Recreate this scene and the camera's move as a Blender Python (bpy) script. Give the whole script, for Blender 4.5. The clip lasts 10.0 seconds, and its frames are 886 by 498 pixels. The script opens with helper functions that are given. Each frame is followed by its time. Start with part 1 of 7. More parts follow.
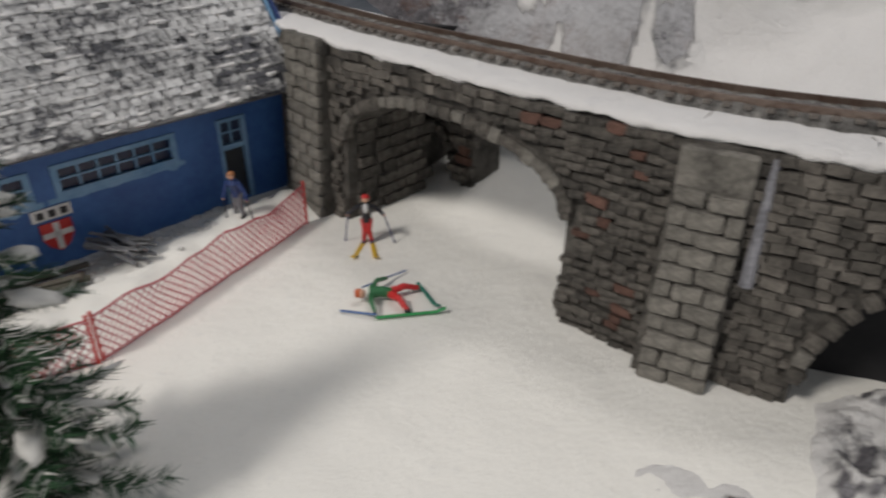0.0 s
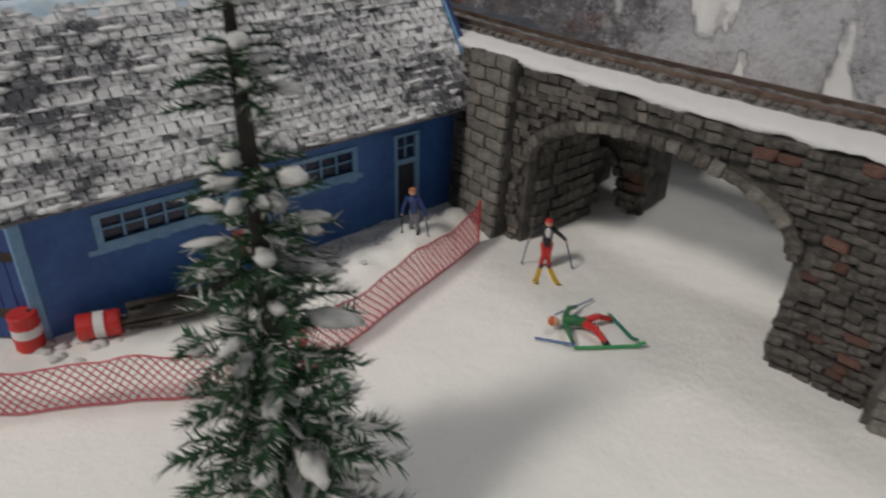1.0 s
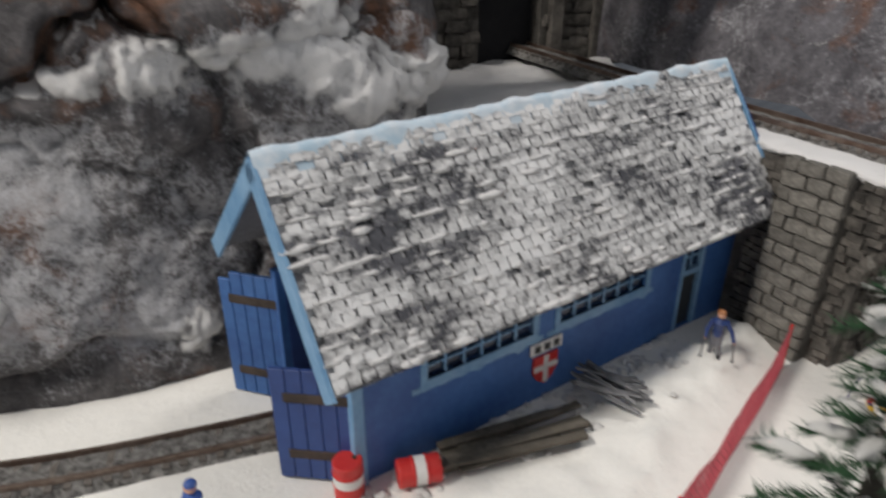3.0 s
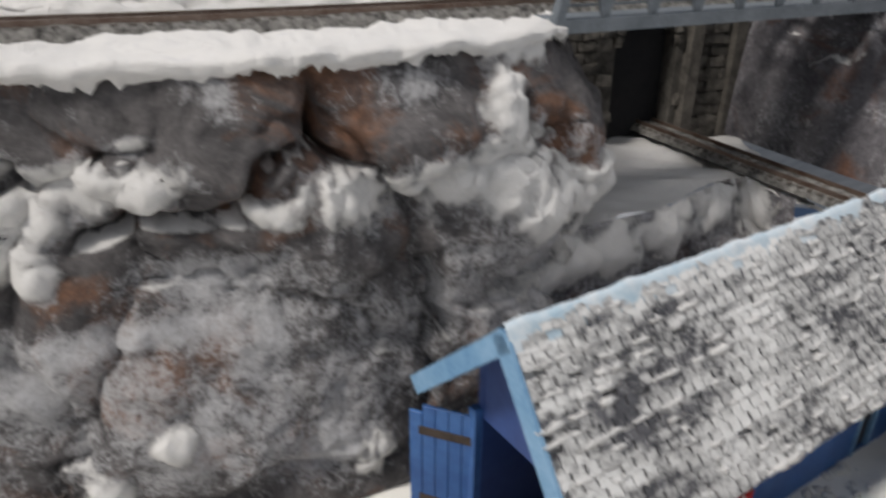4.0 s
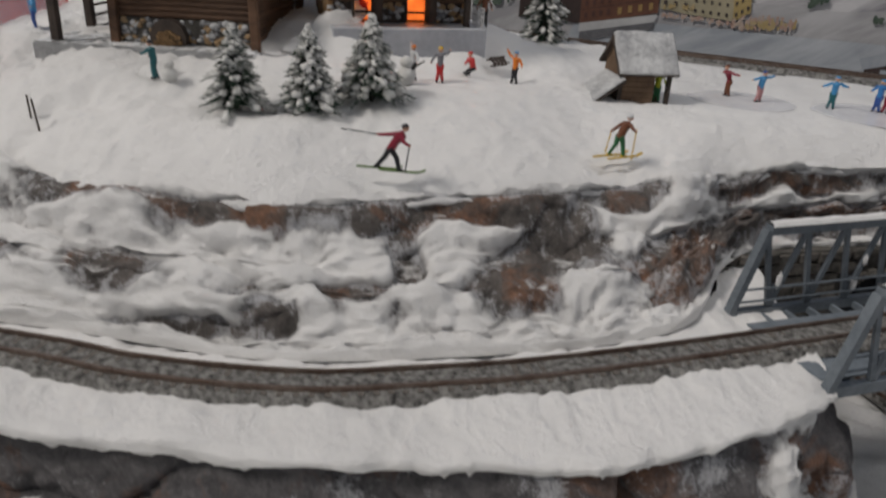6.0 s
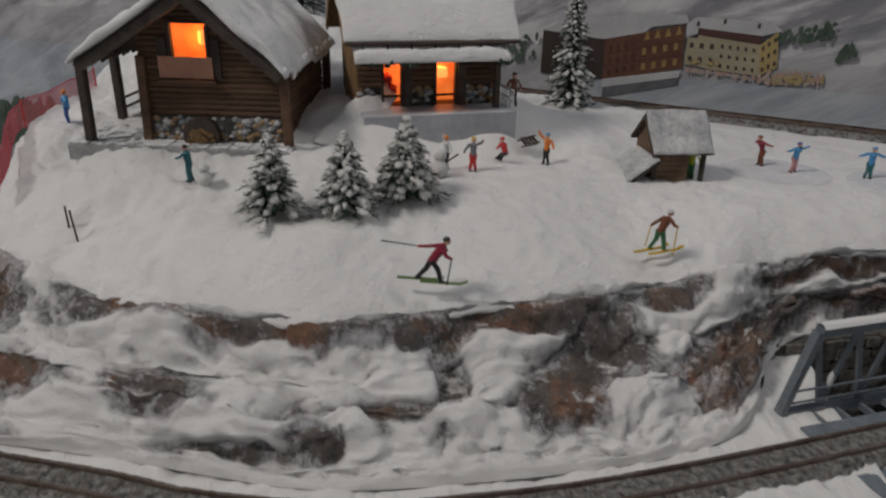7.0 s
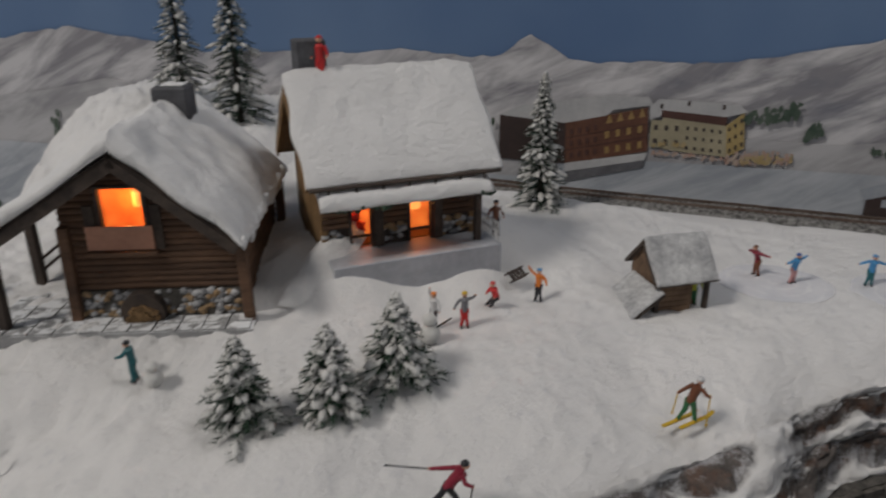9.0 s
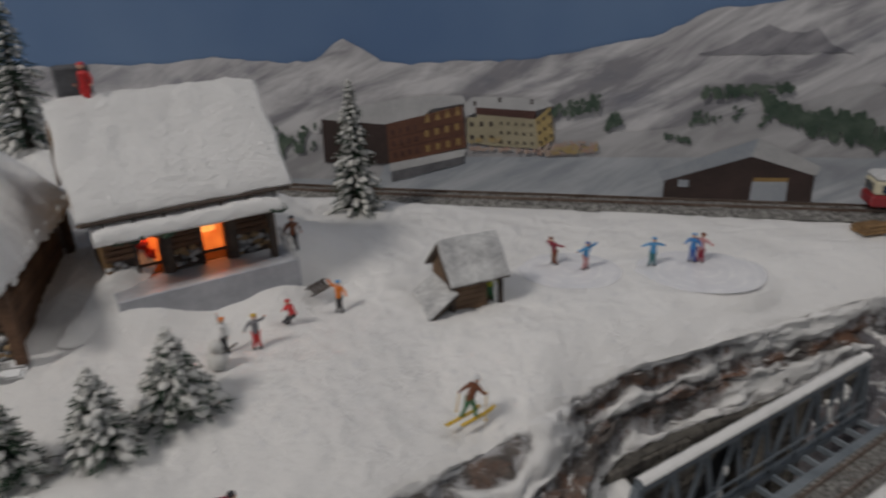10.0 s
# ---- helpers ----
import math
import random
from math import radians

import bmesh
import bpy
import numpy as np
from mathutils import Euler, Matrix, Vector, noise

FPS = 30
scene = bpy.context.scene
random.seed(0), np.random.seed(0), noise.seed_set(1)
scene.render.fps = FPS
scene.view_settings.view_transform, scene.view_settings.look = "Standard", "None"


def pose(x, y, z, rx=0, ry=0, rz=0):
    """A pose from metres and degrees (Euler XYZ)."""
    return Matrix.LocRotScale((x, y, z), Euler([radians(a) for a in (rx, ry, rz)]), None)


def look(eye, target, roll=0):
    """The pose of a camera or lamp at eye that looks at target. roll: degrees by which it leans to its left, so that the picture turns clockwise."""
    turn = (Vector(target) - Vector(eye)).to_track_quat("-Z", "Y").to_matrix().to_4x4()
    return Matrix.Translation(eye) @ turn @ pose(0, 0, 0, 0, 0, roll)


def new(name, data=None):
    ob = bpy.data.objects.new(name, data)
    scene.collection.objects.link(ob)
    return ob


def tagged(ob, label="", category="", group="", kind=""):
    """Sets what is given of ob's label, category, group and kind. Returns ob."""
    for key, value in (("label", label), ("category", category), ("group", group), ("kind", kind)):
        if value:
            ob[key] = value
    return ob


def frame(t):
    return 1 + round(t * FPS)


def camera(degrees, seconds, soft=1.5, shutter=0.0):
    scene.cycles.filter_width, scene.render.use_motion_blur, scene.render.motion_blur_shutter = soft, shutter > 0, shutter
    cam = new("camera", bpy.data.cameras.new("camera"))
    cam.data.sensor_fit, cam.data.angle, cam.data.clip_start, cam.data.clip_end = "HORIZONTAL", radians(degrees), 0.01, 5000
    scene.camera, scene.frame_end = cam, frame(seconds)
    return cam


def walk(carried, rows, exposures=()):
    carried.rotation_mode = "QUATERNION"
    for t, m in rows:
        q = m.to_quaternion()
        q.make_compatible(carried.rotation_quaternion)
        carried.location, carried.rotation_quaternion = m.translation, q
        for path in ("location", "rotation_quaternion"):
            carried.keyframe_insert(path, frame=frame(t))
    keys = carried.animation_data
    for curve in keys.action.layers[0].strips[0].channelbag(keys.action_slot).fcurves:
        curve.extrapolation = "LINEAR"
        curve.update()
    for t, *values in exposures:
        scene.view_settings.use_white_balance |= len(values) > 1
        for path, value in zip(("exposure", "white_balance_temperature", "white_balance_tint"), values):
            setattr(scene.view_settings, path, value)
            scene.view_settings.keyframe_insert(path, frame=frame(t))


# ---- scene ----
cam = camera(64.5, 10.0, soft=2.2, shutter=0.5)
METRES, EYE, TILT, LEAN, TURN = 0.5, 0.122, -30.0, 0.0, 0.0
ROWS = [
    (0.0, 0.00000, -0.00000, -0.00001, -0.001, -0.000, -0.001),
    (0.5, -0.04854, -0.00336, -0.00349, 2.410, 0.775, -2.095),
    (1.0, -0.08908, 0.00544, 0.00546, 4.043, 0.858, -3.609),
    (1.5, -0.12258, 0.00813, 0.02070, 5.619, 1.218, -4.713),
    (2.0, -0.17022, 0.01487, 0.02778, 6.021, 1.290, -5.135),
    (3.5, -0.29531, 0.02744, 0.07993, 10.438, 3.387, -5.735),
    (4.0, -0.35289, 0.01936, 0.11214, 11.135, 3.561, -6.823),
    (4.5, -0.40447, 0.00460, 0.14309, 12.609, 4.021, -8.495),
    (5.0, -0.45403, -0.02482, 0.19071, 13.996, 2.599, -10.485),
    (5.5, -0.47960, -0.06257, 0.24131, 16.020, 2.995, -11.983),
    (6.0, -0.49788, -0.08539, 0.29037, 17.295, 3.592, -13.070),
    (7.5, -0.55919, -0.09050, 0.37966, 18.464, 5.148, -11.035),
    (8.0, -0.59432, -0.08126, 0.40634, 17.579, 5.876, -10.635),
    (8.5, -0.62000, -0.06122, 0.44060, 16.901, 6.363, -9.719),
    (9.0, -0.62215, -0.04835, 0.47429, 13.168, 7.178, -7.245),
    (9.5, -0.59995, -0.03857, 0.49103, 8.972, 7.192, -4.322),
    (10.0, -0.53508, -0.04875, 0.50291, 4.953, 6.677, -1.351),
]
walk(cam, [(t, pose(0, 0, EYE, TILT, LEAN, TURN) @ pose(METRES * x, METRES * y, METRES * z, 90 + pitch, roll, yaw)) for t, x, y, z, yaw, pitch, roll in ROWS],
     [(t, e, 6450, 12) for t, e in ((0.0, -0.33), (0.5, -0.5), (1.0, -0.54), (1.5, -0.42), (2.2, -0.25), (3.5, 0.02), (4.5, 0.17), (5.4, 0.0), (6.0, -0.53), (6.3, -0.68), (7.4, -0.98), (9.0, -0.87), (10.0, -0.86))])

# ---- light: an exhibition hall with bright ceiling lamps over a model railway ----
world = bpy.data.worlds.new("hall_light")
scene.world = world
world.use_nodes = True
world.node_tree.nodes["Background"].inputs[0].default_value = (0.93, 0.96, 1.0, 1)
world.node_tree.nodes["Background"].inputs[1].default_value = 0.33


def area_lamp(name, eye, target, size, watts, colour):
    d = bpy.data.lights.new(name, "AREA")
    d.shape, d.size, d.energy, d.color = "DISK", size, watts, colour
    ob = new(name, d)
    ob.matrix_world = look(eye, target)
    return tagged(ob, "bright warm-white ceiling lamp of the hall", "lamp")


area_lamp("ceiling_lamp", (-2.35, -1.75, 3.45), (-0.15, 0.25, 0.05), 0.84, 131, (1.0, 0.95, 0.87))
area_lamp("ceiling_lamp", (0.6, 0.9, 2.2), (-0.2, 0.3, 0.1), 0.6, 13, (1.0, 0.96, 0.9))

# ---- helpers: everything below is written in centimetres ----
CM = 0.01
RNG = random.Random(7)


def V(*a):
    return Vector(a)


def nz(x, y, z=0.0):
    return noise.noise(Vector((x, y, z)))


def fbm(x, y, z=0.0, octaves=4):
    return noise.fractal(Vector((x, y, z)), 0.9, 2.1, octaves)


def link_mesh(name, bm, mats, smooth=False):
    for v in bm.verts:
        v.co *= CM
    me = bpy.data.meshes.new(name)
    bm.normal_update()
    bm.to_mesh(me)
    bm.free()
    for m in mats if isinstance(mats, (list, tuple)) else [mats]:
        me.materials.append(m)
    if smooth:
        me.polygons.foreach_set("use_smooth", [True] * len(me.polygons))
    return new(name, me)


def part(name, bm, mats, parent=None, label="", smooth=False):
    ob = link_mesh(name, bm, mats, smooth)
    if parent is not None:
        ob.parent = parent
    if label:
        tagged(ob, label)
    return ob


def thing(name, m, label, category, group="", kind=""):
    """An Empty at the thing's base; m in centimetres."""
    ob = new(name)
    ob.empty_display_size = 0.01
    m = m.copy()
    m.translation = m.translation * CM
    ob.matrix_basis = m
    return tagged(ob, label, category, group, kind)


def place(x, y, z, rz=0.0, rx=0.0, ry=0.0):
    return pose(x, y, z, rx, ry, rz)


def box(bm, x0, y0, z0, x1, y1, z1, bev=0.0, mi=0, m=None):
    vs = [bm.verts.new((x, y, z)) for x in (x0, x1) for y in (y0, y1) for z in (z0, z1)]
    fs = []
    for f in ((0, 1, 3, 2), (4, 6, 7, 5), (0, 4, 5, 1), (2, 3, 7, 6), (0, 2, 6, 4), (1, 5, 7, 3)):
        fc = bm.faces.new([vs[i] for i in f])
        fc.material_index = mi
        fs.append(fc)
    if bev:
        es = list({e for f in fs for e in f.edges})
        r = bmesh.ops.bevel(bm, geom=es, offset=bev, segments=1, affect="EDGES", profile=0.6)
        for f in r["faces"]:
            f.material_index = mi
        vs = list({v for f in r["faces"] for v in f.verts} | {v for v in vs if v.is_valid})
    if m is not None:
        for v in vs:
            v.co = m @ v.co
    return vs


def tube(bm, pts, radii, n=8, mi=0, cap=True):
    """A round bar through pts with a radius at each."""
    pts = [Vector(p) for p in pts]
    radii = radii if isinstance(radii, (list, tuple)) else [radii] * len(pts)
    rings = []
    for i, p in enumerate(pts):
        d = (pts[min(i + 1, len(pts) - 1)] - pts[max(i - 1, 0)]).normalized()
        a = d.cross(Vector((0, 0, 1)) if abs(d.z) < 0.9 else Vector((1, 0, 0))).normalized()
        b = d.cross(a)
        rings.append([bm.verts.new(p + radii[i] * (a * math.cos(2 * math.pi * k / n) + b * math.sin(2 * math.pi * k / n))) for k in range(n)])
    for r, q in zip(rings, rings[1:]):
        for k in range(n):
            bm.faces.new((r[k], r[(k + 1) % n], q[(k + 1) % n], q[k])).material_index = mi
    if cap:
        bm.faces.new(rings[0][::-1]).material_index = mi
        bm.faces.new(rings[-1]).material_index = mi


def blob(bm, c, r, seed=0.0, rough=0.25, sub=2, mi=0, squash=(1, 1, 1)):
    """An uneven lump."""
    res = bmesh.ops.create_icosphere(bm, subdivisions=sub, radius=1)
    for v in res["verts"]:
        d = 1 + rough * nz(v.co.x * 1.7 + seed, v.co.y * 1.7 - seed, v.co.z * 1.7 + 3 * seed)
        v.co = Vector((c[0] + v.co.x * d * r * squash[0], c[1] + v.co.y * d * r * squash[1], c[2] + v.co.z * d * r * squash[2]))
    for f in {f for v in res["verts"] for f in v.link_faces}:
        f.material_index = mi
        f.smooth = True


def spline(pts, n):
    """n points evenly along a smooth curve through pts."""
    P = np.array(pts, float)
    out = []
    for i in range(len(P) - 1):
        a, b, c, d = P[max(i - 1, 0)], P[i], P[i + 1], P[min(i + 2, len(P) - 1)]
        for k in range(24):
            t = k / 24
            out.append(0.5 * (2 * b + (c - a) * t + (2 * a - 5 * b + 4 * c - d) * t * t + (3 * b - a - 3 * c + d) * t ** 3))
    out.append(P[-1])
    out = np.array(out)
    s = np.r_[0, np.cumsum(np.linalg.norm(np.diff(out[:, :2], axis=0), axis=1))]
    q = np.linspace(0, s[-1], n)
    return np.stack([np.interp(q, s, out[:, k]) for k in range(out.shape[1])], 1)


def paired(pts, n):
    """Like spline, but even in the index of pts, so that two curves pair off."""
    P = np.array(pts, float)
    q = np.linspace(0, len(P) - 1, n)
    out = []
    for x in q:
        i = min(int(x), len(P) - 2)
        t = x - i
        a, b, c, d = P[max(i - 1, 0)], P[i], P[i + 1], P[min(i + 2, len(P) - 1)]
        out.append(0.5 * (2 * b + (c - a) * t + (2 * a - 5 * b + 4 * c - d) * t * t + (3 * b - a - 3 * c + d) * t ** 3))
    return np.array(out)


def grid_mesh(P, close=False):
    """A bmesh from a grid of points [row][column]."""
    bm = bmesh.new()
    vs = [[bm.verts.new(p) for p in row] for row in P]
    for r, q in zip(vs, vs[1:]):
        for k in range(len(r) - 1):
            bm.faces.new((r[k], r[k + 1], q[k + 1], q[k]))
    return bm


# ---- materials ----
def nodes_of(name, rough=0.7, metal=0.0):
    m = bpy.data.materials.new(name)
    m.use_nodes = True
    nt = m.node_tree
    b = nt.nodes["Principled BSDF"]
    b.inputs["Roughness"].default_value = rough
    b.inputs["Metallic"].default_value = metal
    return m, nt, b


def coords(nt, scale=(100, 100, 100), space="Object"):
    tc = nt.nodes.new("ShaderNodeTexCoord")
    mp = nt.nodes.new("ShaderNodeMapping")
    mp.inputs["Scale"].default_value = scale
    nt.links.new(tc.outputs[space], mp.inputs["Vector"])
    return mp.outputs["Vector"]


def noise_node(nt, vec, scale, detail=4.0, rough=0.6, distort=0.0):
    n = nt.nodes.new("ShaderNodeTexNoise")
    n.inputs["Scale"].default_value = scale
    n.inputs["Detail"].default_value = detail
    n.inputs["Roughness"].default_value = rough
    n.inputs["Distortion"].default_value = distort
    nt.links.new(vec, n.inputs["Vector"])
    return n.outputs["Fac"]


def ramp(nt, fac, stops):
    r = nt.nodes.new("ShaderNodeValToRGB")
    e = r.color_ramp.elements
    while len(e) < len(stops):
        e.new(0.5)
    for k, (p, c) in zip(e, stops):
        k.position = p
        k.color = (*c, 1) if not isinstance(c, (int, float)) else (c, c, c, 1)
    nt.links.new(fac, r.inputs["Fac"])
    return r.outputs["Color"]


def mix(nt, fac, a, b, mode="MIX"):
    n = nt.nodes.new("ShaderNodeMix")
    n.data_type, n.blend_type = "RGBA", mode
    for sock, val in ((n.inputs["Factor"], fac), (n.inputs["A"], a), (n.inputs["B"], b)):
        if isinstance(val, bpy.types.NodeSocket):
            nt.links.new(val, sock)
        elif isinstance(val, (int, float)):
            sock.default_value = val
        else:
            sock.default_value = (*val, 1)
    return n.outputs["Result"]


def maths(nt, op, a, b=0.0, c=None):
    n = nt.nodes.new("ShaderNodeMath")
    n.operation = op
    for k, val in enumerate((a, b, c)):
        if val is None:
            continue
        if isinstance(val, bpy.types.NodeSocket):
            nt.links.new(val, n.inputs[k])
        else:
            n.inputs[k].default_value = val
    return n.outputs[0]


def bump(nt, bsdf, height, strength=0.4, dist=0.001):
    n = nt.nodes.new("ShaderNodeBump")
    n.inputs["Strength"].default_value = strength
    n.inputs["Distance"].default_value = dist
    nt.links.new(height, n.inputs["Height"])
    nt.links.new(n.outputs["Normal"], bsdf.inputs["Normal"])


def upness(nt):
    g = nt.nodes.new("ShaderNodeNewGeometry")
    s = nt.nodes.new("ShaderNodeSeparateXYZ")
    nt.links.new(g.outputs["Normal"], s.inputs[0])
    return s.outputs["Z"]


def plain(name, c0, c1, scale=2.0, rough=0.6, metal=0.0, relief=0.3, stretch=(1, 1, 1), snow=0.0, per_piece=0.0, depth=0.0005, snow_scale=1.3):
    """A painted or raw surface: broad and fine variation, slight relief, and snow powder on top where asked."""
    m, nt, b = nodes_of(name, rough, metal)
    vec = coords(nt, tuple(100 * s for s in stretch))
    big = noise_node(nt, vec, scale * 0.35, 3)
    fine = noise_node(nt, vec, scale * 3.0, 5, 0.7)
    fac = maths(nt, "ADD", maths(nt, "MULTIPLY", big, 0.6), maths(nt, "MULTIPLY", fine, 0.4))
    col = ramp(nt, fac, [(0.36, c0), (0.64, c1)])
    if per_piece:
        oi = nt.nodes.new("ShaderNodeObjectInfo")
        gi = nt.nodes.new("ShaderNodeNewGeometry")
        rnd = maths(nt, "FRACT", maths(nt, "ADD", oi.outputs["Random"], gi.outputs["Random Per Island"]))
        k = maths(nt, "ADD", maths(nt, "MULTIPLY", rnd, per_piece), 1 - per_piece / 2)
        col = mix(nt, 1.0, col, ramp(nt, maths(nt, "MULTIPLY", k, 0.5), [(0.0, 0.0), (1.0, 2.0)]), "MULTIPLY")
    if snow:
        up = upness(nt)
        n2 = noise_node(nt, vec, snow_scale, 6, 0.75)
        f = maths(nt, "ADD", maths(nt, "MULTIPLY", up, 0.5), n2)
        msk = ramp(nt, f, [(1.12 - snow * 0.5, 0.0), (1.24 - snow * 0.5, 1.0)])
        col = mix(nt, msk, col, (0.78, 0.79, 0.8))
    nt.links.new(col, b.inputs["Base Color"])
    if relief:
        bump(nt, b, fine, relief, depth)
    return m


def snow_material(name, tint=(0.82, 0.81, 0.78), dirt=(0.6, 0.6, 0.6), dirty=0.35, coarse=1.0):
    """Model snow: fine grains, small clumps, faint grey stains."""
    m, nt, b = nodes_of(name, 0.85)
    vec = coords(nt)
    big = noise_node(nt, vec, 0.16, 4, 0.6)
    mid = noise_node(nt, vec, 1.4, 6, 0.68)
    clump = noise_node(nt, vec, 4.2, 6, 0.72)
    fine = noise_node(nt, vec, 15, 4, 0.75)
    base = ramp(nt, big, [(0.3, tuple(c * 0.92 for c in tint)), (0.6, tint)])
    base = mix(nt, 1.0, base, ramp(nt, fine, [(0.26, 0.9), (0.46, 1.0)]), "MULTIPLY")
    msk = ramp(nt, mid, [(0.58, 0.0), (0.8, dirty)])
    col = mix(nt, msk, base, dirt)
    nt.links.new(col, b.inputs["Base Color"])
    b.inputs["Subsurface Weight"].default_value = 0.0
    h = maths(nt, "ADD", maths(nt, "MULTIPLY", mid, 1.2), maths(nt, "MULTIPLY", fine, 0.3))
    h = maths(nt, "ADD", h, maths(nt, "MULTIPLY", clump, 0.9 * coarse))
    bump(nt, b, h, 0.45 + 0.25 * coarse, 0.0012 + 0.0006 * coarse)
    return m


def stored(nt, name):
    a = nt.nodes.new("ShaderNodeAttribute")
    a.attribute_name = name
    return a.outputs["Fac"]


def rock_material(name, dark=(0.035, 0.034, 0.038), light=(0.2, 0.19, 0.195), rust=(0.15, 0.075, 0.045), snow=0.45, rusty=0.5, dust=0.5, patch=0.0, drips=0.0, white=(0.9, 0.885, 0.87)):
    """Cast rock: dark washes in the hollows of the grain, rust stains, powder, and snow: where it lies flat, and where the mesh carries a cover of it."""
    m, nt, b = nodes_of(name, 0.8)
    vec = coords(nt)
    mid = noise_node(nt, vec, 0.75, 8, 0.72, 0.35)
    fine = noise_node(nt, vec, 6, 6, 0.8)
    col = ramp(nt, mid, [(0.32, dark), (0.5, tuple(0.55 * a + 0.45 * c for a, c in zip(dark, light))), (0.7, light)])
    col = mix(nt, 0.6, col, ramp(nt, fine, [(0.3, tuple(c * 0.4 for c in light)), (0.72, tuple(min(1, c * 1.9) for c in light))]), "OVERLAY")
    r = noise_node(nt, vec, 0.28, 6, 0.65, 0.8)
    rm = ramp(nt, r, [(0.62 - 0.16 * rusty, 0.0), (0.78 - 0.2 * rusty, 0.9)])
    col = mix(nt, rm, col, ramp(nt, fine, [(0.3, tuple(c * 0.5 for c in rust)), (0.7, tuple(c * 1.6 for c in rust))]))
    # powder: a light sprinkling everywhere, thick where the mesh says so, streaked downwards where meltwater ran
    pw = stored(nt, "powder")
    grain = noise_node(nt, vec, 5.0, 8, 0.85)
    patchy = noise_node(nt, vec, 0.45, 7, 0.72, 0.6)
    f = maths(nt, "ADD", maths(nt, "MULTIPLY", grain, 0.55), maths(nt, "MULTIPLY", patchy, 0.45))
    f = maths(nt, "ADD", f, maths(nt, "ADD", maths(nt, "MULTIPLY", pw, 0.22), 0.04 * dust - 0.04))
    if drips:
        run = noise_node(nt, coords(nt, (230, 230, 28)), 1.0, 5, 0.6)
        f = maths(nt, "ADD", f, maths(nt, "MULTIPLY", ramp(nt, run, [(0.45, 0.0), (0.7, 1.0)]), drips))
    pm = ramp(nt, f, [(0.56, 0.0), (0.63, 0.55), (0.74, 0.95)])
    col = mix(nt, pm, col, (0.62, 0.62, 0.64))
    up = upness(nt)
    drift = noise_node(nt, vec, 0.34, 9, 0.68, 0.4)
    f = maths(nt, "ADD", maths(nt, "MULTIPLY", up, 0.8 - 0.35 * patch), maths(nt, "MULTIPLY", drift, 0.9 + 1.1 * patch))
    sm = ramp(nt, maths(nt, "MULTIPLY", f, 0.6), [(0.6 * (1.25 + 0.3 * patch - 0.5 * snow), 0.0), (0.6 * (1.37 + 0.3 * patch - 0.5 * snow), 1.0)])
    rag = noise_node(nt, vec, 2.2, 9, 0.78, 0.3)
    cv = maths(nt, "ADD", stored(nt, "cover"), maths(nt, "MULTIPLY", maths(nt, "SUBTRACT", rag, 0.5), 0.75))
    cm = ramp(nt, cv, [(0.4, 0.0), (0.5, 0.7), (0.62, 1.0)])
    sm = maths(nt, "MAXIMUM", sm, cm)
    grit = ramp(nt, noise_node(nt, vec, 15, 4, 0.75), [(0.28, tuple(0.9 * c for c in white)), (0.5, white)])
    col = mix(nt, sm, col, grit)
    nt.links.new(col, b.inputs["Base Color"])
    h = maths(nt, "ADD", maths(nt, "MULTIPLY", mid, 1.5), maths(nt, "MULTIPLY", fine, 0.5))
    h = maths(nt, "ADD", h, maths(nt, "MULTIPLY", sm, 0.9))
    bump(nt, b, h, 0.85, 0.0025)
    return m


def store(ob, name, values):
    """Keep one number for each vertex of a mesh."""
    ob.data.attributes.new(name, "FLOAT", "POINT").data.foreach_set("value", np.clip(np.array(values, float).ravel(), 0, 1))


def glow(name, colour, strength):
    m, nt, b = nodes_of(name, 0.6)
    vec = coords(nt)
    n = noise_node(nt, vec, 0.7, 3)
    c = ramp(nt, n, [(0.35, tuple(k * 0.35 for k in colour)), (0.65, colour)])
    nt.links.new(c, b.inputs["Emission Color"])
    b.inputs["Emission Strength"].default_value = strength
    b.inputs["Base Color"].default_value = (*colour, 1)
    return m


SNOW = snow_material("snow_plaza", (0.88, 0.865, 0.815), coarse=0.12)
SNOW_HI = snow_material("snow_plateau", (0.9, 0.885, 0.87), (0.6, 0.6, 0.64), 0.5, 1.2)
SNOW_ROOF = snow_material("snow_roof", (0.9, 0.89, 0.88), coarse=1.2)
ROCK = rock_material("rock_grey", (0.04, 0.038, 0.042), (0.27, 0.258, 0.26), (0.21, 0.105, 0.062), snow=0.3, rusty=0.62, dust=0.3)
ROCK_B = rock_material("rock_snowy", (0.06, 0.055, 0.052), (0.27, 0.245, 0.23), (0.22, 0.11, 0.065), 0.1, 0.8, 0.4, 0.2, 0.1)
ROCK_C = rock_material("rock_ravine", (0.06, 0.058, 0.066), (0.32, 0.31, 0.325), (0.17, 0.085, 0.055), 0.4, 0.6, 0.6, 0.5)
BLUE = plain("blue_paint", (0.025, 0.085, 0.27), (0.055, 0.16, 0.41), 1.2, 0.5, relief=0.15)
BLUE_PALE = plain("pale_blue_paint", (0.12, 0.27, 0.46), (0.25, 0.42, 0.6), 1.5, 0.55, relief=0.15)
# deeper blue for the gables, the back wall and one door leaf
BLUE_DEEP = plain("deep_blue", (0.02, 0.045, 0.17), (0.035, 0.08, 0.26), 1.2, 0.5, relief=0.15)
# near-black standing in for shade inside arches and tunnel; also the shed floor
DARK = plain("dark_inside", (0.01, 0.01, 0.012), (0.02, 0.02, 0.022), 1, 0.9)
STONE = plain("wall_stone", (0.04, 0.036, 0.031), (0.19, 0.172, 0.15), 4.5, 0.85, relief=0.8, per_piece=0.7, snow=0.1, depth=0.001)
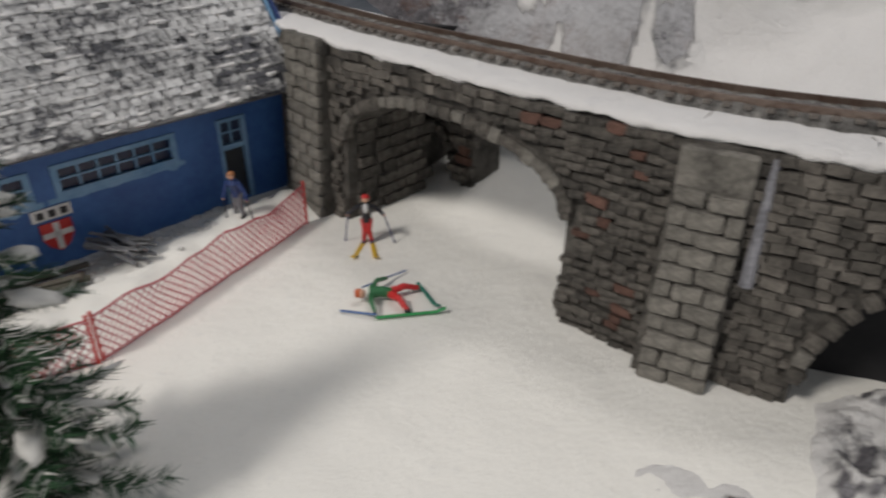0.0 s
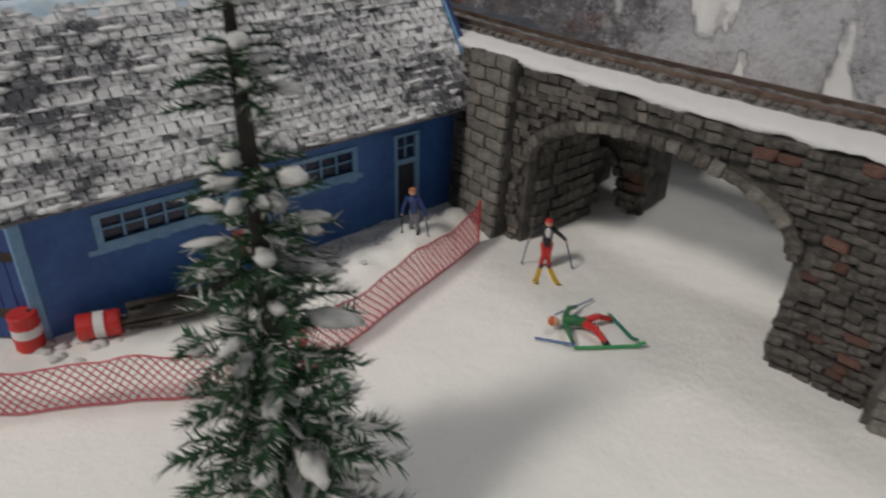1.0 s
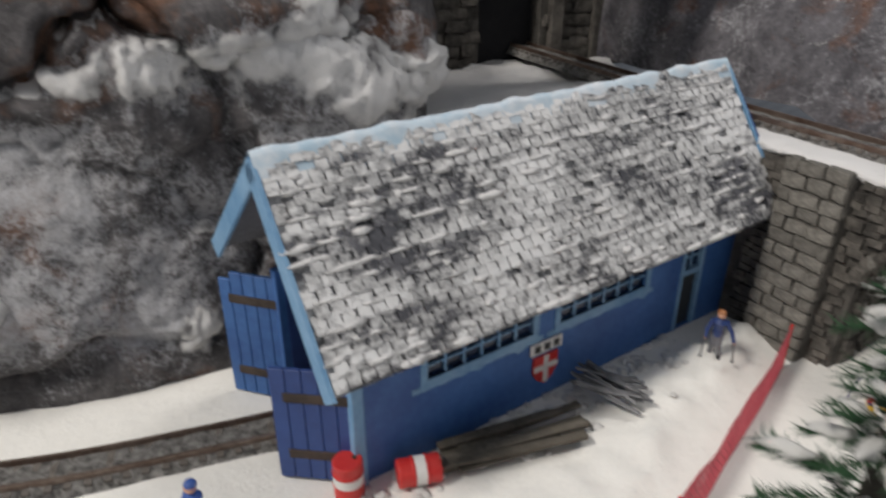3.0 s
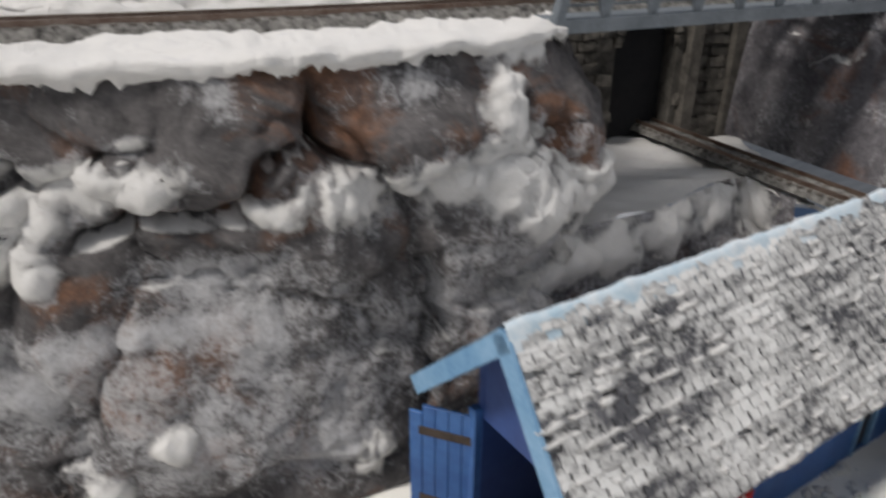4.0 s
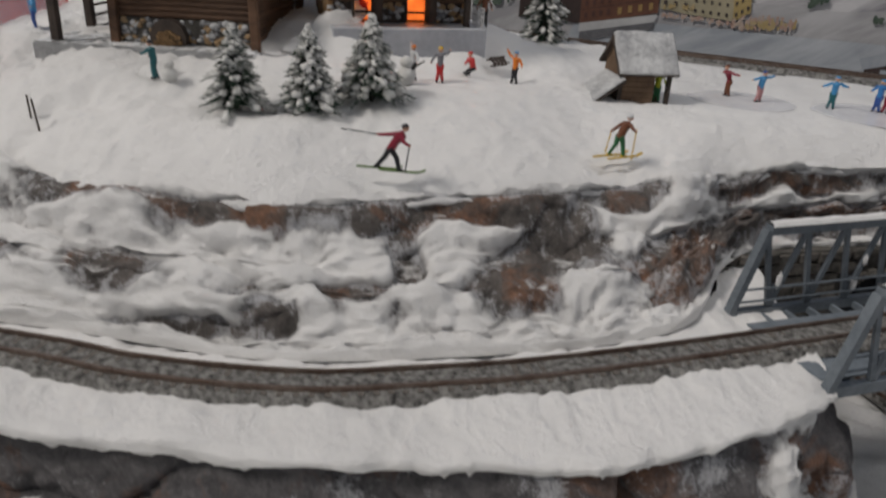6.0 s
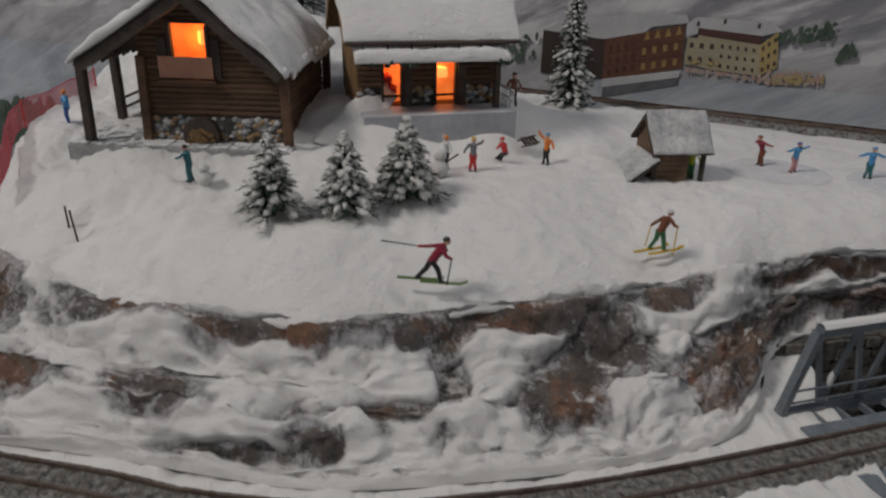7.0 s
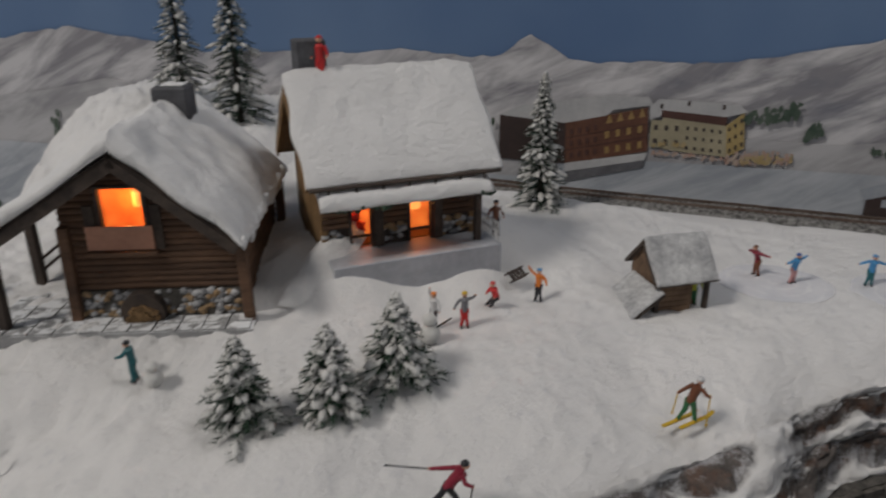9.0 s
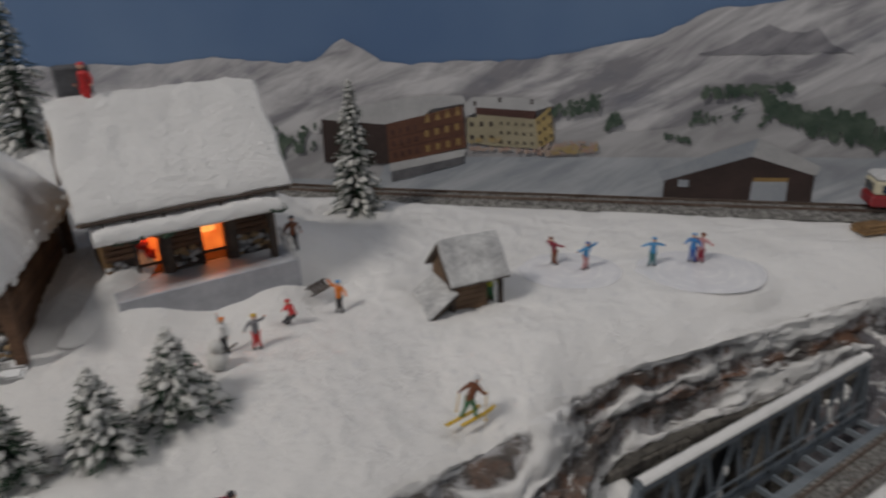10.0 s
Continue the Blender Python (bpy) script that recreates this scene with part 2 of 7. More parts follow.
STONE_RED = plain("red_stone", (0.07, 0.038, 0.03), (0.19, 0.1, 0.075), 2.5, 0.85, relief=0.8, per_piece=0.5, depth=0.001)
MORTAR = plain("mortar", (0.035, 0.032, 0.028), (0.15, 0.138, 0.122), 4, 0.9, relief=0.8, depth=0.001)
ASHLAR = plain("pale_ashlar", (0.06, 0.056, 0.049), (0.24, 0.225, 0.198), 2.5, 0.85, relief=0.6, per_piece=0.35, snow=0.1)


def slate_material():
    """Grey slates with snow rubbed along the courses: thick near the open gable, thin towards the far end."""
    m, nt, b = nodes_of("grey_slate", 0.75)
    g = nt.nodes.new("ShaderNodeNewGeometry")
    mp = nt.nodes.new("ShaderNodeMapping")
    mp.inputs["Scale"].default_value = (100, 100, 100)
    mp.inputs["Rotation"].default_value = (0, 0, math.radians(-45.8))
    nt.links.new(g.outputs["Position"], mp.inputs["Vector"])
    vec = mp.outputs["Vector"]
    st = nt.nodes.new("ShaderNodeMapping")
    st.inputs["Scale"].default_value = (0.28, 1.5, 1.5)
    nt.links.new(vec, st.inputs["Vector"])
    big = noise_node(nt, vec, 0.3, 5, 0.65, 0.4)
    streak = noise_node(nt, st.outputs["Vector"], 1.1, 8, 0.72, 0.3)
    fine = noise_node(nt, vec, 4.5, 8, 0.82)
    oi = nt.nodes.new("ShaderNodeObjectInfo")
    rnd = maths(nt, "FRACT", maths(nt, "ADD", oi.outputs["Random"], g.outputs["Random Per Island"]))
    col = ramp(nt, maths(nt, "ADD", maths(nt, "MULTIPLY", fine, 0.7), maths(nt, "MULTIPLY", rnd, 0.3)), [(0.3, (0.05, 0.052, 0.062)), (0.75, (0.2, 0.2, 0.22))])
    f = maths(nt, "ADD", maths(nt, "MULTIPLY", big, 0.7), maths(nt, "MULTIPLY", streak, 1.0))
    f = maths(nt, "ADD", f, maths(nt, "MULTIPLY", fine, 0.75))
    f = maths(nt, "ADD", f, maths(nt, "MULTIPLY", upness(nt), 0.28))
    f = maths(nt, "ADD", f, maths(nt, "MULTIPLY", rnd, 0.06))
    f = maths(nt, "MULTIPLY", f, 0.45)
    msk = ramp(nt, f, [(0.585, 0.0), (0.625, 0.6), (0.68, 1.0)])
    col = mix(nt, msk, col, (0.82, 0.82, 0.815))
    nt.links.new(col, b.inputs["Base Color"])
    bump(nt, b, maths(nt, "ADD", maths(nt, "MULTIPLY", fine, 0.6), msk), 0.7, 0.001)
    return m


SLATE = slate_material()
RAIL = plain("rail_steel", (0.13, 0.08, 0.06), (0.3, 0.24, 0.2), 3, 0.35, 0.7, 0.3)
SLEEPER = plain("sleeper_brown", (0.05, 0.042, 0.036), (0.2, 0.18, 0.16), 5, 0.85, snow=0.2, snow_scale=5.0)
BALLAST = plain("grey_ballast", (0.03, 0.028, 0.027), (0.55, 0.53, 0.5), 11, 0.9, relief=1.0, snow=0.2, depth=0.0015, snow_scale=4.0)
STEEL = plain("grey_bridge_paint", (0.1, 0.12, 0.14), (0.2, 0.225, 0.25), 2, 0.45, relief=0.15)
LOG = plain("brown_log", (0.055, 0.028, 0.015), (0.17, 0.09, 0.05), 3, 0.75, relief=0.6, stretch=(0.25, 1, 1), per_piece=0.5)
BEAM = plain("dark_beam", (0.03, 0.022, 0.018), (0.09, 0.065, 0.05), 3, 0.8, relief=0.6)
PLANK = plain("ochre_plank", (0.14, 0.08, 0.035), (0.3, 0.18, 0.08), 3, 0.75, relief=0.5, per_piece=0.4)
NEEDLE = plain("conifer_needles", (0.012, 0.04, 0.018), (0.04, 0.11, 0.045), 4, 0.7, relief=0)
NEEDLE_DARK = plain("conifer_needles_dark", (0.01, 0.03, 0.018), (0.035, 0.075, 0.04), 4, 0.7, relief=0)
BARK = plain("bark", (0.018, 0.016, 0.012), (0.05, 0.045, 0.035), 4, 0.9)
FLOCK = snow_material("flocked_snow", (0.76, 0.75, 0.72))
# orange lamplight put into the room walls as uneven emission
GLOW = glow("room_glow", (1.0, 0.22, 0.035), 1.6)
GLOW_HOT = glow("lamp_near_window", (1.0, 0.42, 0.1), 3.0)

# ---- the ground: a flat snowy square, cliffs, a ledge with a track, a plateau ----
def lower_height(x, y):
    h = 0.12 * fbm(x * 0.12, y * 0.12, 3.0) + 0.03 * fbm(x * 0.7, y * 0.7, 8.0)
    d = ((x + 10.2) * 0.697 + (y - 20.6) * 0.717, -(x + 10.2) * 0.717 + (y - 20.6) * 0.697)
    # banked snow along the shed and a mound at its far corner
    h += 0.3 * math.exp(-((d[0] - 4.3) / 2.2) ** 2 - ((d[1] + 0.7) / 0.9) ** 2) * (1 + 0.6 * fbm(x * 1.2, y * 1.2))
    h += 0.25 * math.exp(-((d[0] + 3) / 3.5) ** 2 - ((d[1] + 2.2) / 1.2) ** 2) * (1 + 0.8 * fbm(x * 1.1, y * 1.1))
    # a long bank of shovelled snow between the shed and the red net
    t = max(0.0, min(1.0, ((x + 10.2) * 0.55 + (y - 18.4) * 0.83) / 7.2))
    g = math.hypot(x + 10.2 - 3.96 * t, y - 18.4 - 5.98 * t)
    h += (0.42 + 0.3 * fbm(x * 0.9, y * 0.9, 7) + 0.16 * fbm(x * 3.1, y * 3.1, 2)) * math.exp(-(g / 0.95) ** 2) * (0.6 + 0.4 * t)
    # mounds in front of the dark arch
    h += 0.15 * math.exp(-((x - 7.3) / 2.2) ** 2 - ((y - 11.6) / 1.0) ** 2)
    # the ground rises behind the viaduct
    k = (x - 0.9) * 0.686 + (y - 19.4) * 0.727
    if k > 4:
        h += min(3.2, 0.22 * (k - 4)) + 0.2 * fbm(x * 0.5, y * 0.5)
    return h


xs, ys = np.linspace(-60, 40, 420), np.linspace(-14, 40, 240)
bm = grid_mesh([[(x, y, lower_height(x, y)) for x in xs] for y in ys])
tagged(part("ground", bm, SNOW, smooth=True), "snow-covered square of the model landscape", "snow", kind="structure")


def facet(q, seed):
    """Height of a block of rock at q: each block is a tilted, slightly rounded face with a narrow cleft round it."""
    dist, pts = noise.voronoi(q)
    p = pts[0]
    tx, ty, o = noise.noise(p * 7.3), noise.noise(p * 5.1 + Vector((9, 2, seed))), noise.noise(p * 3.7 + Vector((1, 8, 4)))
    gap = min(1.0, (dist[1] - dist[0]) * 5.0)
    return 0.9 * ((q.x - p.x) * tx + (q.y - p.y) * ty) + 0.5 * o + 0.45 * gap ** 0.5 - 0.3 * (q - p).length


def soft(x):
    x = max(0.0, min(1.0, x))
    return x * x * (3 - 2 * x)


def laid(P, spots, seed, raise_by):
    """Raise a rock surface where snow lies on it. Gives the new points and the cover at each."""
    R, C = len(P), len(P[0])
    A = np.array(P)
    nrm = np.cross(np.gradient(A, axis=1), np.gradient(A, axis=0))
    nrm /= np.linalg.norm(nrm, axis=2, keepdims=True) + 1e-9
    cover = np.zeros((R, C))
    for k, (ci, cr, ri, rr) in enumerate(spots):
        for r in range(max(0, int(cr - 2 * rr)), min(R, int(cr + 2 * rr) + 1)):
            for i in range(max(0, int(ci - 2 * ri)), min(C, int(ci + 2 * ri) + 1)):
                d = math.sqrt(((i - ci) / ri) ** 2 + ((r - cr) / rr) ** 2)
                e = 1.55 - d + 0.7 * fbm(i * 0.06 + seed, r * 0.08 + k, 2.0, 5) + 0.2 * nz(i * 0.3, r * 0.35, seed)
                cover[r, i] = max(cover[r, i], min(1.0, 0.75 * e))
    thick = np.vectorize(soft)((cover - 0.25) * 1.5) * raise_by
    for r in range(R):
        for i in range(C):
            if thick[r, i] > 0:
                thick[r, i] *= 0.8 + 0.5 * fbm(i * 0.15, r * 0.18, seed + 5, 3)
    out = A + nrm * thick[..., None]
    out[..., 2] += 0.35 * thick
    return out.tolist(), cover


def ribbon(name, base, top, z0, z1, n, rows, push, mat, label, seed, cells=(0.2, 0.2), bulges=(), clefts=(), spots=(), dusted=(), dust=0.3):
    """A cliff between a foot line and a top line, broken into blocks with dark clefts, with snow caught on it."""
    A, B = paired(base, n), paired(top, n)
    P = []
    s = np.r_[0, np.cumsum(np.linalg.norm(np.diff(A, axis=0), axis=1))]
    for r in range(rows):
        v = r / (rows - 1)
        line = []
        for i in range(n):
            p = A[i] + (B[i] - A[i]) * v
            z = z0 + (z1 - z0) * v
            d = A[min(i + 1, n - 1)] - A[max(i - 1, 0)]
            out = Vector((d[1], -d[0])).normalized()
            q = Vector((s[i] * cells[0] + seed, z * cells[1], seed))
            q += Vector((0.55 * nz(q.x * 1.3, q.y * 1.3, 1), 0.4 * nz(q.x * 1.3, q.y * 1.3, 5), 0)) + 0.07 * Vector((nz(q.x * 7, q.y * 7), nz(q.y * 7, q.x * 7, 3), 0))
            k = facet(q, seed) + 0.3 * facet(q * 2.3 + Vector((3, 1, 0)), seed) * max(0, 0.6 - v)
            k = push * (k + 0.4 * fbm(s[i] * 0.16 + seed, z * 0.2, 2.0, 4) + 0.11 * fbm(s[i] * 1.1, z * 1.3, seed, 5))
            # single boulders that stand out, and deep clefts between them
            for a, b, ra, rb, h in bulges:
                g = ((s[i] - a) / ra) ** 2 + ((z - b) / rb) ** 2
                if g < 1:
                    k = k * (0.45 + 0.55 * g) + h * math.sqrt(1 - g)
            for x0, y0, x1, y1 in clefts:
                wx, wz = s[i] + 0.25 * nz(s[i] * 1.5, z * 1.5, 6), z + 0.25 * nz(z * 1.5, s[i] * 1.5, 2)
                t = max(0, min(1, ((wx - x0) * (x1 - x0) + (wz - y0) * (y1 - y0)) / ((x1 - x0) ** 2 + (y1 - y0) ** 2)))
                g = math.hypot(wx - x0 - t * (x1 - x0), wz - y0 - t * (y1 - y0))
                k -= 1.3 * math.exp(-(g / 0.2) ** 2)
            k *= min(1.0, 4 * v + 0.25) * min(1.0, 5 * (1 - v) + 0.15)
            line.append((p[0] + out.x * k, p[1] + out.y * k, z + 0.2 * push * nz(s[i] * 0.5, z * 0.6, seed + 4) * min(1, 6 * (1 - v)) * min(1, 4 * v)))
        P.append(line)
    P, cover = laid(P, spots, seed, 0.4)
    powder = np.full((rows, n), dust)
    I, R = np.meshgrid(np.arange(n), np.arange(rows))
    for ci, cr, ri, rr, k in dusted:
        powder += k * np.exp(-((I - ci) / ri) ** 2 - ((R - cr) / rr) ** 2)
    powder = np.maximum(powder, 1.6 * cover)
    ob = tagged(part(name, grid_mesh(P), mat, smooth=True), label, "rock", kind="structure")
    store(ob, "cover", cover)
    store(ob, "powder", powder)


A_BASE = [(-76, 7), (-60, 9), (-50, 11), (-42, 12.6), (-36, 13.8), (-30.4, 15.3), (-27.6, 16.6), (-25, 18.4), (-22.9, 19.9), (-20.6, 22.2), (-18.0, 25), (-17.0, 27.5), (-18.5, 32), (-20.5, 40)]
A_TOP = [(-76, 9), (-60, 10.5), (-50, 12.6), (-43, 14.4), (-38, 15.6), (-33, 17.3), (-29.8, 18.8), (-26.5, 19.9), (-24.8, 21.0), (-22.4, 23.3), (-20.2, 25.8), (-19.4, 27.5), (-20.6, 32), (-22.5, 40)]
SPOTS = [(160, 99, 9, 5), (186, 92, 20, 6), (167, 86, 9, 7), (167, 75, 5, 7), (148, 78, 17, 8), (195, 101, 6, 2.5), (227, 85, 10, 4), (254, 85, 21, 7), (300, 86, 31, 11), (307, 101, 8, 10),
         (328, 74, 26, 9), (318, 115, 9, 4), (191, 34, 10, 4), (172, 19, 8, 9), (252, 18, 9, 6), (342, 58, 9, 9), (352, 74, 9, 14), (330, 48, 16, 3.5)]
DUSTED = [(209, 70, 18, 6, 0.8), (192, 59, 34, 3.0, 1.0), (155, 50, 16, 8, 0.7), (218, 52, 7, 9, 0.7), (215, 113, 9, 6, 0.7), (279, 111, 16, 6, 0.7), (164, 108, 6, 5, 0.6), (237, 22, 14, 8, 0.7),
          (325, 50, 36, 9, 0.7), (320, 66, 30, 8, 0.5), (195, 36, 60, 34, 0.4), (245, 40, 40, 30, 0.35), (300, 50, 40, 30, 0.3)]
ribbon("cliff_grey", A_BASE, A_TOP, -0.5, 13.3, 420, 120, 1.35, ROCK, "dark grey and rusty rock face dusted with snow", 3.0, (0.15, 0.19),
       [(56.9, 11.6, 2.3, 1.9, 0.9), (52.1, 11.7, 2.2, 1.9, 0.8), (65.6, 10.4, 2.2, 2.9, 1.0), (48.2, 12.0, 2.2, 1.6, 0.6), (44.8, 12.2, 1.9, 1.6, 0.6)],
       [(54.6, 13.2, 54.5, 11.0), (54.5, 11.0, 55.6, 10.2), (54.5, 11.0, 52.9, 10.8), (52.9, 10.8, 52.1, 9.6), (52.1, 9.5, 50.1, 9.25), (50.1, 9.25, 48.1, 8.8), (47.1, 10.7, 47.1, 10.1), (57.5, 7.1, 57.6, 4.8), (61.6, 9.5, 61.4, 11.3)],
       SPOTS, DUSTED, 0.1)

# the ledge with the upper track
TRACK_UP = [(-75, 14), (-60, 14.8), (-50, 15.9), (-43.0, 17.1), (-40.5, 17.4), (-37.5, 18.15), (-34.5, 19.2), (-32.2, 20.5), (-29.1, 22.4), (-25.9, 24.7), (-22.3, 27.5), (-15.8, 32.7), (-9.0, 38.1), (-3, 42.8)]
EDGE = [(-68, 62), (-66, 45), (-61.5, 30.5), (-56, 24.3), (-49.5, 22.4), (-44.7, 22.4), (-39.4, 23.4), (-36.2, 25.3), (-31.7, 28.6), (-28.3, 31.6), (-25.5, 33.9), (-22.8, 36.9), (-16, 41.2), (-6, 46.5), (10, 52.5), (34, 57)]
B_BASE = [(-90, 62), (-84, 40), (-74, 20), (-62, 15.9), (-51.5, 16.8), (-44.2, 18.3), (-37.4, 19.6), (-33.4, 21.4), (-28.6, 24.3), (-25.6, 26.6), (-23.6, 29.2), (-22.2, 35.6), (-15.3, 40.2), (-5.4, 45.6), (11, 51), (34, 55)]
P = []
LEDGE_IN = [(-80, 17), (-64, 17.6), (-53, 18), (-46, 19.5), (-41, 20.5), (-36, 21.5), (-32.5, 23.5), (-29.5, 25.8), (-27.5, 27.5), (-25.5, 29.5), (-23.5, 31.5), (-23, 33), (-23.5, 36), (-24, 42)]
bl, tl = paired(A_TOP, 640), paired(LEDGE_IN, 640)
LIPS = 12
for r in range(LIPS + 20):
    row = []
    for i in range(640):
        u = i * 300 / 640
        if r < LIPS:
            # the snow hangs over the rock in a ragged, rounded lip
            q = r / LIPS
            hang = max(0.25, 0.62 + 0.45 * fbm(u * 0.04, 4.0, 0, 2) + (1 - q) ** 8 * (0.3 * fbm(u * 0.3, 9.0, 0, 4)))
            o = np.interp(q, (0, 0.3, 0.6, 0.85, 1), (0.42, 0.7, 0.68, 0.36, 0.0))
            dz = np.interp(q, (0, 0.3, 0.6, 0.85, 1), (-1.0, -0.66, -0.26, -0.05, 0.0))
            p = bl[i] + np.array([0.62, -0.78]) * o * (1.0 + 0.35 * fbm(u * 0.05, 6.0))
            z = 13.45 + dz * hang
            k = 0.2 * fbm(p[0] * 0.6, p[1] * 0.6, z * 1.5, 2)
            p = p + np.array([0.62, -0.78]) * k
            z += 0.6 * k
        else:
            v = (r - LIPS) / 19
            p = bl[i] + (tl[i] - bl[i]) * v
            z = 13.45
        z += 0.16 * fbm(p[0] * 0.4, p[1] * 0.4, 1, 2) + (0.12 * fbm(p[0] * 1.6, p[1] * 1.6, 6) if r > LIPS + 1 else 0)
        row.append((p[0], p[1], z))
    P.append(row)
tagged(part("ledge_snow", grid_mesh(P), SNOW_HI, smooth=True), "thick snow on the rock ledge beside the upper track", "snow", kind="structure")

CONTROL = [(-28.1, 33.3, 18.2), (-35.5, 26.4, 18.4), (-34.7, 39.9, 19.4), (-37.8, 35.7, 20.0), (-51.6, 30.3, 21.0), (-45, 32.4, 20.9), (-44.2, 37.1, 22.0), (-37.5, 41.5, 22.0),
           (-36.2, 52, 19.9), (-27.5, 43.1, 18.9), (-23, 46, 18.8), (-15, 46, 18.8), (-6, 50, 18.9), (-43, 27, 19.4), (-49, 23.3, 18.9), (-56, 27, 19.7), (-58.7, 30.3, 21), (-55.5, 32.5, 21.2),
           (-54, 47.5, 25.2), (-60, 50, 27), (-50, 52, 24.5), (-46, 46, 23.3), (-20, 55, 19.1), (-40, 58, 19.4), (0, 58, 19)]


def plateau_z(x, y):
    w = t = 0.0
    for a, b, c in CONTROL:
        k = 1 / ((x - a) ** 2 + (y - b) ** 2 + 1.5) ** 1.6
        w += k
        t += k * c
    return t / w


ICE = [(-23.2, 45.8, 3.1), (-16.2, 46.0, 3.7)]
E_PTS = paired(EDGE, 380)
BACK = paired([(-65, 61.4), (-62, 61.4), (-60, 61.4), (-57, 61.4), (-52, 61.4), (-48, 61.4), (-44, 61.4), (-40, 61.4), (-35, 61.4), (-30, 61.4), (-26, 61.4), (-22, 61.4), (-16, 61.4), (-6, 61.4), (12, 61.4), (38, 61.4)], 380)


def plateau_point(i, v):
    p = E_PTS[i] + (BACK[i] - E_PTS[i]) * v
    d = np.linalg.norm(BACK[i] - E_PTS[i]) * v
    z = plateau_z(p[0], p[1])
    e = 17.35 + 0.35 * nz(i * 0.05, 2.0)
    k = min(1.0, d / 4.0)
    z = e + (z - e) * (1 - (1 - k) ** 2)
    amp = 1.0
    for a, b, r in ICE:
        q = math.hypot(p[0] - a, (p[1] - b) * 1.25) / r
        if q < 1.15:
            amp = max(0.0, (q - 0.85) / 0.3)
            z = 18.8 + (z - 18.8) * amp
    z += amp * (0.17 * fbm(p[0] * 0.35, p[1] * 0.35, 5) + (0.09 + 0.2 * max(0, min(1, (-43 - p[0]) / 6))) * fbm(p[0] * 1.3, p[1] * 1.3, 9))
    # the bed of the back track is level, and the ground falls away behind it
    if p[0] > -46:
        o = p[1] - np.interp(p[0], BED_X, BED_Y)
        f = min(1.0, (p[0] + 46) / 4)
        if o > -3.2:
            g = min(1.0, (o + 3.2) / 1.6)
            z += f * g * (min(z, 19.1) - z)
        if o > 1.3:
            z -= f * min(2.4, (o - 1.3) * 2.5)
    return (p[0], p[1], z)


BACK_LINE = [(-70, 60), (-55, 59.2), (-42.2, 58.0), (-34.5, 57.0), (-22.8, 56.0), (-4.8, 54.4), (10, 53.6), (34, 54)]
BED_X, BED_Y = [q[0] for q in BACK_LINE], [q[1] for q in BACK_LINE]
VV = [(k / 129) ** 1.25 for k in range(130)]
# the edge of the snow hangs a little over the rock
LIP = []
for o, dz in ((0.1, -0.5), (0.28, -0.32), (0.22, -0.1)):
    row = []
    for i in range(380):
        d = E_PTS[min(i + 1, 379)] - E_PTS[max(i - 1, 0)]
        d = d / np.linalg.norm(d)
        x, y, z = plateau_point(i, 0.0)
        k = max(0.25, 0.7 + 0.9 * fbm(i * 0.11, 3.0))
        row.append((x + d[1] * o * k, y - d[0] * o * k, z + dz * k))
    LIP.append(row)
tagged(part("plateau", grid_mesh(LIP + [[plateau_point(i, v) for i in range(380)] for v in VV]), SNOW_HI, smooth=True), "snow-covered plateau with ski tracks and trodden paths", "snow", kind="structure")


def steps(v, s):
    """Two rocky steps with a snowy ledge between."""
    a = 0.30 + 0.06 * nz(s * 0.12, 1.0)
    b = 0.62 + 0.06 * nz(s * 0.15, 5.0)
    def st(x, c, w):
        t = min(1, max(0, (x - c + w) / (2 * w)))
        return t * t * (3 - 2 * t)
    k = 0.5 + 0.5 * math.tanh(3 * nz(s * 0.09, 3.3))
    return 0.3 * v + (0.2 + 0.12 * k) * st(v, a, 0.09) + (0.5 - 0.12 * k) * st(v, 0.84 + 0.06 * nz(s * 0.2, 8.0), 0.14) 


A, B = paired(B_BASE, 460), E_PTS
P = []
Bt = paired(EDGE, 460)
s = np.r_[0, np.cumsum(np.linalg.norm(np.diff(Bt, axis=0), axis=1))]
for r in range(90):
    v = r / 89
    row = []
    for i in range(460):
        x = i / 459 * 15
        low = 13.5 + 0.3 * min(1.0, max(0.0, x - 10))
        if x < 3.2:
            low = 13.5 - 3 * (3.2 - x)
        p = A[i] + (Bt[i] - A[i]) * v
        top = 17.35 + 0.35 * nz(i * 380 / 460 * 0.05, 2.0)
        w = steps(v, s[i])
        z = low + (top - low) * w
        d = Bt[min(i + 1, 459)] - Bt[max(i - 1, 0)]
        out = Vector((d[1], -d[0])).normalized()
        q = Vector((s[i] * 0.42, v * 2.6, 7.0))
        q += Vector((0.5 * nz(q.x * 1.2, q.y, 1), 0.4 * nz(q.x, q.y * 1.3, 5), 0))
        amp = min(1.0, 6 * v) * min(1.0, 8 * (1 - v) + 0.3)
        k = amp * (0.42 * facet(q, 2.0) + 0.35 * fbm(s[i] * 0.3, v * 4, 3.0, 5) + 0.12 * fbm(s[i] * 1.3, v * 9, 6.0, 4))
        zz = z + amp * (0.45 * fbm(s[i] * 0.5, v * 5, 1.0, 4) + 0.12 * fbm(s[i] * 1.6, v * 12, 4.0, 3)) * min(1.0, 8 * (1 - v))
        row.append((p[0] + out.x * k, p[1] + out.y * k, zz))
    P.append(row)


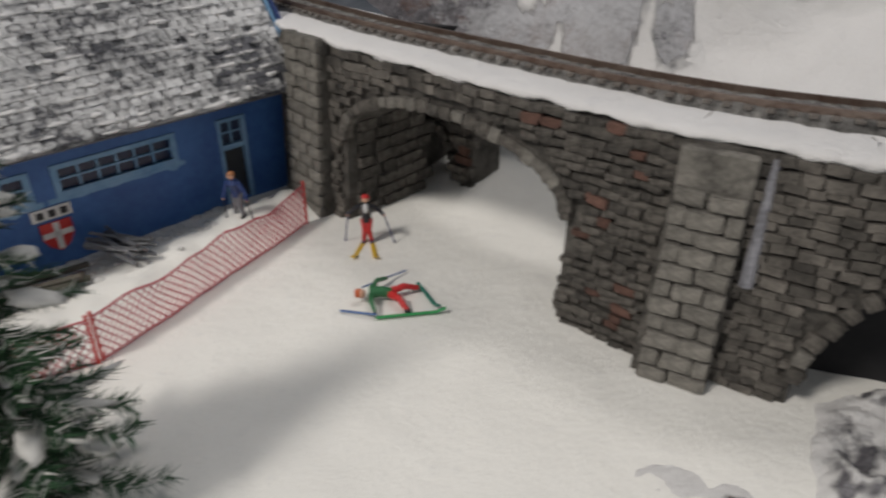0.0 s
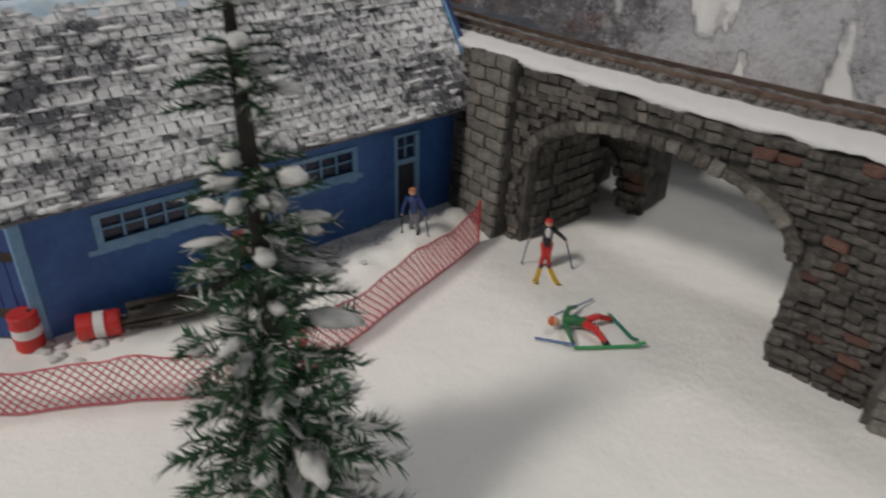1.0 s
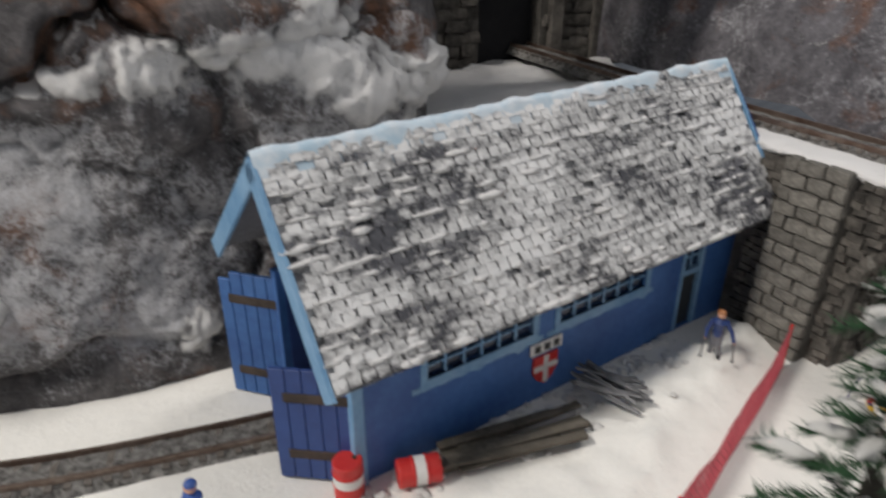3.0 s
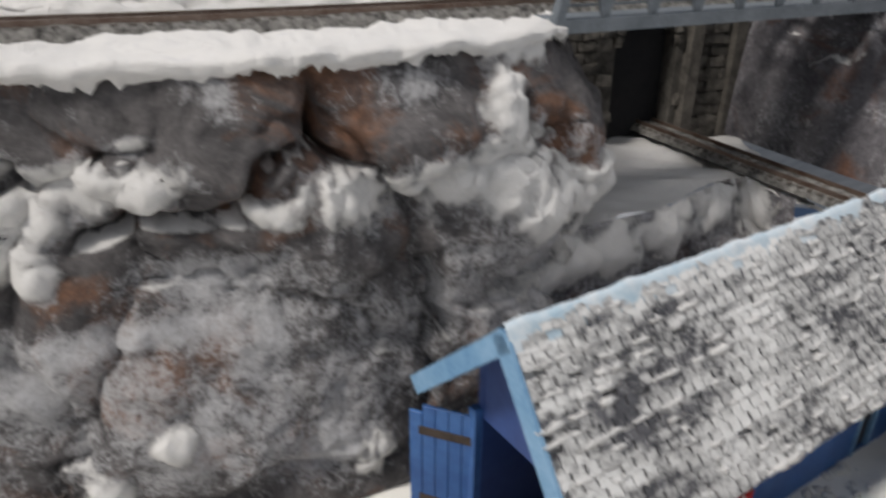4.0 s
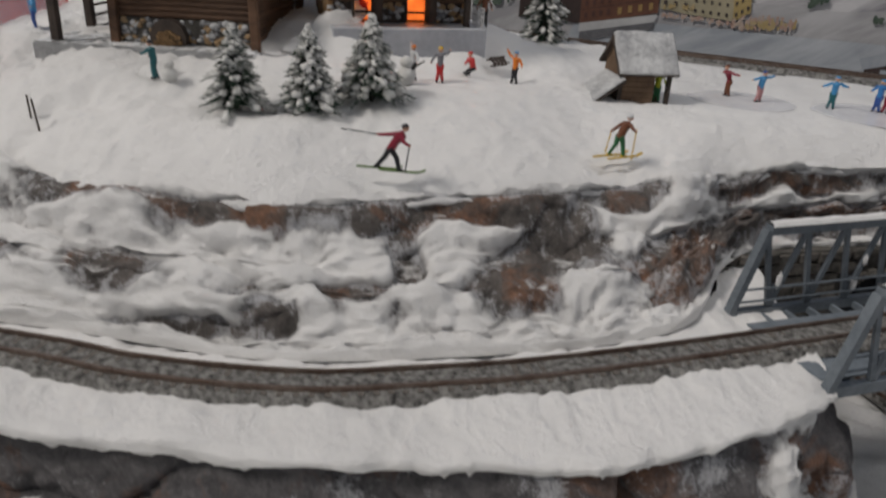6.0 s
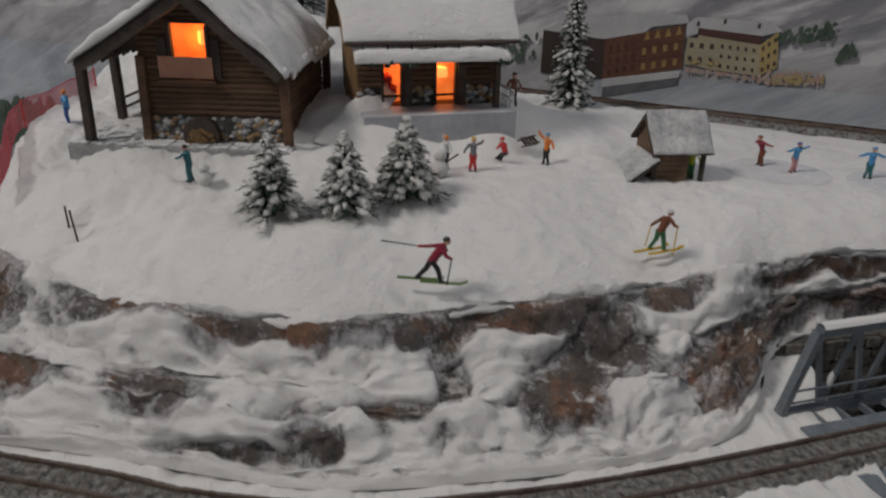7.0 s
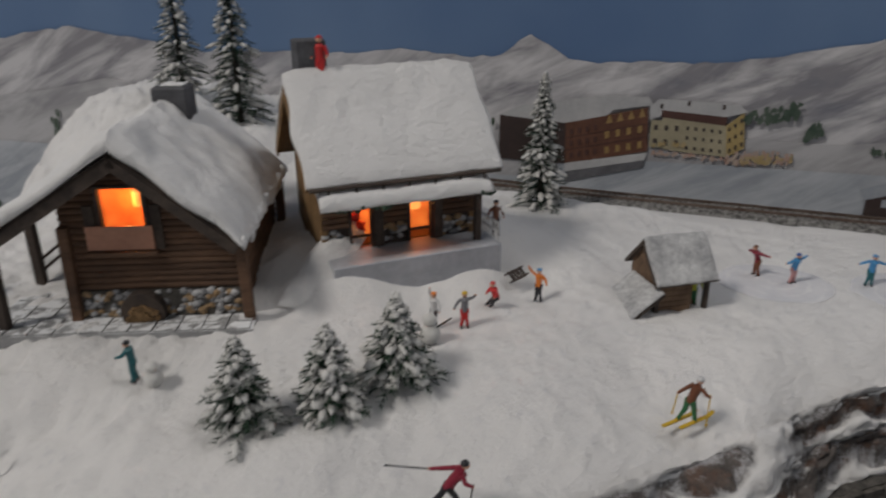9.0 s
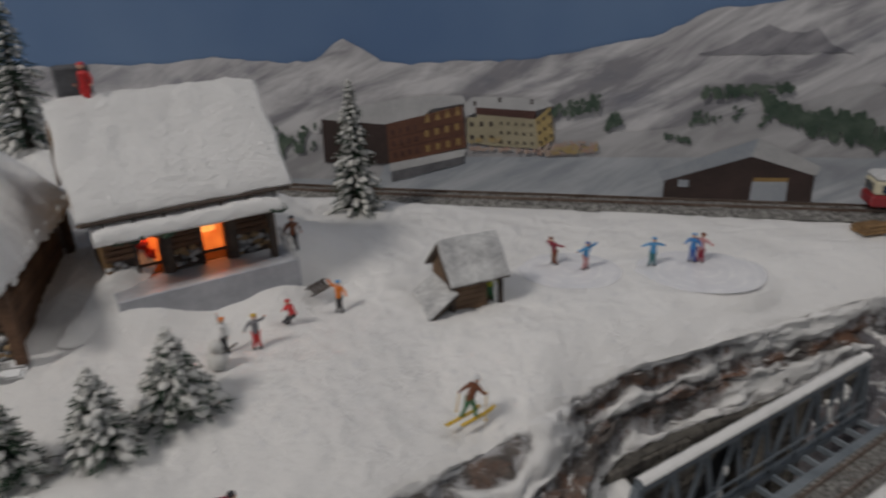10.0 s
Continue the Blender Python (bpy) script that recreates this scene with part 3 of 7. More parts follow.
BARE = [(143, 84, 12, 7), (169, 83, 9, 4), (188, 84, 15, 4.5), (222, 82, 21, 6), (247, 80, 13, 7), (284, 84, 15, 5), (259, 64, 13, 18), (209, 44, 9, 9), (188, 27, 6, 8), (156, 42, 8, 12), (302, 45, 22, 24), (244, 42, 12, 17),
        (223, 59, 4, 15), (345, 79, 20, 6), (340, 42, 26, 18), (108, 66, 9, 22), (128, 40, 8, 12), (172, 20, 10, 5), (395, 55, 30, 16)]
OVER = [(243, 73, 13, 2.5), (288, 71, 17, 3.5), (231, 52, 5, 12), (214, 60, 7, 6), (262, 36, 7, 5), (308, 74, 7, 9), (283, 60, 6, 6)]


def snow_cover(i, r):
    """How thickly snow lies on the steps: deep on the ledges, none on the bare bands of rock."""
    bare = sum(math.exp(-(((i - a) / w) ** 2 + ((r - c) / h) ** 2) ** 1.5) for a, c, w, h in BARE)
    over = sum(math.exp(-((i - a) / w) ** 2 - ((r - c) / h) ** 2) for a, c, w, h in OVER)
    return 0.74 - 1.15 * min(1.0, bare) + 0.9 * over + 0.42 * fbm(s[i] * 0.4, r * 0.06, 2.0, 4) + 0.12 * fbm(s[i] * 1.6, r * 0.25, 6.0, 3) + 0.3 * (r < 6)


# the drifts follow the broad form of the steps, not every knob of rock
Q = np.array(P)
for axis, width in ((0, 5), (1, 13), (0, 5), (1, 13)):
    pad = [(0, 0), (0, 0), (0, 0)]
    pad[axis] = (width // 2, width // 2)
    W = np.pad(Q, pad, mode="edge")
    Q = sum(np.take(W, range(k, k + Q.shape[axis]), axis=axis) for k in range(width)) / width
nrm = np.cross(np.gradient(Q, axis=1), np.gradient(Q, axis=0))
nrm /= np.linalg.norm(nrm, axis=2, keepdims=True) + 1e-9
cover = np.array([[snow_cover(i, r) for i in range(460)] for r in range(90)])
H = np.array([[soft((cover[r, i] - 0.3) * 1.6) * (0.34 + 0.22 * fbm(s[i] * 0.9, r * 0.16, 5, 4)) * min(1.0, r / 7) for i in range(460)] for r in range(90)])
k = np.vectorize(soft)((cover - 0.3) * 1.6)[..., None]
P = np.array(P) * (1 - 0.6 * k) + Q * 0.6 * k + nrm * H[..., None]
P[..., 2] += 0.3 * H
steps_rock = tagged(part("cliff_snowy", grid_mesh(P.tolist()), ROCK_B, smooth=True), "brown rock steps half buried under snow", "rock", kind="structure")
store(steps_rock, "cover", cover)
store(steps_rock, "powder", 0.3 + 0.75 * cover)

# the ravine behind the viaduct: floor, near bank and far slope
TRACK_LOW = [(26, 11.4), (18, 13.3), (10.5, 15.9), (6.2, 18.1), (1.0, 22.5), (-2.4, 25.6), (-6.0, 29.6), (-9.6, 33.8), (-13.0, 38.0), (-17.0, 43.0)]
xs, ys = np.linspace(-24, 34, 200), np.linspace(24, 52, 110)


def ravine_z(x, y):
    k = (x + 9.6) * 0.72 + (y - 33.8) * 0.69
    z = 5.9 + 0.25 * fbm(x * 0.4, y * 0.4, 4)
    if k > 2.0:
        z += (k - 2.0) * 0.55 + 0.9 * fbm(x * 0.25, y * 0.25, 11, 5)
    if k < -2.2:
        z += 0.5 * fbm(x * 0.3, y * 0.3, 15, 5) - 0.1 * (-2.2 - k)
    return min(z, 15)


def field_edge(r):
    return 106 - 0.5 * r - 0.055 * r * r + 5 * nz(r * 0.23, 3) + 2 * nz(r * 0.8, 8)


P, cover = [], []
up = paired([(40, 13), (30, 15.0), (18, 18.0), (10.3, 21.7), (4.4, 27.2), (0.2, 30.7), (-4.6, 33.4), (-8.4, 37.6), (-11.5, 41.6)], 240)
far = paired([(60, 40), (46, 46), (34, 48), (22, 48), (12, 49), (5, 48.5), (-1, 47.5), (-6, 46.5), (-12, 44.0)], 240)
for r in range(70):
    v = r / 69
    row = []
    for i in range(240):
        p = up[i] + (far[i] - up[i]) * v
        amp = min(1.0, 6 * v)
        x, y = p
        t = i / 239
        q = Vector((x * 0.3 + y * 0.12, v * 2.2 + y * 0.1, 3.0))
        # a steep foot of rock, then a gentler back; towards the open end only a smooth snow field
        w = soft((i - field_edge(r) + 4) / 16)
        steep = 1 - math.exp(-v * (7.5 if t > 0.3 else 6.0))
        low = 3.6 * max(0.0, 1 - ((t - 0.42) / 0.3) ** 2)
        h = 6.2 - low * (1 - v) ** 3 + (5.2 * steep + 3.5 * v) * w + (1 - w) * (0.6 + 4.5 * v ** 0.8)
        h += amp * w * (1.5 * facet(q, 5.0) + 1.2 * fbm(x * 0.22, y * 0.22, 8, 5) + 0.65 * fbm(x * 0.9, y * 0.9, 3, 5)) + (1 - w) * 0.4 * fbm(x * 0.2, y * 0.2, 4)
        row.append((x, y, h))
        cover.append(1 - soft((i - field_edge(r) + 5) / 12) + 0.9 * soft(fbm(x * 0.35, y * 0.35, 6, 6) * 1.8 + 0.12) * (1 - 0.6 * soft((i - 125) / 40)))
    P.append(row)
ravine = tagged(part("ravine_slope", grid_mesh(P), ROCK_C, smooth=True), "grey rocks streaked with snow above the lower track, running out into a smooth snow field", "rock", kind="structure")
store(ravine, "cover", cover)
store(ravine, "powder", [0.95 - 0.75 * soft((k % 240 - 125) / 40) for k in range(len(cover))])
ribbon("ravine_bank", [(-20.4, 23.4), (-17.5, 26), (-14.5, 28.6), (-12, 31), (-9.6, 32.5), (-8.6, 31.5)], [(-20.8, 24.6), (-18.2, 27.6), (-15.2, 30.2), (-13.2, 33), (-11.4, 34.8), (-9.5, 33.0)], -0.3, 6.1, 120, 40, 0.8, ROCK_C, "snowy rock bank below the lower track", 9.0,
       spots=[(20, 33, 22, 7), (45, 34, 18, 6), (30, 14, 10, 5), (75, 34, 16, 6), (62, 16, 8, 6), (100, 32, 14, 8), (8, 22, 8, 8)], dust=0.5)
P = []
a = paired([(-20.8, 24.6), (-18.2, 27.6), (-15.2, 30.2), (-13.2, 33), (-11.0, 34.2), (-8.5, 31.5)], 90)
b = paired([(-22, 40), (-21, 41), (-19.5, 42), (-18, 43), (-15.5, 44), (-11, 42)], 90)
for r in range(50):
    v = r / 49
    P.append([(a[i][0] + (b[i][0] - a[i][0]) * v, a[i][1] + (b[i][1] - a[i][1]) * v, 6.0 + 0.5 * fbm((a[i][0] + v * 9) * 0.35, a[i][1] * 0.35 + v * 5, 4)) for i in range(90)])
tagged(part("ravine_floor", grid_mesh(P), SNOW_HI, smooth=True), "uneven snow beside the lower track", "snow", kind="structure")


# ---- tracks ----
def track(name, pts, z, half, label, n, bed=1.5):
    line = spline(pts, n)
    T = thing(name, place(0, 0, 0), label, "railway track", kind="structure")
    def off(i, o):
        d = line[min(i + 1, n - 1)] - line[max(i - 1, 0)]
        d = d / np.linalg.norm(d)
        return line[i][0] - d[1] * o, line[i][1] + d[0] * o
    prof = [(-bed, -0.25), (-bed * 0.75, 0.07), (-0.5, 0.12), (0, 0.13), (0.5, 0.12), (bed * 0.75, 0.07), (bed, -0.25)]
    part("ballast_bed", grid_mesh([[(*off(i, o), z + h + 0.06 * nz(i * 1.7, o * 3)) for o, h in prof] for i in range(n)]), BALLAST, T, "grey ballast flecked with snow")
    for sgn in (-1, 1):
        bm = bmesh.new()
        prev = None
        for i in range(n):
            c = [bm.verts.new((*off(i, sgn * half + a), z + h)) for a, h in ((-0.05, 0.1), (-0.05, 0.28), (0.05, 0.28), (0.05, 0.1))]
            if prev:
                for k in range(4):
                    bm.faces.new((prev[k], prev[(k + 1) % 4], c[(k + 1) % 4], c[k]))
            prev = c
        part("rail", bm, RAIL, T)
    length = np.linalg.norm(np.diff(line, axis=0), axis=1).sum()
    bm = bmesh.new()
    box(bm, -0.1, -0.72, 0, 0.1, 0.72, 0.1, 0.015)
    first = part("sleeper", bm, SLEEPER, T)
    k = int(length / 0.46)
    fine = spline(pts, k)
    for i in range(k):
        d = fine[min(i + 1, k - 1)] - fine[max(i - 1, 0)]
        m = place(fine[i][0] * CM, fine[i][1] * CM, (z + 0.02) * CM, math.degrees(math.atan2(d[1], d[0])) + RNG.uniform(-2, 2))
        ob = first if i == 0 else new("sleeper", first.data)
        ob.parent = T
        ob.matrix_basis = m
    return T


track("upper_track", TRACK_UP, 13.62, 0.47, "narrow-gauge track with rusty rails on a snowy ledge", 220, 1.0)
track("lower_track", TRACK_LOW, 6.55, 0.47, "narrow-gauge track with rusty rails over the viaduct", 160, 0.8)
track("back_track", BACK_LINE, 19.3, 0.5, "track on grey ballast along the painted backdrop", 140, 1.4)

# ---- the backdrop wall with painted mountains ----
def backdrop_material():
    m, nt, b = nodes_of("painted_sky", 0.8)
    vec = coords(nt)
    n = noise_node(nt, vec, 0.05, 3)
    c = ramp(nt, n, [(0.3, (0.09, 0.16, 0.3)), (0.7, (0.14, 0.22, 0.36))])
    nt.links.new(c, b.inputs["Base Color"])
    return m


def mountain_material(name, lo, hi, dark):
    m, nt, b = nodes_of(name, 0.85)
    vec = coords(nt, (55, 100, 100))
    rot = nt.nodes.new("ShaderNodeMapping")
    rot.inputs["Rotation"].default_value = (0, 0.75, 0)
    nt.links.new(vec, rot.inputs["Vector"])
    st = nt.nodes.new("ShaderNodeMapping")
    st.inputs["Scale"].default_value = (0.25, 1, 1)
    nt.links.new(rot.outputs["Vector"], st.inputs["Vector"])
    a = noise_node(nt, st.outputs["Vector"], 0.55, 6, 0.65, 0.6)
    d = noise_node(nt, vec, 0.25, 4, 0.6, 0.4)
    c = ramp(nt, a, [(0.4, lo), (0.6, hi)])
    c = mix(nt, ramp(nt, d, [(0.55, 0.0), (0.75, 0.7)]), c, dark)
    nt.links.new(c, b.inputs["Base Color"])
    bump(nt, b, a, 0.2, 0.001)
    return m


SKY = backdrop_material()
MOUNT = mountain_material("painted_mountain", (0.235, 0.23, 0.25), (0.58, 0.57, 0.58), (0.13, 0.14, 0.18))
MOUNT_NEAR = mountain_material("painted_snowfield", (0.3, 0.295, 0.305), (0.46, 0.455, 0.465), (0.21, 0.21, 0.23))
bm = bmesh.new()
box(bm, -160, 61.9, -6, 120, 63, 75)
tagged(part("backdrop", bm, SKY), "backdrop wall painted as blue sky", "backdrop", kind="structure")


def ridge(name, y, thick, zf, mat, label, x0=-160, x1=120, n=400):
    bm = bmesh.new()
    lo, hi = [], []
    for i in range(n):
        x = x0 + (x1 - x0) * i / (n - 1)
        lo.append(bm.verts.new((x, y, -5)))
        hi.append(bm.verts.new((x, y, zf(x))))
    for i in range(n - 1):
        bm.faces.new((lo[i], lo[i + 1], hi[i + 1], hi[i]))
    return tagged(part(name, bm, mat), label, "backdrop", kind="structure")


def peak(x, c, h, w):
    return h * max(0.0, 1 - abs(x - c) / w) ** 1.4


def far_line(x):
    z = 27.7 + 0.35 * fbm(x * 0.12, 1.0) + 0.22 * fbm(x * 0.7, 3.0)
    z += peak(x, -38.4, 1.9, 3.2) + peak(x, -48, 0.5, 8) + peak(x, -3, 5.2, 24) + peak(x, -12.5, 1.0, 5) + peak(x, -78, 1.6, 14) + peak(x, 22, 4, 18)
    return z


ridge("painted_mountains", 61.75, 0.1, far_line, MOUNT, "grey-white mountain range painted on the backdrop wall")
ridge("painted_hill", 61.6, 0.1, lambda x: 22.6 + 0.5 * nz(x * 0.06, 5) + peak(x, -2, 3.5, 16) + peak(x, -75, 2.5, 18), MOUNT_NEAR, "pale snowfields painted on the backdrop wall")
ridge("painted_field", 61.53, 0.1, lambda x: 20.75 + 0.12 * nz(x * 0.3, 9) if x > -36 else 19.0, mountain_material("painted_blue_field", (0.3, 0.325, 0.36), (0.46, 0.48, 0.51), (0.24, 0.25, 0.28)), "pale blue-grey snow meadow painted on the backdrop wall")
# a darker crag inside the painted range
bm = bmesh.new()
lo, hi = [], []
for i in range(60):
    u = i / 59
    x = -13.6 + 10.2 * u
    base = 28.0 + 0.3 * nz(x * 0.8, 4)
    lo.append(bm.verts.new((x, 61.7, base)))
    hi.append(bm.verts.new((x, 61.7, base + 0.05 + peak(x, -9.2, 2.0, 4.3) + peak(x, -6.0, 1.3, 2.4) + 0.2 * abs(nz(x * 2.2, 7)))))
for i in range(59):
    bm.faces.new((lo[i], lo[i + 1], hi[i + 1], hi[i]))
tagged(part("painted_crag", bm, mountain_material("painted_dark_rock", (0.1, 0.1, 0.12), (0.34, 0.33, 0.35), (0.08, 0.085, 0.11))), "dark rocky crag painted on the backdrop wall", "backdrop", kind="structure")

# ---- stones: a few shared meshes, each stone an object of its own ----
def stone_mesh(name, mat, seed):
    bm = bmesh.new()
    r = random.Random(seed)
    box(bm, -0.5, -0.5, -0.5, 0.5, 0.5, 0.5, 0.1)
    for v in bm.verts:
        v.co += Vector((r.uniform(-0.07, 0.07), r.uniform(-0.2, 0.08) if v.co.y < 0 else 0, r.uniform(-0.1, 0.1)))
        v.co *= CM
    me = bpy.data.meshes.new(name)
    bm.normal_update()
    bm.to_mesh(me)
    bm.free()
    me.materials.append(mat)
    return me


STONES = [stone_mesh("stone", STONE, k) for k in range(9)]
STONES_RED = [stone_mesh("stone", STONE_RED, 20 + k) for k in range(2)]
STONES_PALE = [stone_mesh("stone", ASHLAR, 30 + k) for k in range(5)]


def lay(mesh, m, size, parent, name="stone"):
    """One stone at m (centimetres) with its size along the wall, outwards and up."""
    ob = bpy.data.objects.new(name, mesh)
    scene.collection.objects.link(ob)
    ob.parent = parent
    m = m @ Matrix.Diagonal((*size, 1))
    m.translation = m.translation * CM
    ob.matrix_basis = m
    return ob


class Wall:
    """A masonry wall along a line seen from its outer side, with arched openings (centre, half width, springing, rise)."""

    def __init__(self, pts, top, thick, arches=(), batter=0.35, foot=-0.4):
        self.P = np.array(pts, float)
        self.S = np.r_[0, np.cumsum(np.linalg.norm(np.diff(self.P, axis=0), axis=1))]
        self.top, self.thick, self.arches, self.batter, self.foot = top, thick, arches, batter, foot

    def at(self, s, z, out=0.0):
        i = min(max(int(np.searchsorted(self.S, s)) - 1, 0), len(self.S) - 2)
        def dirn(k):
            d = self.P[k + 1] - self.P[k]
            return d / np.linalg.norm(d)
        d = dirn(i)
        p = self.P[i] + d * (s - self.S[i])
        n = np.array([d[1], -d[0]])
        o = out + self.batter * (1 - (z - self.foot) / (self.top - self.foot)) if out > -1 else out
        return Vector((p[0] + n[0] * o, p[1] + n[1] * o, z)), math.degrees(math.atan2(d[1], d[0]))

    def hole(self, s):
        for c, w, sp, rise in self.arches:
            if abs(s - c) < w:
                return sp + rise * math.sqrt(max(0.0, 1 - ((s - c) / w) ** 2))
        return None

    def body(self, name, mat, parent, s0, s1, ds=0.2):
        bm = bmesh.new()
        cuts = sorted({round(x, 3) for x in np.arange(s0, s1, ds)} | {round(c + k * w * 0.999, 3) for c, w, _, _ in self.arches for k in (-1, 1)} | {s1})
        cuts = [c for c in cuts if s0 <= c <= s1]
        for a, b in zip(cuts, cuts[1:]):
            mid = (a + b) / 2
            if self.hole(mid) is not None:
                za = self.hole(a) if self.hole(a) is not None else self.hole(mid)
                zb = self.hole(b) if self.hole(b) is not None else self.hole(mid)
            else:
                za = zb = self.foot
            q = []
            for out in (0.0, -self.thick):
                q.append([bm.verts.new(self.at(s, z, out)[0]) for s, z in ((a, za), (b, zb), (b, self.top), (a, self.top))])
            f, k = q
            bm.faces.new(f)
            bm.faces.new(k[::-1])
            bm.faces.new((f[3], f[2], k[2], k[3]))
            bm.faces.new((f[1], f[0], k[0], k[1]))
            for e, (x, y) in ((a, (0, 3)), (b, (1, 2))):
                bm.faces.new((f[x], f[y], k[y], k[x]))
        bmesh.ops.remove_doubles(bm, verts=bm.verts, dist=0.002)
        return part(name, bm, mat, parent)

    def masonry(self, parent, s0, s1, rows, proud=0.1, skip=(), near=(0, 99), pale=0.0, red=0.1, width=(0.5, 1.05), seed=1):
        r = random.Random(seed)
        rest = bmesh.new()
        count = 0
        z = self.foot + 0.4
        while z < self.top - 0.15:
            h = r.uniform(*rows)
            if z + h > self.top:
                h = self.top - z
            s = s0 + r.uniform(-0.4, 0)
            while s < s1:
                w = r.uniform(*width)
                c = s + w / 2
                zc = z + h / 2
                ho = max((x for x in (self.hole(s + 0.05), self.hole(c), self.hole(s + w - 0.05)) if x is not None), default=None)
                bad = ho is not None and zc - h / 2 < ho + 0.42
                bad = bad or any(a < c < b for a, b in skip) or c < s0 or c > s1
                if not bad:
                    p, ang = self.at(c, zc + r.uniform(-0.05, 0.05), proud * r.uniform(-0.4, 1.0))
                    m = place(p.x, p.y, p.z, ang + r.uniform(-3, 3), 0, r.uniform(-6, 6))
                    mesh = r.choice(STONES_RED) if r.random() < red else r.choice(STONES_PALE) if r.random() < pale else r.choice(STONES)
                    if near[0] < c < near[1] and count < 300:
                        lay(mesh, m, (w * r.uniform(0.88, 1.02), 0.34, h * r.uniform(0.8, 1.02)), parent)
                        count += 1
                    else:
                        box(rest, -w * 0.46, -0.17, -h * 0.43, w * 0.46, 0.17, h * 0.43, m=m)
                s += w
            z += h
        for c, w, sp, rise in self.arches:
            n = int(math.pi * w * 0.85 / 0.42)
            for k in range(n + 1):
                t = math.pi * (0.5 + k) / (n + 1)
                s = c - w * math.cos(t)
                zz = sp + rise * math.sin(t)
                if not s0 < s < s1:
                    continue
                tilt = math.degrees(math.atan2(-rise * math.cos(t) * 1.0, w * math.sin(t)))
                p, ang = self.at(s, zz + 0.16, 0.05)
                lay(r.choice(STONES + STONES_PALE), place(p.x, p.y, p.z, ang) @ pose(0, 0, 0, 0, tilt + r.uniform(-6, 6), 0), (0.42 * r.uniform(0.8, 1.1), 0.34, 0.42 * r.uniform(0.75, 1.1)), parent, "voussoir")
        if len(rest.verts):
            tagged(part("stones", rest, STONE, parent), kind="stuff")
        else:
            rest.free()


# ---- the viaduct ----
VIA = Wall([(-7.2, 27.9), (-3.45, 23.7), (0.9, 19.5), (3.3, 17.5), (5.8, 15.4), (9.1, 13.5), (16, 11.2), (26, 8.5)], 6.35, 3.7, [(10.5, 4.62, 3.2, 1.95), (24.95, 3.45, 0.5, 3.7)])
viaduct = thing("viaduct", place(0, 0, 0), "grey rubble-stone railway viaduct with arches, snow along its edge", "viaduct", kind="structure")
VIA.body("wall_core", MORTAR, viaduct, 0.0, 38.0)
# near-black sheet that closes the small arch behind, standing in for its shade
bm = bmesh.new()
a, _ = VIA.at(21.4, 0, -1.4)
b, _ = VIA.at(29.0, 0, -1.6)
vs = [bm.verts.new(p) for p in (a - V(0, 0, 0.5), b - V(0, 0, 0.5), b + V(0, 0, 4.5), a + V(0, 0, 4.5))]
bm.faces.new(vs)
part("tunnel_end", bm, DARK, viaduct, "black sheet standing in for shade inside the small arch")
# coping: snow along the edge of the deck
P = []
for s in np.arange(0.0, 38.0, 0.12):
    row = []
    fringe = 0.5 + 0.8 * fbm(s * 0.8, 7, 0, 4)
    for o, z in ((0.0, -0.3), (0.08, -0.2), (0.15, -0.08), (0.15, 0.02), (0.05, 0.1), (-0.3, 0.13), (-0.7, 0.12), (-1.1, 0.09), (-1.5, 0.06), (-1.85, 0.0)):
        p, _ = VIA.at(s, 6.4, o - 0.02 + 0.08 * fbm(s * 1.5, o * 4, 1, 3))
        row.append((p.x, p.y, 6.4 + (z * max(0.15, fringe) if z < 0 else z) + 0.07 * fbm(s * 1.2, o * 2.5, 2, 4)))
    P.append(row)
part("snow_coping", grid_mesh(P), SNOW_HI, viaduct, "thin uneven snow along the deck's edge", smooth=True)
# the far edge of the deck
P = []
for s in np.arange(0.0, 38.0, 0.3):
    row = []
    for o, z in ((-2.6, 0.0), (-2.95, 0.12), (-3.5, 0.12), (-3.85, -0.3)):
        p, _ = VIA.at(s, 6.4, o)
        row.append((p.x, p.y, 6.4 + z + 0.12 * nz(s * 0.8, o)))
    P.append(row)
part("snow_verge", grid_mesh(P), SNOW_HI, viaduct, smooth=True)


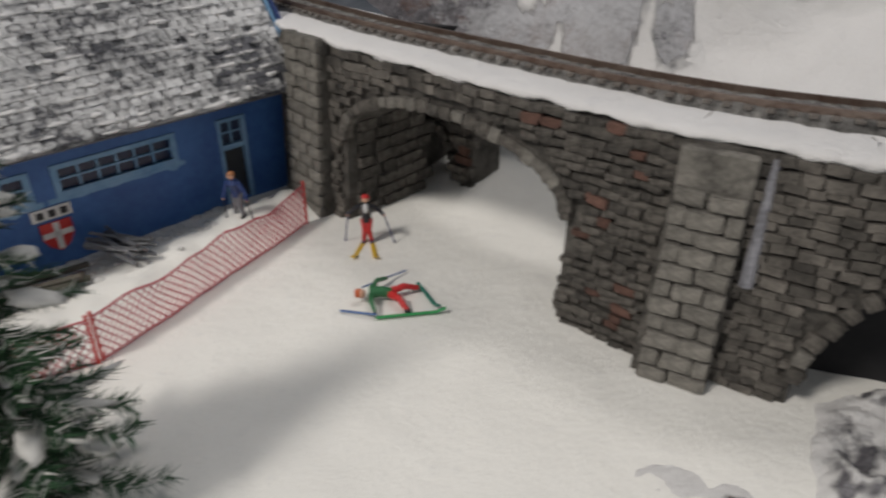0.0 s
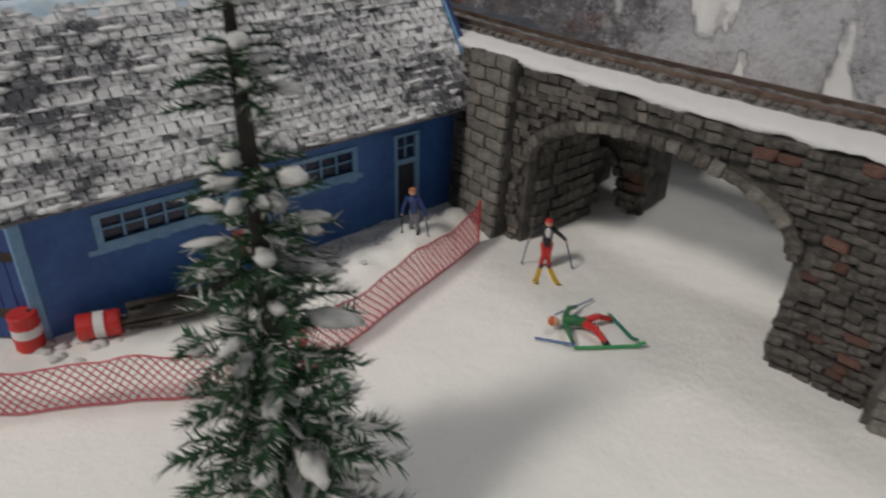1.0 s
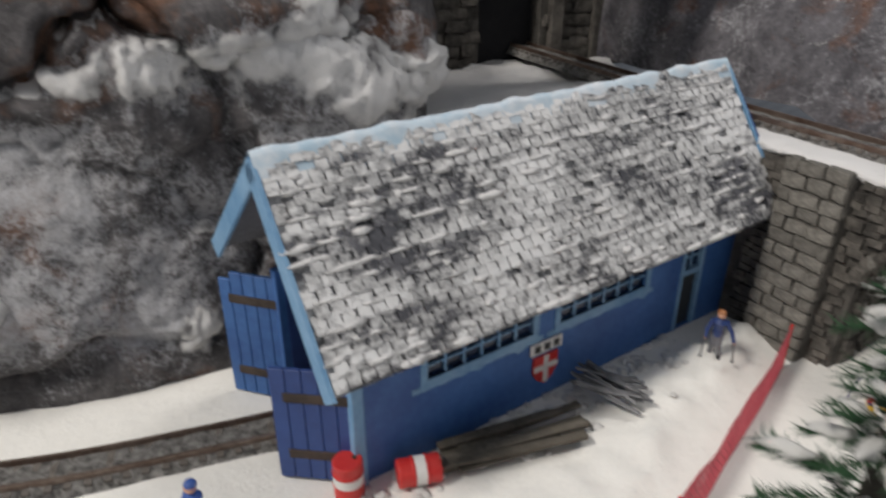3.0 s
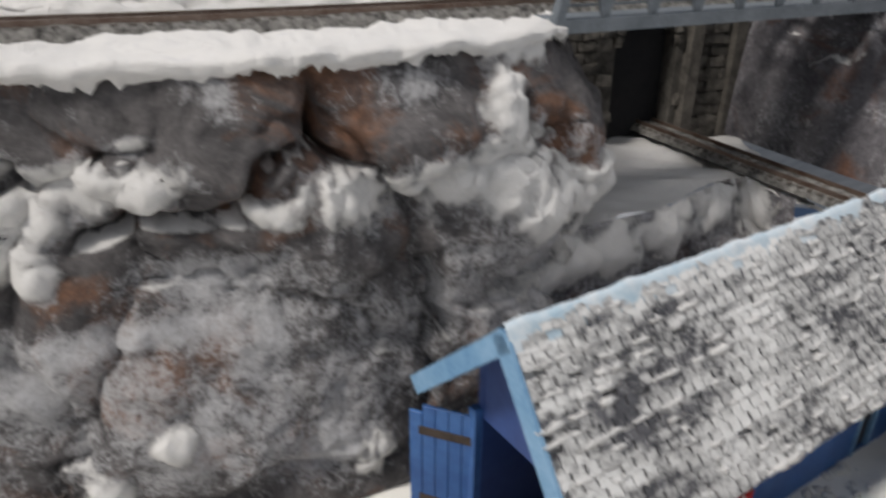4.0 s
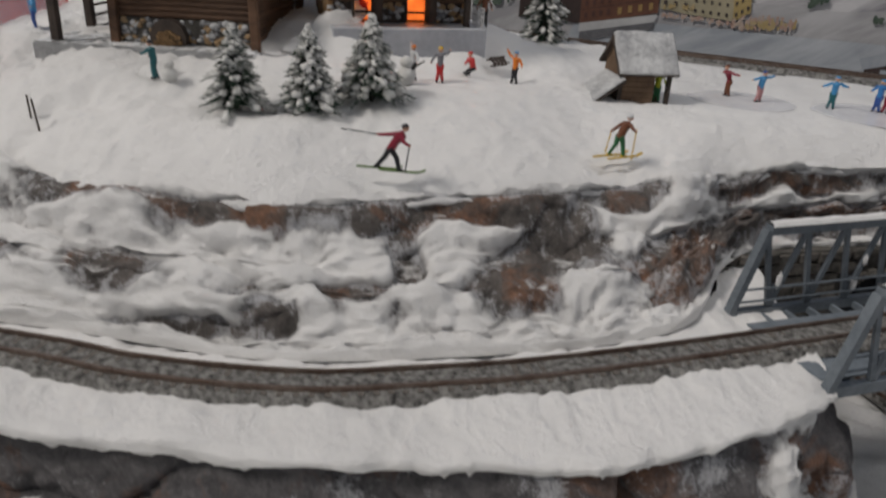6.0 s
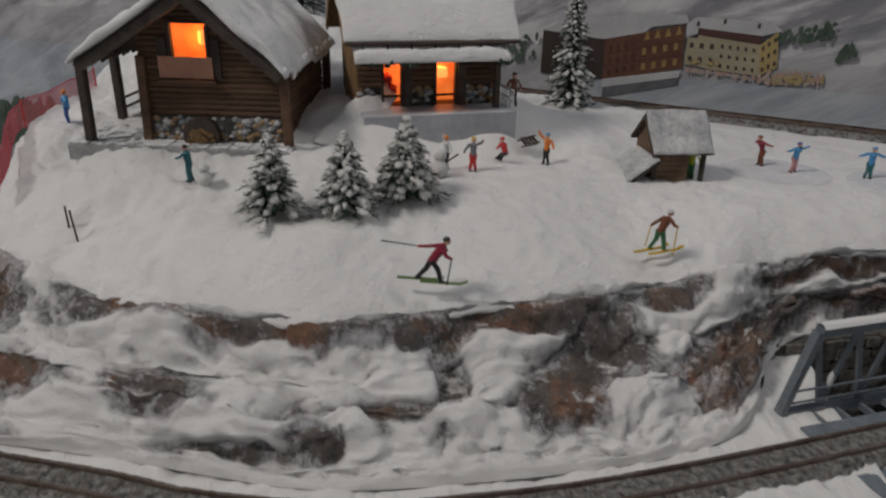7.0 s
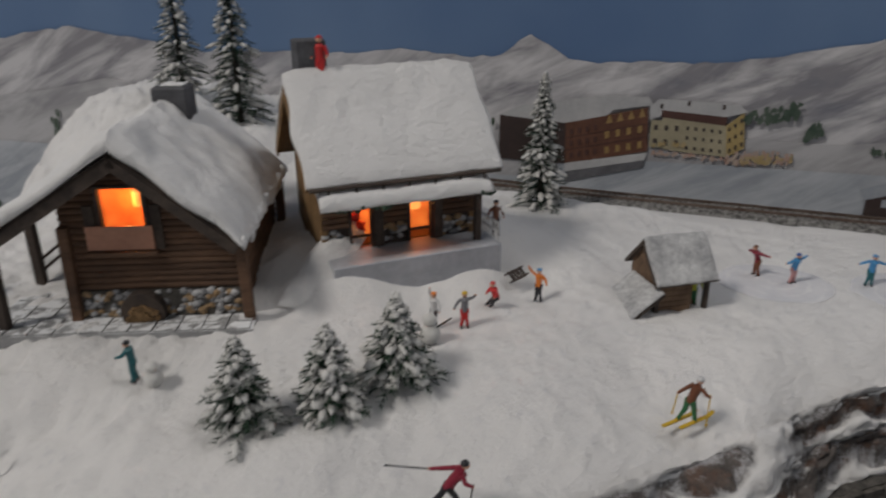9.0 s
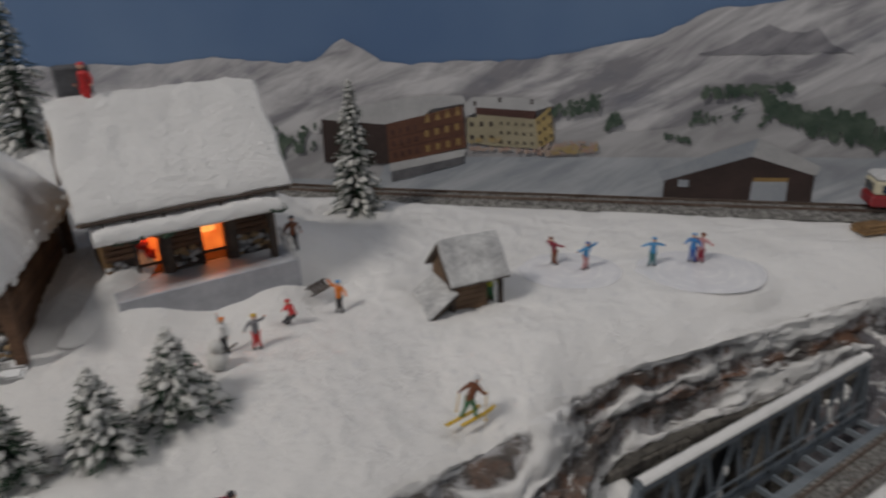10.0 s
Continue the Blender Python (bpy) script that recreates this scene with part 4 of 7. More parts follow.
def pilaster(s0, s1, foot, head, cap, seed):
    """A pier of squared ashlar that leans against the wall."""
    r = random.Random(seed)
    bm = bmesh.new()
    q = []
    for s, z, o in ((s0, -0.4, foot), (s1, -0.4, foot), (s1, 6.3, head), (s0, 6.3, head)):
        q.append(VIA.at(s, z, o)[0])
    k = [VIA.at(s, z, -0.9)[0] for s, z in ((s0, -0.4), (s1, -0.4), (s1, 6.3), (s0, 6.3))]
    f = [bm.verts.new(p) for p in q]
    g = [bm.verts.new(p) for p in k]
    for face in ((f[0], f[1], f[2], f[3]), (f[0], f[3], g[3], g[0]), (f[2], f[1], g[1], g[2]), (f[3], f[2], g[2], g[3])):
        bm.faces.new(face)
    pier = part("pilaster", bm, MORTAR, viaduct, "squared ashlar pier")
    z, row = 0.0, 0
    while z < 6.2 - cap:
        h = r.uniform(0.42, 0.52)
        s = s0
        first = row % 2
        while s < s1 - 0.05:
            w = min(s1 - s, r.uniform(0.75, 0.95) * (0.55 if first else 1))
            if s1 - s - w < 0.3:
                w = s1 - s
            first = 0
            o = foot + (head - foot) * (z + 0.4) / 6.7
            p, ang = VIA.at(s + w / 2, z + h / 2, o - 0.04 + r.uniform(0, 0.05))
            lay(r.choice(STONES_PALE), place(p.x, p.y, p.z, ang), (w * 0.94, 0.34, h * 0.9), pier)
            s += w
        z += h
        row += 1
    if cap:
        p, ang = VIA.at((s0 + s1) / 2, 6.2 - cap / 2, head - 0.02)
        bm = bmesh.new()
        box(bm, -(s1 - s0) / 2, -0.25, -cap / 2, (s1 - s0) / 2, 0.3, cap / 2, 0.05, m=place(p.x, p.y, p.z, ang))
        part("cap_block", bm, ASHLAR, pier, "smooth pale cap block")


pilaster(3.0, 5.15, 0.55, 0.45, 0.0, 3)
pilaster(17.9, 19.65, 0.75, 0.12, 1.25, 4)
bm = bmesh.new()
a, _ = VIA.at(19.95, 6.2, 0.12)
b, _ = VIA.at(19.95, 3.0, 0.16)
tube(bm, [a, (a + b) / 2, b], [0.1, 0.13, 0.18], 8)
part("drain_pipe", bm, plain("frosted_pipe", (0.1, 0.1, 0.115), (0.36, 0.36, 0.39), 3, 0.7, relief=0.8), viaduct, "frosted grey drain")

# the stone arch that stands farther back under the deck
back_arch = thing("stone_pier", place(0, 0, 0), "dark stone pier with an arch under the viaduct", "pier", kind="structure")
BA = Wall([(-2.13, 29.03), (1.23, 25.79)], 5.6, 1.6, [(2.68, 0.79, 1.34, 0.83)], 0.1)
BA.body("wall_core", MORTAR, back_arch, 0, 4.66)
# solid black block behind the arch; its colour does the work of shade
bm = bmesh.new()
box(bm, -4.13, 30.93, -0.5, 1.83, 32.43, 5.4)
part("dark_end", bm, DARK, back_arch, "solid black block for the shade behind the arch")

# ---- the tunnel portal in the ravine ----
portal = thing("tunnel_portal", place(0, 0, 0), "grey stone retaining wall with a dark tunnel mouth", "tunnel portal", kind="structure")
TP = Wall([(-24.0, 34.2), (-22.0, 35.4), (-15.2, 40.0), (-5.2, 45.4), (6, 49.2)], 14.0, 1.2, [(9.7, 1.75, 10.6, 2.0)], 0.1, foot=5.6)
TP.body("wall_core", MORTAR, portal, 0, 30)
# near-black sheet across the tunnel mouth gives its inner shade as colour
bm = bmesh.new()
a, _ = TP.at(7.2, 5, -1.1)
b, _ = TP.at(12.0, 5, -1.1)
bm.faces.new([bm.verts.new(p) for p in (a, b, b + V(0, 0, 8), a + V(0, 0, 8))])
part("tunnel_dark", bm, DARK, portal, "black sheet for the shade inside the tunnel")
for s in (12.2, 14.6):
    bm = bmesh.new()
    p, ang = TP.at(s, 11, 0.2)
    box(bm, -0.35, -0.35, -5.4, 0.35, 0.4, 2.9, 0.06, m=place(p.x, p.y, p.z, ang))
    part("buttress", bm, STONE, portal)

# ---- the truss bridge ----
bridge = thing("truss_bridge", place(-19.4, 26.4, 13.3, 37.7), "grey-painted steel truss bridge with snow on its top chords", "bridge")
LEN, WID, HT = 17.2, 5.2, 3.65


def bar(bm, a, b, w=0.16, d=0.12):
    a, b = Vector(a), Vector(b)
    L = (b - a).length
    q = (b - a).to_track_quat("X", "Z").to_matrix().to_4x4()
    box(bm, 0, -d / 2, -w / 2, L, d / 2, w / 2, m=Matrix.Translation(a) @ q)


for side, y in ((0, 0.0), (1, WID)):
    T = part("truss", bmesh.new(), STEEL, bridge)
    bm = bmesh.new()
    bar(bm, (0, y, 0.0), (LEN, y, 0.0), 0.42, 0.3)
    part("bottom_chord", bm, STEEL, T)
    bm = bmesh.new()
    bar(bm, (1.0, y, HT), (LEN - 1.0, y, HT), 0.36, 0.42)
    part("top_chord", bm, STEEL, T)
    for x0, x1 in ((0.1, 1.0), (LEN - 0.1, LEN - 1.0)):
        bm = bmesh.new()
        bar(bm, (x0, y, 0), (x1, y, HT), 0.3, 0.36)
        part("end_post", bm, STEEL, T)
    n = 8
    for k in range(n):
        xa, xb = 1.0 + (LEN - 2) * k / n, 1.0 + (LEN - 2) * (k + 1) / n
        xm = (xa + xb) / 2
        for p, q in (((xa, y, HT), (xm, y, 0.1)), ((xm, y, 0.1), (xb, y, HT))):
            bm = bmesh.new()
            bar(bm, p, q, 0.2, 0.14)
            part("diagonal", bm, STEEL, T)
        bm = bmesh.new()
        bar(bm, (xm, y, 0), (xm, y, 1.2), 0.1, 0.1)
        part("hand_rail_post", bm, STEEL, T)
    for z in (0.6, 1.15):
        bm = bmesh.new()
        tube(bm, [(0.3, y + (0.15 if y == 0 else -0.15), z), (LEN - 0.3, y + (0.15 if y == 0 else -0.15), z)], 0.05, 6)
        part("hand_rail", bm, STEEL, T)
    P = []
    for x in np.arange(1.0, LEN - 0.9, 0.12):
        r = []
        for k in range(6):
            a = math.pi * k / 5
            r.append((x, y - 0.24 * math.cos(a), HT + 0.17 + max(0, 0.17 * math.sin(a) * (1.0 + 0.5 * nz(x * 1.1, y)))))
        P.append(r)
    part("chord_snow", grid_mesh(P), SNOW_HI, T, "snow on the top chord", smooth=True)
    bm = bmesh.new()
    for k in range(5):
        x = RNG.uniform(2, LEN - 2)
        z = RNG.uniform(0.6, 2.2)
        blob(bm, (x, y - 0.1, z), RNG.uniform(0.15, 0.26), k, 0.4, 1, squash=(0.8, 0.6, 2.0))
    part("snow_clumps", bm, SNOW_HI, T, "snow caught in the bracing", smooth=True)
for k in range(15):
    x = 0.4 + (LEN - 0.8) * k / 14
    bm = bmesh.new()
    bar(bm, (x, 0, -0.1), (x, WID, -0.1), 0.26, 0.16)
    part("cross_beam", bm, STEEL, bridge)
for y in (0.9, WID - 1.6):
    bm = bmesh.new()
    box(bm, 0.2, y - 0.5, 0.1, LEN - 0.2, y + 0.6, 0.18)
    part("walkway", bm, STEEL, bridge, "grey walkway plate")

# ---- the blue engine shed ----
shed = thing("engine_shed", place(-16.87, 13.72, 0, 45.8), "bright blue engine shed with open doors and snow-dusted slate roof", "shed")
YF, YB, X0, X1 = 1.45, 5.7, 1.3, 17.2


def roof_z(y):
    return 4.35 + 4.4 * y / 3.12 if y < 3.12 else 8.75 - 3.45 * (y - 3.12) / 3.7


top = roof_z(YF) - 0.1
fw_ = part("front_wall", bmesh.new(), BLUE, shed)
for x0, x1, z0, z1 in ((X0, X1, -0.4, 0.1), (X0, 3.35, 0.1, top), (3.35, 7.03, 0.1, 2.5), (3.35, 7.03, 3.25, top), (7.03, 8.1, 0.1, top), (8.1, 11.88, 0.1, 2.5), (8.1, 11.88, 3.25, top),
                       (11.88, 13.85, 0.1, top), (13.85, 14.75, 3.3, top), (14.75, X1, 0.1, top)):
    bm = bmesh.new()
    box(bm, x0, YF, z0, x1, YF + 0.22, z1)
    part("wall_panel", bm, BLUE, fw_)
bm = bmesh.new()
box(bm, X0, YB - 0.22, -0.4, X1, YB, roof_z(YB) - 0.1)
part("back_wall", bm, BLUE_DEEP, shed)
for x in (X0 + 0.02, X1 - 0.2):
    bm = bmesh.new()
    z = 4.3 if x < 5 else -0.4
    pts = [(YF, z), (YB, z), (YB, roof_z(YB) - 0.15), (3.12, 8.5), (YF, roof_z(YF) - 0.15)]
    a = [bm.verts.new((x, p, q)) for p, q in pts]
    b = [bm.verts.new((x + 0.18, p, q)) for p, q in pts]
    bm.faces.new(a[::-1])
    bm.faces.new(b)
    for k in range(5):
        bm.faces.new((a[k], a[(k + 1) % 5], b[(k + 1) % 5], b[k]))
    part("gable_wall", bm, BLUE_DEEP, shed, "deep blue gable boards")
for y in (YF - 0.12, YB - 0.2):
    bm = bmesh.new()
    box(bm, X0 - 0.25, y, -0.3, X0 + 0.1, y + 0.32, 4.6, 0.03)
    part("corner_post", bm, BLUE_PALE if y < 2 else BLUE, shed)
bm = bmesh.new()
box(bm, X0 + 0.2, YF + 0.25, 0.02, X1, YB - 0.25, 0.06)
part("shed_floor", bm, DARK, shed, "dark floor inside")
GLASS_DARK = plain("dark_glass", (0.012, 0.02, 0.045), (0.02, 0.035, 0.075), 1, 0.15, relief=0)
for x0, x1 in ((3.35, 7.03), (8.1, 11.88)):
    w = part("window", bmesh.new(), BLUE_PALE, shed)
    bm = bmesh.new()
    for a, b, c, d in ((x0 - 0.22, 2.32, x1 + 0.22, 2.5), (x0 - 0.22, 3.25, x1 + 0.22, 3.42), (x0 - 0.22, 2.5, x0, 3.25), (x1, 2.5, x1 + 0.22, 3.25)):
        box(bm, a, YF - 0.05, b, c, YF + 0.1, d, 0.012)
    part("window_frame", bm, BLUE_PALE, w, "pale blue window surround")
    for k in range(1, 6):
        x = x0 + (x1 - x0) * k / 6
        bm = bmesh.new()
        box(bm, x - 0.035, YF + 0.02, 2.5, x + 0.035, YF + 0.1, 3.25)
        part("glazing_bar", bm, BLUE_PALE, w)
    bm = bmesh.new()
    box(bm, x0, YF + 0.03, 2.85, x1, YF + 0.11, 2.91)
    part("glazing_bar", bm, BLUE_PALE, w)
    for k in range(6):
        for z0, z1 in ((2.5, 2.86), (2.9, 3.25)):
            bm = bmesh.new()
            xa = x0 + (x1 - x0) * k / 6
            box(bm, xa, YF + 0.12, z0, xa + (x1 - x0) / 6, YF + 0.15, z1)
            part("pane", bm, GLASS_DARK, w)
    P = []
    for x in np.arange(x0 - 0.5, x1 + 0.5, 0.1):
        d = 0.18 + 0.32 * max(0, nz(x * 1.9, 3)) 
        P.append([(x, YF - 0.015, 2.34 - d), (x, YF - 0.03, 2.34 - d * 0.5), (x, YF - 0.02, 2.34)])
    part("frost", grid_mesh(P), BLUE_PALE, w, "pale frost below the sill")
dr = part("door", bmesh.new(), DARK, shed)
bm = bmesh.new()
for a, b, c, d in ((13.72, 0.05, 13.87, 3.42), (14.73, 0.05, 14.9, 3.42), (13.87, 3.28, 14.73, 3.42), (13.87, 2.2, 14.73, 2.4)):
    box(bm, a, YF - 0.06, b, c, YF + 0.12, d, 0.012)
part("door_frame", bm, BLUE_PALE, dr, "pale blue door frame")
bm = bmesh.new()
box(bm, 13.87, YF + 0.1, 0.05, 14.73, YF + 0.16, 2.2)
part("door_leaf", bm, plain("near_black_door", (0.012, 0.016, 0.02), (0.03, 0.035, 0.04), 2), dr, "near-black door leaf")
bm = bmesh.new()
box(bm, 13.87, YF + 0.1, 2.4, 14.73, YF + 0.14, 3.28)
part("transom_pane", bm, GLASS_DARK, dr)
bm = bmesh.new()
box(bm, 14.27, YF + 0.03, 2.4, 14.33, YF + 0.1, 3.28)
box(bm, 13.87, YF + 0.03, 2.82, 14.73, YF + 0.09, 2.88)
part("transom_bars", bm, BLUE_PALE, dr)
for (xa, ya), (xb, yb), z1, mt in (((X0 - 0.1, YF + 0.05), (-0.35, 2.9), 3.6, BLUE_DEEP), ((X0 - 0.1, YB - 0.1), (0.0, 7.15), 4.3, BLUE)):
    L = math.hypot(xb - xa, yb - ya)
    m = place(xa, ya, 0.12, math.degrees(math.atan2(yb - ya, xb - xa)))
    lf = part("shed_door", bmesh.new(), mt, shed)
    n = 5
    for k in range(n):
        bm = bmesh.new()
        box(bm, L * k / n + 0.01, -0.06, 0, L * (k + 1) / n - 0.01, 0.06, z1 - 0.12 - (0.25 if k == n - 1 and z1 > 4 else 0), 0.015, m=m)
        part("board", bm, mt, lf)
    for z in (0.7, z1 - 1.1):
        bm = bmesh.new()
        box(bm, 0.02, -0.1, z, L * 0.85, 0.1, z + 0.28, 0.02, m=m)
        part("hinge_strap", bm, BEAM, lf, "dark iron hinge strap")
# the notice: a small lettered plate over a red shield with a white cross
sign = part("notice", bmesh.new(), ASHLAR, shed)
WHITE = plain("white_paint", (0.68, 0.67, 0.64), (0.78, 0.77, 0.75), 2, 0.6, relief=0.1)
RED = plain("red_paint", (0.5, 0.02, 0.02), (0.62, 0.045, 0.035), 2, 0.45, relief=0.1)
BLACK = plain("black_paint", (0.012, 0.012, 0.014), (0.03, 0.03, 0.032), 2, 0.5, relief=0.1)
bm = bmesh.new()
box(bm, 6.95, YF - 0.08, 1.72, 8.2, YF - 0.01, 2.12, 0.01)
part("plate", bm, WHITE, sign, "white plate")
for k in range(3):
    bm = bmesh.new()
    box(bm, 7.1 + 0.37 * k, YF - 0.1, 1.8, 7.32 + 0.37 * k, YF - 0.075, 2.04)
    part("dark_bar", bm, BLACK, sign)
bm = bmesh.new()
sh = [(7.1, 1.6), (8.08, 1.6), (8.08, 1.05), (7.9, 0.75), (7.59, 0.55), (7.28, 0.75), (7.1, 1.05)]
a = [bm.verts.new((x, YF - 0.07, z)) for x, z in sh]
b = [bm.verts.new((x, YF - 0.01, z)) for x, z in sh]
bm.faces.new(a)
for k in range(len(sh)):
    bm.faces.new((a[k], b[k], b[(k + 1) % len(sh)], a[(k + 1) % len(sh)]))
part("shield", bm, RED, sign, "red shield")
bm = bmesh.new()
box(bm, 7.5, YF - 0.085, 0.62, 7.69, YF - 0.068, 1.58)
box(bm, 7.12, YF - 0.085, 1.08, 8.06, YF - 0.0685, 1.27)
part("white_cross", bm, WHITE, sign, "white cross")

# roof boards, bargeboards, slates
XA, XB = 0.0, 16.7
for name, y0, z0, y1, z1 in (("front_slope", 0.0, 4.35, 3.12, 8.75), ("back_slope", 6.82, 5.3, 3.12, 8.75)):
    bm = bmesh.new()
    d = Vector((0, y1 - y0, z1 - z0)).normalized()
    nrm = Vector((0, -d.z, d.y)) if y0 < y1 else Vector((0, d.z, -d.y))
    vs = []
    for x in (XA, XB):
        for p in (Vector((0, y0, z0)), Vector((0, y1, z1))):
            for o in (0, -0.2):
                vs.append(bm.verts.new(Vector((x, 0, 0)) + p + nrm * o))
    for f in ((0, 2, 6, 4), (1, 5, 7, 3), (0, 1, 3, 2), (4, 6, 7, 5), (0, 4, 5, 1), (2, 3, 7, 6)):
        bm.faces.new([vs[i] for i in f])
    part(name, bm, SLATE, shed, "slate roof dusted with snow")
    for x in (XA - 0.08, XB):
        bm = bmesh.new()
        a0, a1 = Vector((x, y0, z0)) - d * 0.08, Vector((x, y1, z1))
        q = [bm.verts.new(p + nrm * o + Vector((w, 0, 0))) for p in (a0, a1) for o in (0.1, -0.42) for w in (0, 0.1)]
        for f in ((0, 1, 5, 4), (2, 6, 7, 3), (0, 4, 6, 2), (1, 3, 7, 5), (0, 2, 3, 1), (4, 5, 7, 6)):
            bm.faces.new([q[i] for i in f])
        part("bargeboard", bm, BLUE_PALE, shed, "pale blue bargeboard")
r = random.Random(5)
sl = [bpy.data.meshes.new("slate") for _ in range(4)]
for me in sl:
    bm = bmesh.new()
    box(bm, -0.155, -0.02, 0, 0.155, 0.4, 0.045, 0.012)
    for v in bm.verts:
        v.co += Vector((r.uniform(-0.02, 0.02), r.uniform(-0.03, 0.03), r.uniform(-0.01, 0.02)))
        v.co *= CM
    bm.normal_update()
    bm.to_mesh(me)
    bm.free()
    me.materials.append(SLATE)
slope = math.degrees(math.atan2(4.4, 3.12))
front = [o for o in shed.children if o.name.startswith("front_slope")][0]
rest = bmesh.new()
cnt = 0
for row in range(17):
    w = 0.1 + row * 0.315
    y, z = w * math.cos(radians(slope)), 4.35 + w * math.sin(radians(slope))
    for k in range(46):
        x = 0.2 + 0.36 * k + (0.18 if row % 2 else 0) + r.uniform(-0.02, 0.02)
        if x > XB - 0.15 or r.random() < 0.05:
            continue
        m = place(x, y, z, 0) @ pose(0, 0, 0, slope - 3, r.uniform(-3, 3), r.uniform(-3, 3))
        m.translation += Vector((0, -0.05, 0.035))
        if row in (0, 1, 2, 9, 10, 11, 12, 13) and cnt < 300:
            lay(r.choice(sl), m, (1, 1, 1), front, "slate")
            cnt += 1
        else:
            box(rest, -0.155, -0.02, 0, 0.155, 0.4, 0.06, m=m)
tagged(part("slates", rest, SLATE, front), kind="stuff")
# thin clots of snow caught on the courses
bm = bmesh.new()
for k in range(420):
    x = r.uniform(0.3, XB - 0.6)
    row = r.randrange(17)
    w = 0.12 + row * 0.315
    if fbm(x * 0.3, w * 0.5, 3) < 0.0 and r.random() < 0.8:
        continue
    y, z = w * math.cos(radians(slope)), 4.35 + w * math.sin(radians(slope))
    m = place(x, y - 0.09, z + 0.05, 0) @ pose(0, 0, 0, slope - 8, 0, r.uniform(-4, 4)) @ Matrix.Diagonal((r.uniform(0.1, 0.55), r.uniform(0.05, 0.13), r.uniform(0.015, 0.04), 1))
    res = bmesh.ops.create_icosphere(bm, subdivisions=1, radius=1)
    for v in res["verts"]:
        v.co = m @ (v.co * (1 + 0.6 * nz(v.co.x * 2.3 + k, v.co.y * 2, v.co.z)))
tagged(part("roof_snow", bm, SNOW_ROOF, shed, "thin clots of snow on the slates", smooth=True), kind="stuff")
P = []
for x in np.arange(XA - 0.05, XB + 0.1, 0.12):
    row = []
    for k in range(9):
        t = (k - 4) / 4
        y = 3.12 + t * (0.42 + 0.14 * nz(x * 0.8, t))
        row.append((x, y, roof_z(y) + 0.06 + 0.2 * (1 - t * t) * (0.8 + 0.5 * nz(x * 1.3, 5))))
    P.append(row)
part("ridge_snow", grid_mesh(P), [plain("blue_white_ridge", (0.4, 0.55, 0.66), (0.8, 0.82, 0.84), 0.9, 0.8, relief=0.3)], shed, "snow and pale blue paint along the ridge", smooth=True)

# ---- things by the shed ----
def barrel(m, label):
    b = thing("barrel", m, label, "barrel", "red barrels by the shed")
    bm = bmesh.new()
    tube(bm, [(0, 0, 0), (0, 0, 0.04), (0, 0, 0.36), (0, 0, 0.4), (0, 0, 0.44), (0, 0, 0.74), (0, 0, 0.78), (0, 0, 0.82), (0, 0, 1.1), (0, 0, 1.14)], [0.36, 0.39, 0.38, 0.41, 0.38, 0.38, 0.41, 0.38, 0.39, 0.36], 20)
    part("drum", bm, RED, b)
    bm = bmesh.new()
    tube(bm, [(0, 0, 0.45), (0, 0, 0.73)], 0.392, 20, cap=False)
    part("white_band", bm, WHITE, b, "white band")
    bm = bmesh.new()
    tube(bm, [(0.15, 0.1, 1.13), (0.15, 0.1, 1.18)], 0.06, 8)
    part("bung", bm, BEAM, b)
    return b


barrel(place(-17.25, 15.25, 0.05), "red oil drum with a white band standing in snow")
barrel(place(-16.1, 15.75, 0.42, 25, 0, 90), "red oil drum with a white band lying in snow")
GREYWOOD = plain("weathered_wood", (0.05, 0.045, 0.035), (0.16, 0.14, 0.11), 3, 0.8, relief=0.5, per_piece=0.5, snow=0.15)
pile = thing("plank_pile", place(-13.6, 17.7, 0.1, 22), "loose weathered planks and poles lying in snow against the shed", "timber")
for k in range(9):
    bm = bmesh.new()
    L = r.uniform(3.2, 5.2)
    box(bm, -L / 2, -0.13, 0, L / 2, 0.13, 0.12, 0.02, m=place(0.3 + r.uniform(-0.5, 0.5), 0.5 - 0.16 * k + r.uniform(-0.1, 0.1), 0.04 + 0.13 * (k % 3), r.uniform(-7, 7) + 10, 0, r.uniform(-3, 3)))
    part("plank", bm, GREYWOOD, pile)
IRON = plain("grey_iron", (0.1, 0.105, 0.11), (0.28, 0.28, 0.29), 4, 0.45, 0.5, 0.3)
rods = thing("rod_pile", place(-10.6, 20.2, 0.35, -20), "heap of loose grey iron rods lying on snow", "iron rods")
for k in range(26):
    bm = bmesh.new()
    L = r.uniform(1.3, 2.4)
    a = radians(r.uniform(-22, 22))
    c = V(r.uniform(-0.3, 0.3), r.uniform(-0.55, 0.55), 0.05 + 0.05 * (k % 8) + 0.2)
    d = V(math.cos(a) * L / 2, math.sin(a) * L / 2, r.uniform(-0.15, 0.1))
    tube(bm, [c - d, c + d], 0.055, 6)
    part("rod", bm, IRON, rods)
NET = plain("red_net", (0.4, 0.05, 0.07), (0.58, 0.12, 0.14), 3, 0.5, relief=0)


